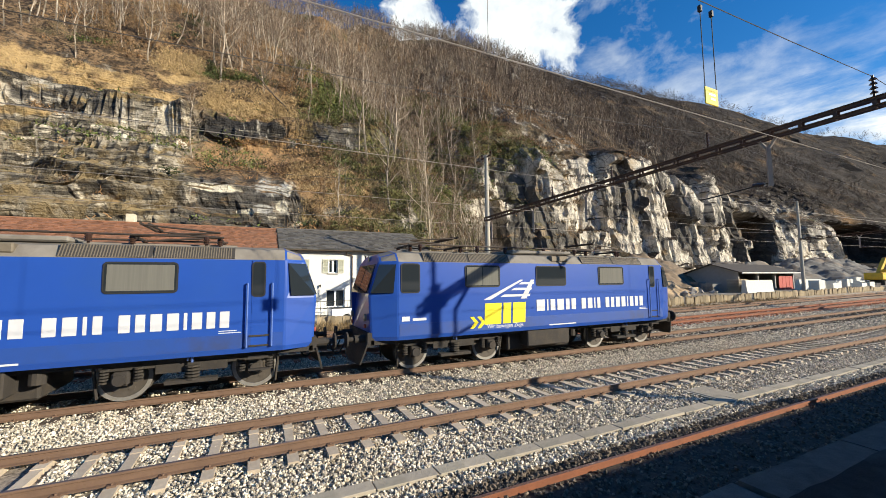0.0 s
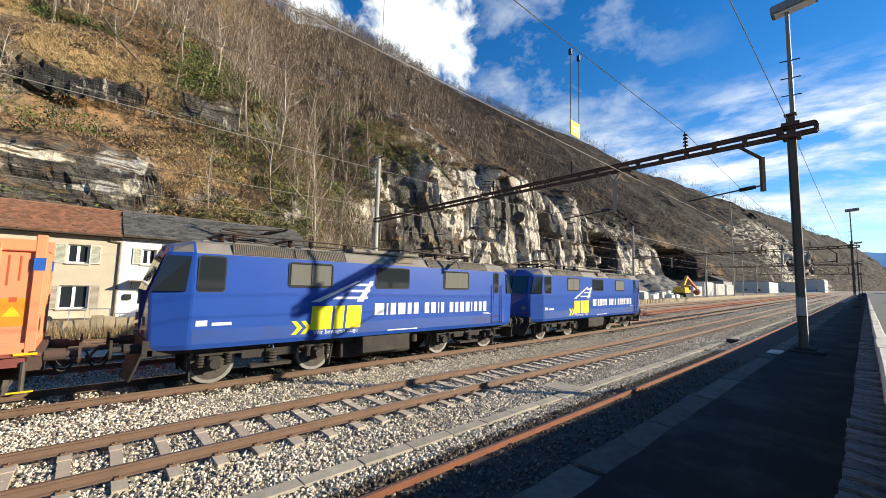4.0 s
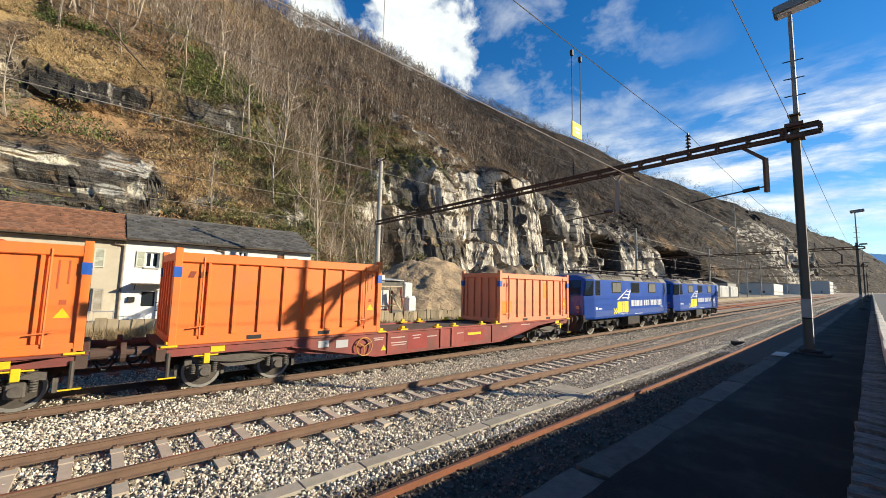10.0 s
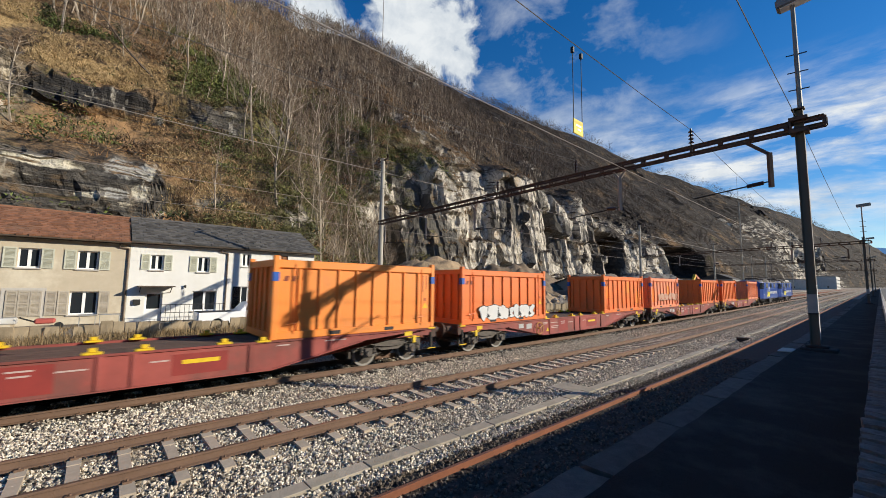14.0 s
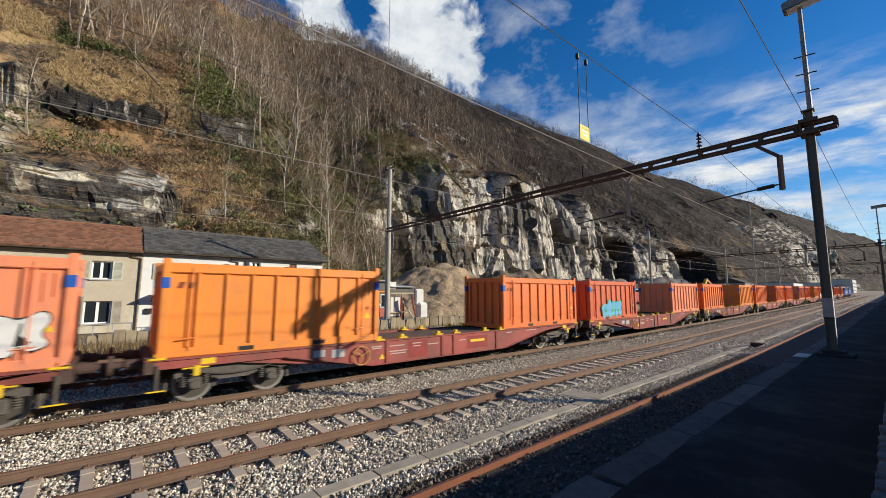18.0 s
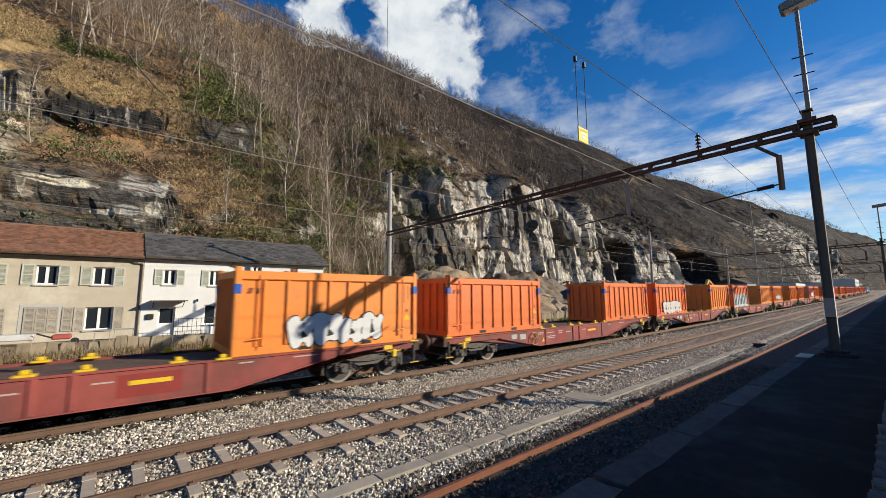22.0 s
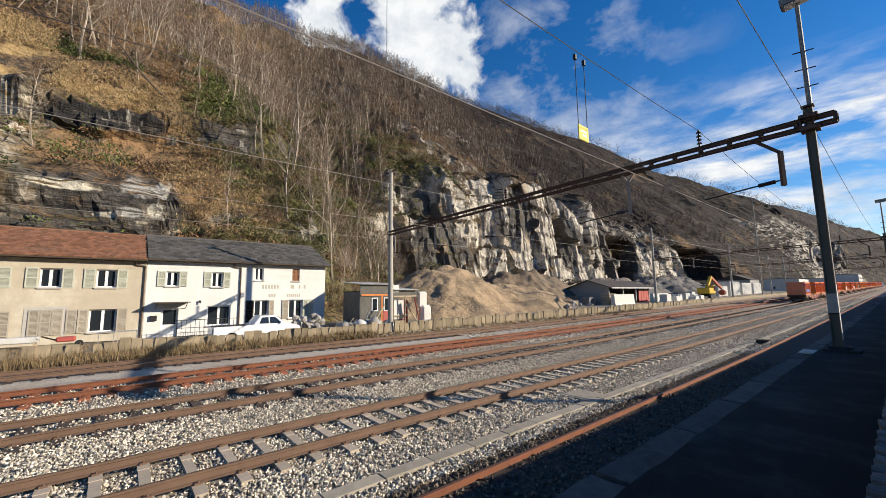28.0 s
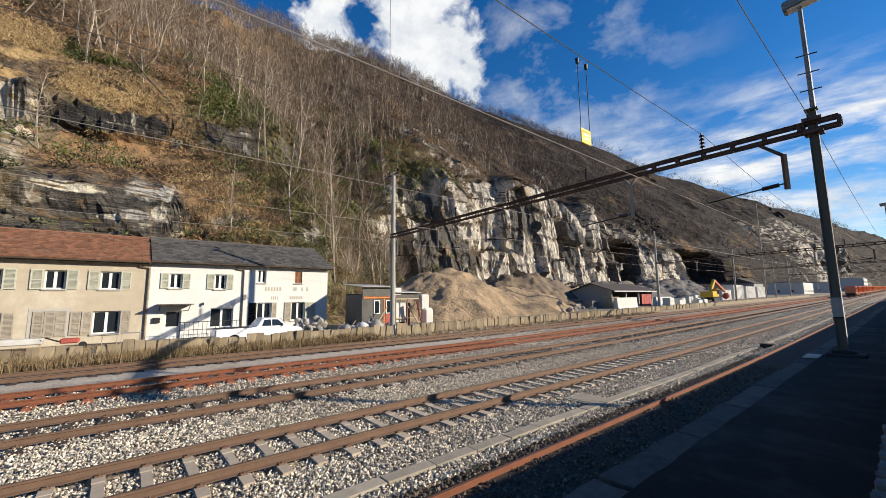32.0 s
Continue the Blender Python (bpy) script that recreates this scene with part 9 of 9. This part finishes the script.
    for k in range(3):
        part("data_bar", boxes((W - 0.068, W - 0.064, (2.46, 2.62, 2.53)[k], (2.49, 2.65, 2.64)[k], (1.35, 1.45, 1.02)[k], (1.95, 1.95, 1.12)[k])), M["orange_dark"], t)


def jagged(y0, y1, z0, z1, rng, lean):
    """Outline of one swelling sprayed shape inside a box."""
    w, h = y1 - y0, z1 - z0
    base = [(0.0, 0.1), (0.0, 0.55), (-0.12, 0.9), (0.3, 1.0), (0.55, 0.82), (0.8, 1.04), (1.1, 0.85), (0.86, 0.5), (1.05, 0.12), (0.7, 0.0), (0.5, 0.22), (0.28, -0.05)]
    pts = [(y0 + w * (u + rng.uniform(-0.1, 0.1)) + lean * v * h, z0 + h * (v + rng.uniform(-0.1, 0.1))) for u, v in base]
    for k in range(2):
        nxt = pts[1:] + pts[:1]
        pts = [q for (a, b), (c, d) in zip(pts, nxt) for q in ((a * 0.75 + c * 0.25, b * 0.75 + d * 0.25), (a * 0.25 + c * 0.75, b * 0.25 + d * 0.75))]
    return pts


def swollen(pts, m):
    cy, cz = sum(q[0] for q in pts) / len(pts), sum(q[1] for q in pts) / len(pts)
    out = []
    for y, z in pts:
        r = math.hypot(y - cy, z - cz) + 1e-6
        out.append((y + (y - cy) / r * m, z + (z - cz) / r * m))
    return out


def half_sprayed(orange):
    """The container's paint, sprayed grey below with a soft uneven edge."""
    m = orange.copy()
    m.name = "half_sprayed"
    N, L = m.node_tree.nodes, m.node_tree.links
    socket = N["Principled BSDF"].inputs["Base Color"]
    paint = socket.links[0].from_socket
    tc, sep, nz = N.new("ShaderNodeTexCoord"), N.new("ShaderNodeSeparateXYZ"), N.new("ShaderNodeTexNoise")
    nz.inputs["Scale"].default_value, nz.inputs["Detail"].default_value = 1.3, 3
    L.new(tc.outputs["Object"], nz.inputs["Vector"])
    L.new(tc.outputs["Object"], sep.inputs[0])
    add, edge, mix = N.new("ShaderNodeMath"), N.new("ShaderNodeMapRange"), N.new("ShaderNodeMix")
    add.operation = "ADD"
    L.new(sep.outputs["Z"], add.inputs[0])
    L.new(nz.outputs["Fac"], add.inputs[1])
    edge.inputs["From Min"].default_value, edge.inputs["From Max"].default_value = 1.95, 1.70
    L.new(add.outputs[0], edge.inputs["Value"])
    mix.data_type = "RGBA"
    L.new(edge.outputs["Result"], mix.inputs[0])
    L.new(paint, mix.inputs[6])
    mix.inputs[7].default_value = (0.56, 0.56, 0.55, 1)
    L.new(mix.outputs[2], socket)
    M["half_sprayed"] = m


def spray(t, kind, y0, y1, z0, z1, letters, seed):
    """Sprayed angular shapes across the near side, no letters."""
    X, rng = 1.243, random.Random(seed)
    fill, line = {"white": ("white_paint", "black_paint"), "blue": ("sky_paint", "sky_paint"), "grey": ("spray_grey", "black_paint"), "teal": ("sky_pale", "green_paint"),
                  "faint": ("spray_faint", "spray_faint"), "half": ("grey_paint", "black_paint")}[kind]
    if kind == "half":
        half_sprayed(M["orange%d" % SHADES[23]])
        for o in t.children_recursive:
            near_side = o.name.startswith("panel_wall") or (o.name.startswith(("rib", "lock_bar", "bottom_rail")) and o.bound_box[0][0] > 0)
            for slot in o.material_slots:
                if near_side and slot.material == M["orange%d" % SHADES[23]]:
                    slot.link = "OBJECT"
                    slot.material = M["half_sprayed"]
        strokes = (("teal", ((0.48, 0.05), (0.66, 0.08), (0.80, 0.75), (0.92, 1.22), (0.62, 1.12), (0.45, 0.95), (0.64, 0.98))),
                   ("black", ((0.40, 0.92), (0.50, 1.18), (0.66, 1.28), (0.53, 1.0))),
                   ("black", ((0.78, 0.3), (1.05, 0.62), (0.80, 0.58), (0.82, 0.68), (1.24, 0.72), (0.98, 0.36), (1.08, 0.36))),
                   ("black", ((1.28, 1.0), (1.48, 1.02), (1.48, 1.2), (1.28, 1.18))),
                   ("teal", ((2.15, 0.76), (2.45, 0.88), (2.66, 0.9), (2.66, 1.2), (2.4, 1.12))),
                   ("black", ((2.13, 0.74), (2.25, 1.0), (2.5, 1.28), (2.4, 1.05), (2.22, 0.86))),
                   ("black", ((-0.30, 0.75), (0.2, 0.85), (0.55, 0.9), (0.55, 0.85), (0.2, 0.80), (-0.05, 0.74), (0.26, 0.3), (0.21, 0.3), (-0.12, 0.72))),
                   ("black", ((0.0, 0.74), (0.40, 0.77), (0.35, 0.5), (0.25, 0.48), (0.25, 0.53), (0.31, 0.55), (0.34, 0.71), (0.02, 0.68))),
                   ("teal", ((-1.9, 0.1), (-1.6, 0.1), (-1.35, 1.15), (-1.65, 1.1))),
                   ("black", ((-2.3, 0.3), (-1.7, 0.9), (-1.6, 0.8), (-2.0, 0.35), (-1.5, 0.3), (-1.55, 0.22))))
        for k, (col, pts) in enumerate(strokes):
            part("sprayed_stroke", tri_bm(list(pts), 1.171 + 0.0012 * k, 0.003), M[col + "_paint"], t)
        return
    w = (y1 - y0) / letters
    for k in range(letters):
        a, b = y0 + w * (k + rng.uniform(-0.08, 0.05)), y0 + w * (k + 1 + rng.uniform(-0.05, 0.12))
        pts = jagged(a, b, z0 + rng.uniform(0, 0.12), z1 - rng.uniform(0, 0.18), rng, rng.uniform(-0.1, 0.15))
        part("sprayed_outline", tri_bm(swollen(pts, 0.034 if line != fill else 0.02), X + 0.002 + 0.0004 * k, 0.003), M[line], t)
        if fill != line:
            part("sprayed_patch", tri_bm(pts, X + 0.0065 + 0.0004 * k, 0.003), M[fill], t)
        m, n = (a + b) / 2, (z0 + z1) / 2
        s_ = rng.uniform(-0.06, 0.06)
        part("sprayed_stroke", tri_bm([(m - 0.08 + s_, n - 0.22), (m - 0.02 + s_, n + 0.24), (m + 0.02 + s_, n + 0.23), (m + 0.0, n + 0.0), (m + 0.15, n - 0.14), (m + 0.13, n - 0.18)], X + 0.012, 0.002), M[line] if fill != line else M["orange_dark"], t)
    if kind == "grey" and y0 > -2:
        part("sprayed_mark", tri_bm(jagged(-2.8, -2.2, 0.1, 0.35, rng, 0), X + 0.004, 0.003), M["pink_paint"], t)


M["spray_grey"] = material("spray_grey", (0.62, 0.57, 0.52), (0.50, 0.45, 0.41), 0.6, scale=4)
M["spray_faint"] = material("spray_faint", (0.50, 0.27, 0.17), (0.42, 0.30, 0.24), 0.6, scale=4)
M["sky_pale"] = material("sky_pale", (0.10, 0.36, 0.66), (0.2, 0.5, 0.3), 0.6, scale=5)
M["green_paint"] = material("green_paint", (0.06, 0.42, 0.10), None, 0.6)


# ---- wagons ----
def wagon_bogie(t, yc):
    bm = bmesh.new()
    for s in (-1, 1):
        x = s * 1.0
        pts = [(-1.32, 0.62), (-0.75, 0.72), (-0.35, 0.5), (0.35, 0.5), (0.75, 0.72), (1.32, 0.62), (1.32, 0.78), (0.75, 0.9), (-0.75, 0.9), (-1.32, 0.78)]
        a = [bm.verts.new((x - 0.06, y, z)) for y, z in pts]
        b = [bm.verts.new((x + 0.06, y, z)) for y, z in pts]
        n = len(pts)
        for i in range(n):
            bm.faces.new((a[i], a[(i + 1) % n], b[(i + 1) % n], b[i]))
        for q in ((0, 1, 8, 9), (1, 2, 3, 4, 7, 8), (4, 5, 6, 7)):
            bm.faces.new([a[i] for i in q])
            bm.faces.new([b[i] for i in q][::-1])
    bar(bm, (-1.0, 0, 0.68), (1.0, 0, 0.68), 0.4, 0.16)
    bmesh.ops.recalc_face_normals(bm, faces=bm.faces[:])
    b = part("bogie", bm, M["bogie_grey"], t)
    b.location = (0, yc, 0)
    out = []
    for y in (-0.9, 0.9):
        out.append((wheelset(b, y, 0.45, bright=True), y, 0.45))
        for s in (-1, 1):
            bx = boxes((s * 1.04 - 0.1, s * 1.04 + 0.1, y - 0.15, y + 0.15, 0.32, 0.62), bevel=0.03)
            rod(bx, (s * 1.14, y, 0.46), (s * 1.2, y, 0.46), 0.1, n=10)
            part("axle_box", bx, M["bogie_grey"], b)
            for o in (-0.24, 0.24):
                bs = bmesh.new()
                spring(bs, s * 1.06, y + o, 0.42, 0.68, 0.07)
                part("spring", bs, M["bogie_grey"], b)
    for y in (-1.45, 1.45, -0.42, 0.42):
        part("brake_shoe", boxes((-0.72, 0.72, y - 0.03, y + 0.03, 0.40, 0.46), (-0.85, -0.7, y - 0.04, y + 0.04, 0.3, 0.62), (0.7, 0.85, y - 0.04, y + 0.04, 0.3, 0.62)), M["bogie_grey"], b)
    bm = bmesh.new()
    pr = None
    for i in range(9):
        u = i / 8
        q = Vector((1.13, -1.2 + 2.4 * u, 0.86 - 0.9 * u * (1 - u)))
        if pr:
            rod(bm, pr, q, 0.022, n=5)
        pr = q
    part("brake_rod", bm, M["wheel"], b)
    return out


def wagon_parts(t):
    W, Lh = 1.2, 9.28
    for s in (-1, 1):
        pts = [(-Lh, 0.90), (-6.1, 0.90), (-3.3, 0.36), (3.3, 0.36), (6.1, 0.90), (Lh, 0.90), (Lh, 1.14), (-Lh, 1.14)]
        bm = bmesh.new()
        a = [bm.verts.new((s * W - 0.03, y, z)) for y, z in pts]
        b = [bm.verts.new((s * W + 0.03, y, z)) for y, z in pts]
        n = len(pts)
        for i in range(n):
            bm.faces.new((a[i], a[(i + 1) % n], b[(i + 1) % n], b[i]))
        bm.faces.new(a)
        bm.faces.new(b[::-1])
        bmesh.ops.triangulate(bm, faces=[f_ for f_ in bm.faces if len(f_.verts) > 4])
        bmesh.ops.recalc_face_normals(bm, faces=bm.faces[:])
        part("side_sill", bm, M["wagon_red"], t)
        part("sill_flange", boxes((min(s * W, s * (W + 0.07)), max(s * W, s * (W + 0.07)), -Lh, Lh, 1.10, 1.15)), M["wagon_red"], t)
        bm = bmesh.new()
        prev = None
        for y, z in ((-6.1, 0.90), (-3.3, 0.36), (3.3, 0.36), (6.1, 0.90)):
            if prev:
                bar(bm, (s * (W + 0.02), prev[0], prev[1]), (s * (W + 0.02), y, z), 0.14, 0.03)
            prev = (y, z)
        part("lower_flange", bm, M["wagon_red"], t)
        for y in (-2.75, -0.3, 0.3, 2.75):
            part("stake_pocket", boxes((min(s * (W + 0.02), s * (W + 0.07)), max(s * (W + 0.02), s * (W + 0.07)), y - 0.06, y + 0.06, 0.38, 1.1)), M["wagon_red"], t)
        for y in (-9.05, -3.05, -2.1, -0.45, 0.45, 2.1, 3.05, 9.05):
            bm = boxes((s * 1.13 - 0.1, s * 1.13 + 0.14, y - 0.17, y + 0.17, 1.15, 1.2), (s * 1.13 - 0.05, s * 1.13 + 0.08, y - 0.07, y + 0.07, 1.2, 1.29), bevel=0.012)
            if abs(y) > 2.9:
                bmesh.ops.translate(bm, vec=(s * 0.03, 0, -0.025), verts=bm.verts[:])
            part("twist_lock", bm, M["yellow_part"], t, "yellow twist lock")
    part("deck", boxes((-W + 0.03, W - 0.03, -Lh, Lh, 1.02, 1.09)), M["deck_brown"], t)
    for y in (-Lh + 0.1, Lh - 0.1):
        part("head_stock", boxes((-1.25, 1.25, y - 0.1, y + 0.1, 0.82, 1.2)), M["wagon_dark"], t)
    part("centre_sill", boxes((-0.3, 0.3, -Lh, Lh, 0.6, 1.0)), M["wagon_dark"], t)
    for y in (-5.0, -1.5, 1.5, 5.0):
        part("cross_member", boxes((-W + 0.05, W - 0.05, y - 0.08, y + 0.08, 0.65, 1.0)), M["wagon_dark"], t)
    # hand wheel and plates on the near side
    bm = bmesh.new()
    prev = None
    for i in range(17):
        a = 2 * math.pi * i / 16
        q = Vector((W + 0.12, -3.75 + 0.29 * math.cos(a), 0.72 + 0.29 * math.sin(a)))
        if prev:
            rod(bm, prev, q, 0.022, n=5)
        prev = q
    for k in range(3):
        a = 2 * math.pi * k / 3 + 0.5
        rod(bm, (W + 0.12, -3.75, 0.72), (W + 0.12, -3.75 + 0.29 * math.cos(a), 0.72 + 0.29 * math.sin(a)), 0.018, n=5)
    rod(bm, (W, -3.75, 0.72), (W + 0.13, -3.75, 0.72), 0.03, n=6)
    part("hand_wheel", bm, M["wheel_ochre"], t, "ochre hand brake wheel")
    part("sill_panel", boxes((W + 0.0305, W + 0.034, -1.9, -1.0, 0.44, 1.04)), M["sill_fresh"], t)
    part("sill_panel", boxes((W + 0.0305, W + 0.034, 1.0, 2.2, 0.5, 1.0)), M["sill_fresh"], t)
    part("warning_mark", tri_bm([(-3.05, 0.52), (-2.83, 0.52), (-2.94, 0.70)], W + 0.031, 0.004), M["yellow_part"], t)
    part("plate", boxes((W + 0.031, W + 0.04, -4.72, -4.3, 0.74, 0.98), bevel=0.004), M["grey_paint"], t)
    part("plate", boxes((W + 0.031, W + 0.04, -5.3, -4.95, 0.8, 1.0)), M["grey_paint"], t)
    for y, l, z in ((-3.15, 0.4, 0.93), (-3.15, 0.34, 0.87), (-2.35, 0.6, 0.9), (-2.3, 0.7, 0.72), (-2.3, 0.6, 0.64), (-1.5, 0.4, 0.92), (-1.5, 0.3, 0.82), (-0.75, 0.5, 0.84), (0.75, 0.36, 0.86), (3.6, 0.35, 0.98), (5.2, 0.7, 1.0)):
        part("lettering_bar", boxes((W + 0.0345, W + 0.037, y - l / 2, y + l / 2, z, z + 0.035)), M["lettering_dull"], t)
    part("lettering_bar", boxes((W + 0.0345, W + 0.037, 1.2, 2.0, 0.76, 0.86)), M["yellow_part"], t)
    for y in (-8.0, 8.0):
        part("yellow_plate", boxes((W + 0.031, W + 0.04, y - 0.16, y + 0.16, 0.94, 1.1)), M["yellow_part"], t)
        bm = bmesh.new()
        rod(bm, (W + 0.05, y * 1.13, 1.0), (W + 0.05, y * 1.13, 0.42), 0.045, n=8)
        bar(bm, (W + 0.0, y * 1.13 - 0.18, 0.42), (W + 0.0, y * 1.13 + 0.18, 0.42), 0.2, 0.03)
        part("shunter_step", bm, M["wheel"], t)
        part("brake_lever", boxes((W + 0.04, W + 0.075, y * 1.03 - 0.3, y * 1.03 + 0.26, 0.86, 0.895), (W + 0.03, W + 0.085, y * 1.03 - 0.07, y * 1.03 + 0.07, 0.68, 0.93), bevel=0.012), M["yellow_part"], t)
        part("step_edge", boxes((W + 0.09, W + 0.11, y * 1.13 - 0.18, y * 1.13 + 0.18, 0.41, 0.44)), M["yellow_part"], t)
    for s in (-1, 1):
        buffer_pair(t, s * 9.3, s, 1.04, "wagon_dark")
    out = wagon_bogie(t, -7.35) + wagon_bogie(t, 7.35)
    return out


build_loco(9.8, "blue electric locomotive with white bars and yellow badge, leading")
build_loco(-5.48, "blue electric locomotive with white bars and yellow badge, coupled behind")
SHADES = [3, 0, 0, 3, 0, 0, 1, 0, 3, 0, 0, 0, 1, 0, 3, 2, 0, 1, 3, 1, 1, 1, 4, 0, 1, 0, 0, 0, 1, 0, 0, 2, 0, 0, 0, 3]
# kind, span along the side, height span, shapes
SPRAYED = {(1, 1): ("faint", -1.5, 2.6, 0.5, 1.2, 5), (2, 1): ("white", -1.8, 1.9, 0.06, 0.85, 5), (7, 1): ("teal", -1.6, 0.7, 0.12, 1.15, 3), (9, 0): ("white", -0.6, 2.6, 0.25, 1.15, 4),
           (10, 1): ("grey", -1.4, 1.6, 0.35, 1.1, 5), (11, 1): ("half", 0, 0, 0, 0, 0), (12, 1): ("grey", -1.7, 1.7, 0.05, 1.15, 4), (14, 0): ("white", -1.5, 1.5, 0.08, 1.1, 4),
           (15, 1): ("faint", -2.6, 0.6, 0.2, 0.8, 5), (17, 1): ("blue", -1.8, 1.6, 0.5, 1.05, 5)}
wagon_0 = thing("container_wagon", "red-brown flat wagon with yellow twist locks carrying two containers", "wagon", (TRAIN_X, -23.3, 0), group="container wagons")
SPINNERS += wagon_parts(wagon_0)
templates = {}
BOXES = {}
W_PANEL = 1.172
M["orange_fresh"] = material("orange_fresh", (0.88, 0.25, 0.02), (0.80, 0.21, 0.02), 0.5, scale=2)
for n_w in range(18):
    y_w = -23.3 - 19.74 * n_w
    MOVERS.append((wagon_0 if n_w == 0 else copy_thing(wagon_0, pose(TRAIN_X, y_w, 0)), y_w))
    for k_c in (0, 1):
        y_c = -17.1 - 12.3 * k_c - 19.74 * n_w
        shade = SHADES[2 * n_w + k_c]
        if shade not in templates:
            templates[shade] = thing("freight_container", "ribbed orange freight container with blue corner marks on a wagon", "container", (TRAIN_X, y_c, 1.152), group="freight containers")
            container_parts(templates[shade], shade)
            c_t = templates[shade]
        else:
            c_t = copy_thing(templates[shade], pose(TRAIN_X, y_c, 1.152))
        BOXES[(n_w, k_c)] = c_t
        MOVERS.append((c_t, y_c))
for key_p, spans in {(0, 0): ((-2.72, -2.0, 0.42, 0.98), (0.62, 1.05, 1.1, 1.9), (2.3, 2.8, 0.55, 1.1)), (1, 1): ((-2.75, -2.0, 0.5, 1.5), (0.5, 0.95, 1.0, 1.7)), (2, 0): ((-2.6, -2.0, 0.9, 1.7), (0.2, 0.8, 1.2, 1.95), (1.9, 2.6, 0.5, 1.3)), (6, 1): ((-2.6, -2.15, 0.4, 1.2),), (10, 1): ((-2.75, -2.2, 0.4, 0.9),)}.items():
    for a_p, b_p, c_p, d_p in spans:
        part("paint_patch", boxes((W_PANEL, W_PANEL + 0.003, a_p, b_p, c_p, d_p)), M["orange_fresh"], BOXES[key_p], "fresher orange paint patch")
for key_s, k_s in SPRAYED.items():
    spray(BOXES[key_s], *k_s, 10 * key_s[0] + key_s[1])
    tagged(BOXES[key_s], {"half": "orange freight container with grey sprayed lower half", "blue": "orange freight container with blue sprayed shapes", "teal": "orange freight container with blue and green sprayed shapes",
                          "faint": "faded orange freight container with faint sprayed shapes"}.get(k_s[0], "ribbed orange freight container with white and black sprayed shapes"))

# ---- what moves ----
def rolled(t):
    """Metres rolled by t seconds, straight between the rows."""
    for (a, sa), (b, sb) in zip(ROLL, ROLL[1:]):
        if t <= b:
            return sa + (sb - sa) * (t - a) / (b - a)
    return ROLL[-1][1]


def motions():
    rows_t = sorted({t for t, s in ROLL} | {float(k) for k in range(33)} | {13.5, 14.5})
    for ob, y0 in MOVERS:
        z = ob.matrix_basis.translation.z
        rows = []
        for t in rows_t:
            y = y0 + rolled(t)
            tilt = math.degrees(math.atan((rise(y + 5) - rise(y - 5)) / 10))
            rows.append((t, pose(TRAIN_X, y, z + rise(y), tilt, 0, 0)))
        walk(ob, rows)
    # wheels turn with the way rolled; in the fast run less than a quarter turn from row to row
    for ob, y, r in SPINNERS:
        angle, last, rows = 0.0, 0.0, []
        for k in range(321):
            t = k * 0.1
            s = rolled(t)
            angle -= min(math.degrees((s - last) / r), 80.0)
            last = s
            rows.append((t, pose(0, y, r, angle, 0, 0)))
        walk(ob, rows)


motions()
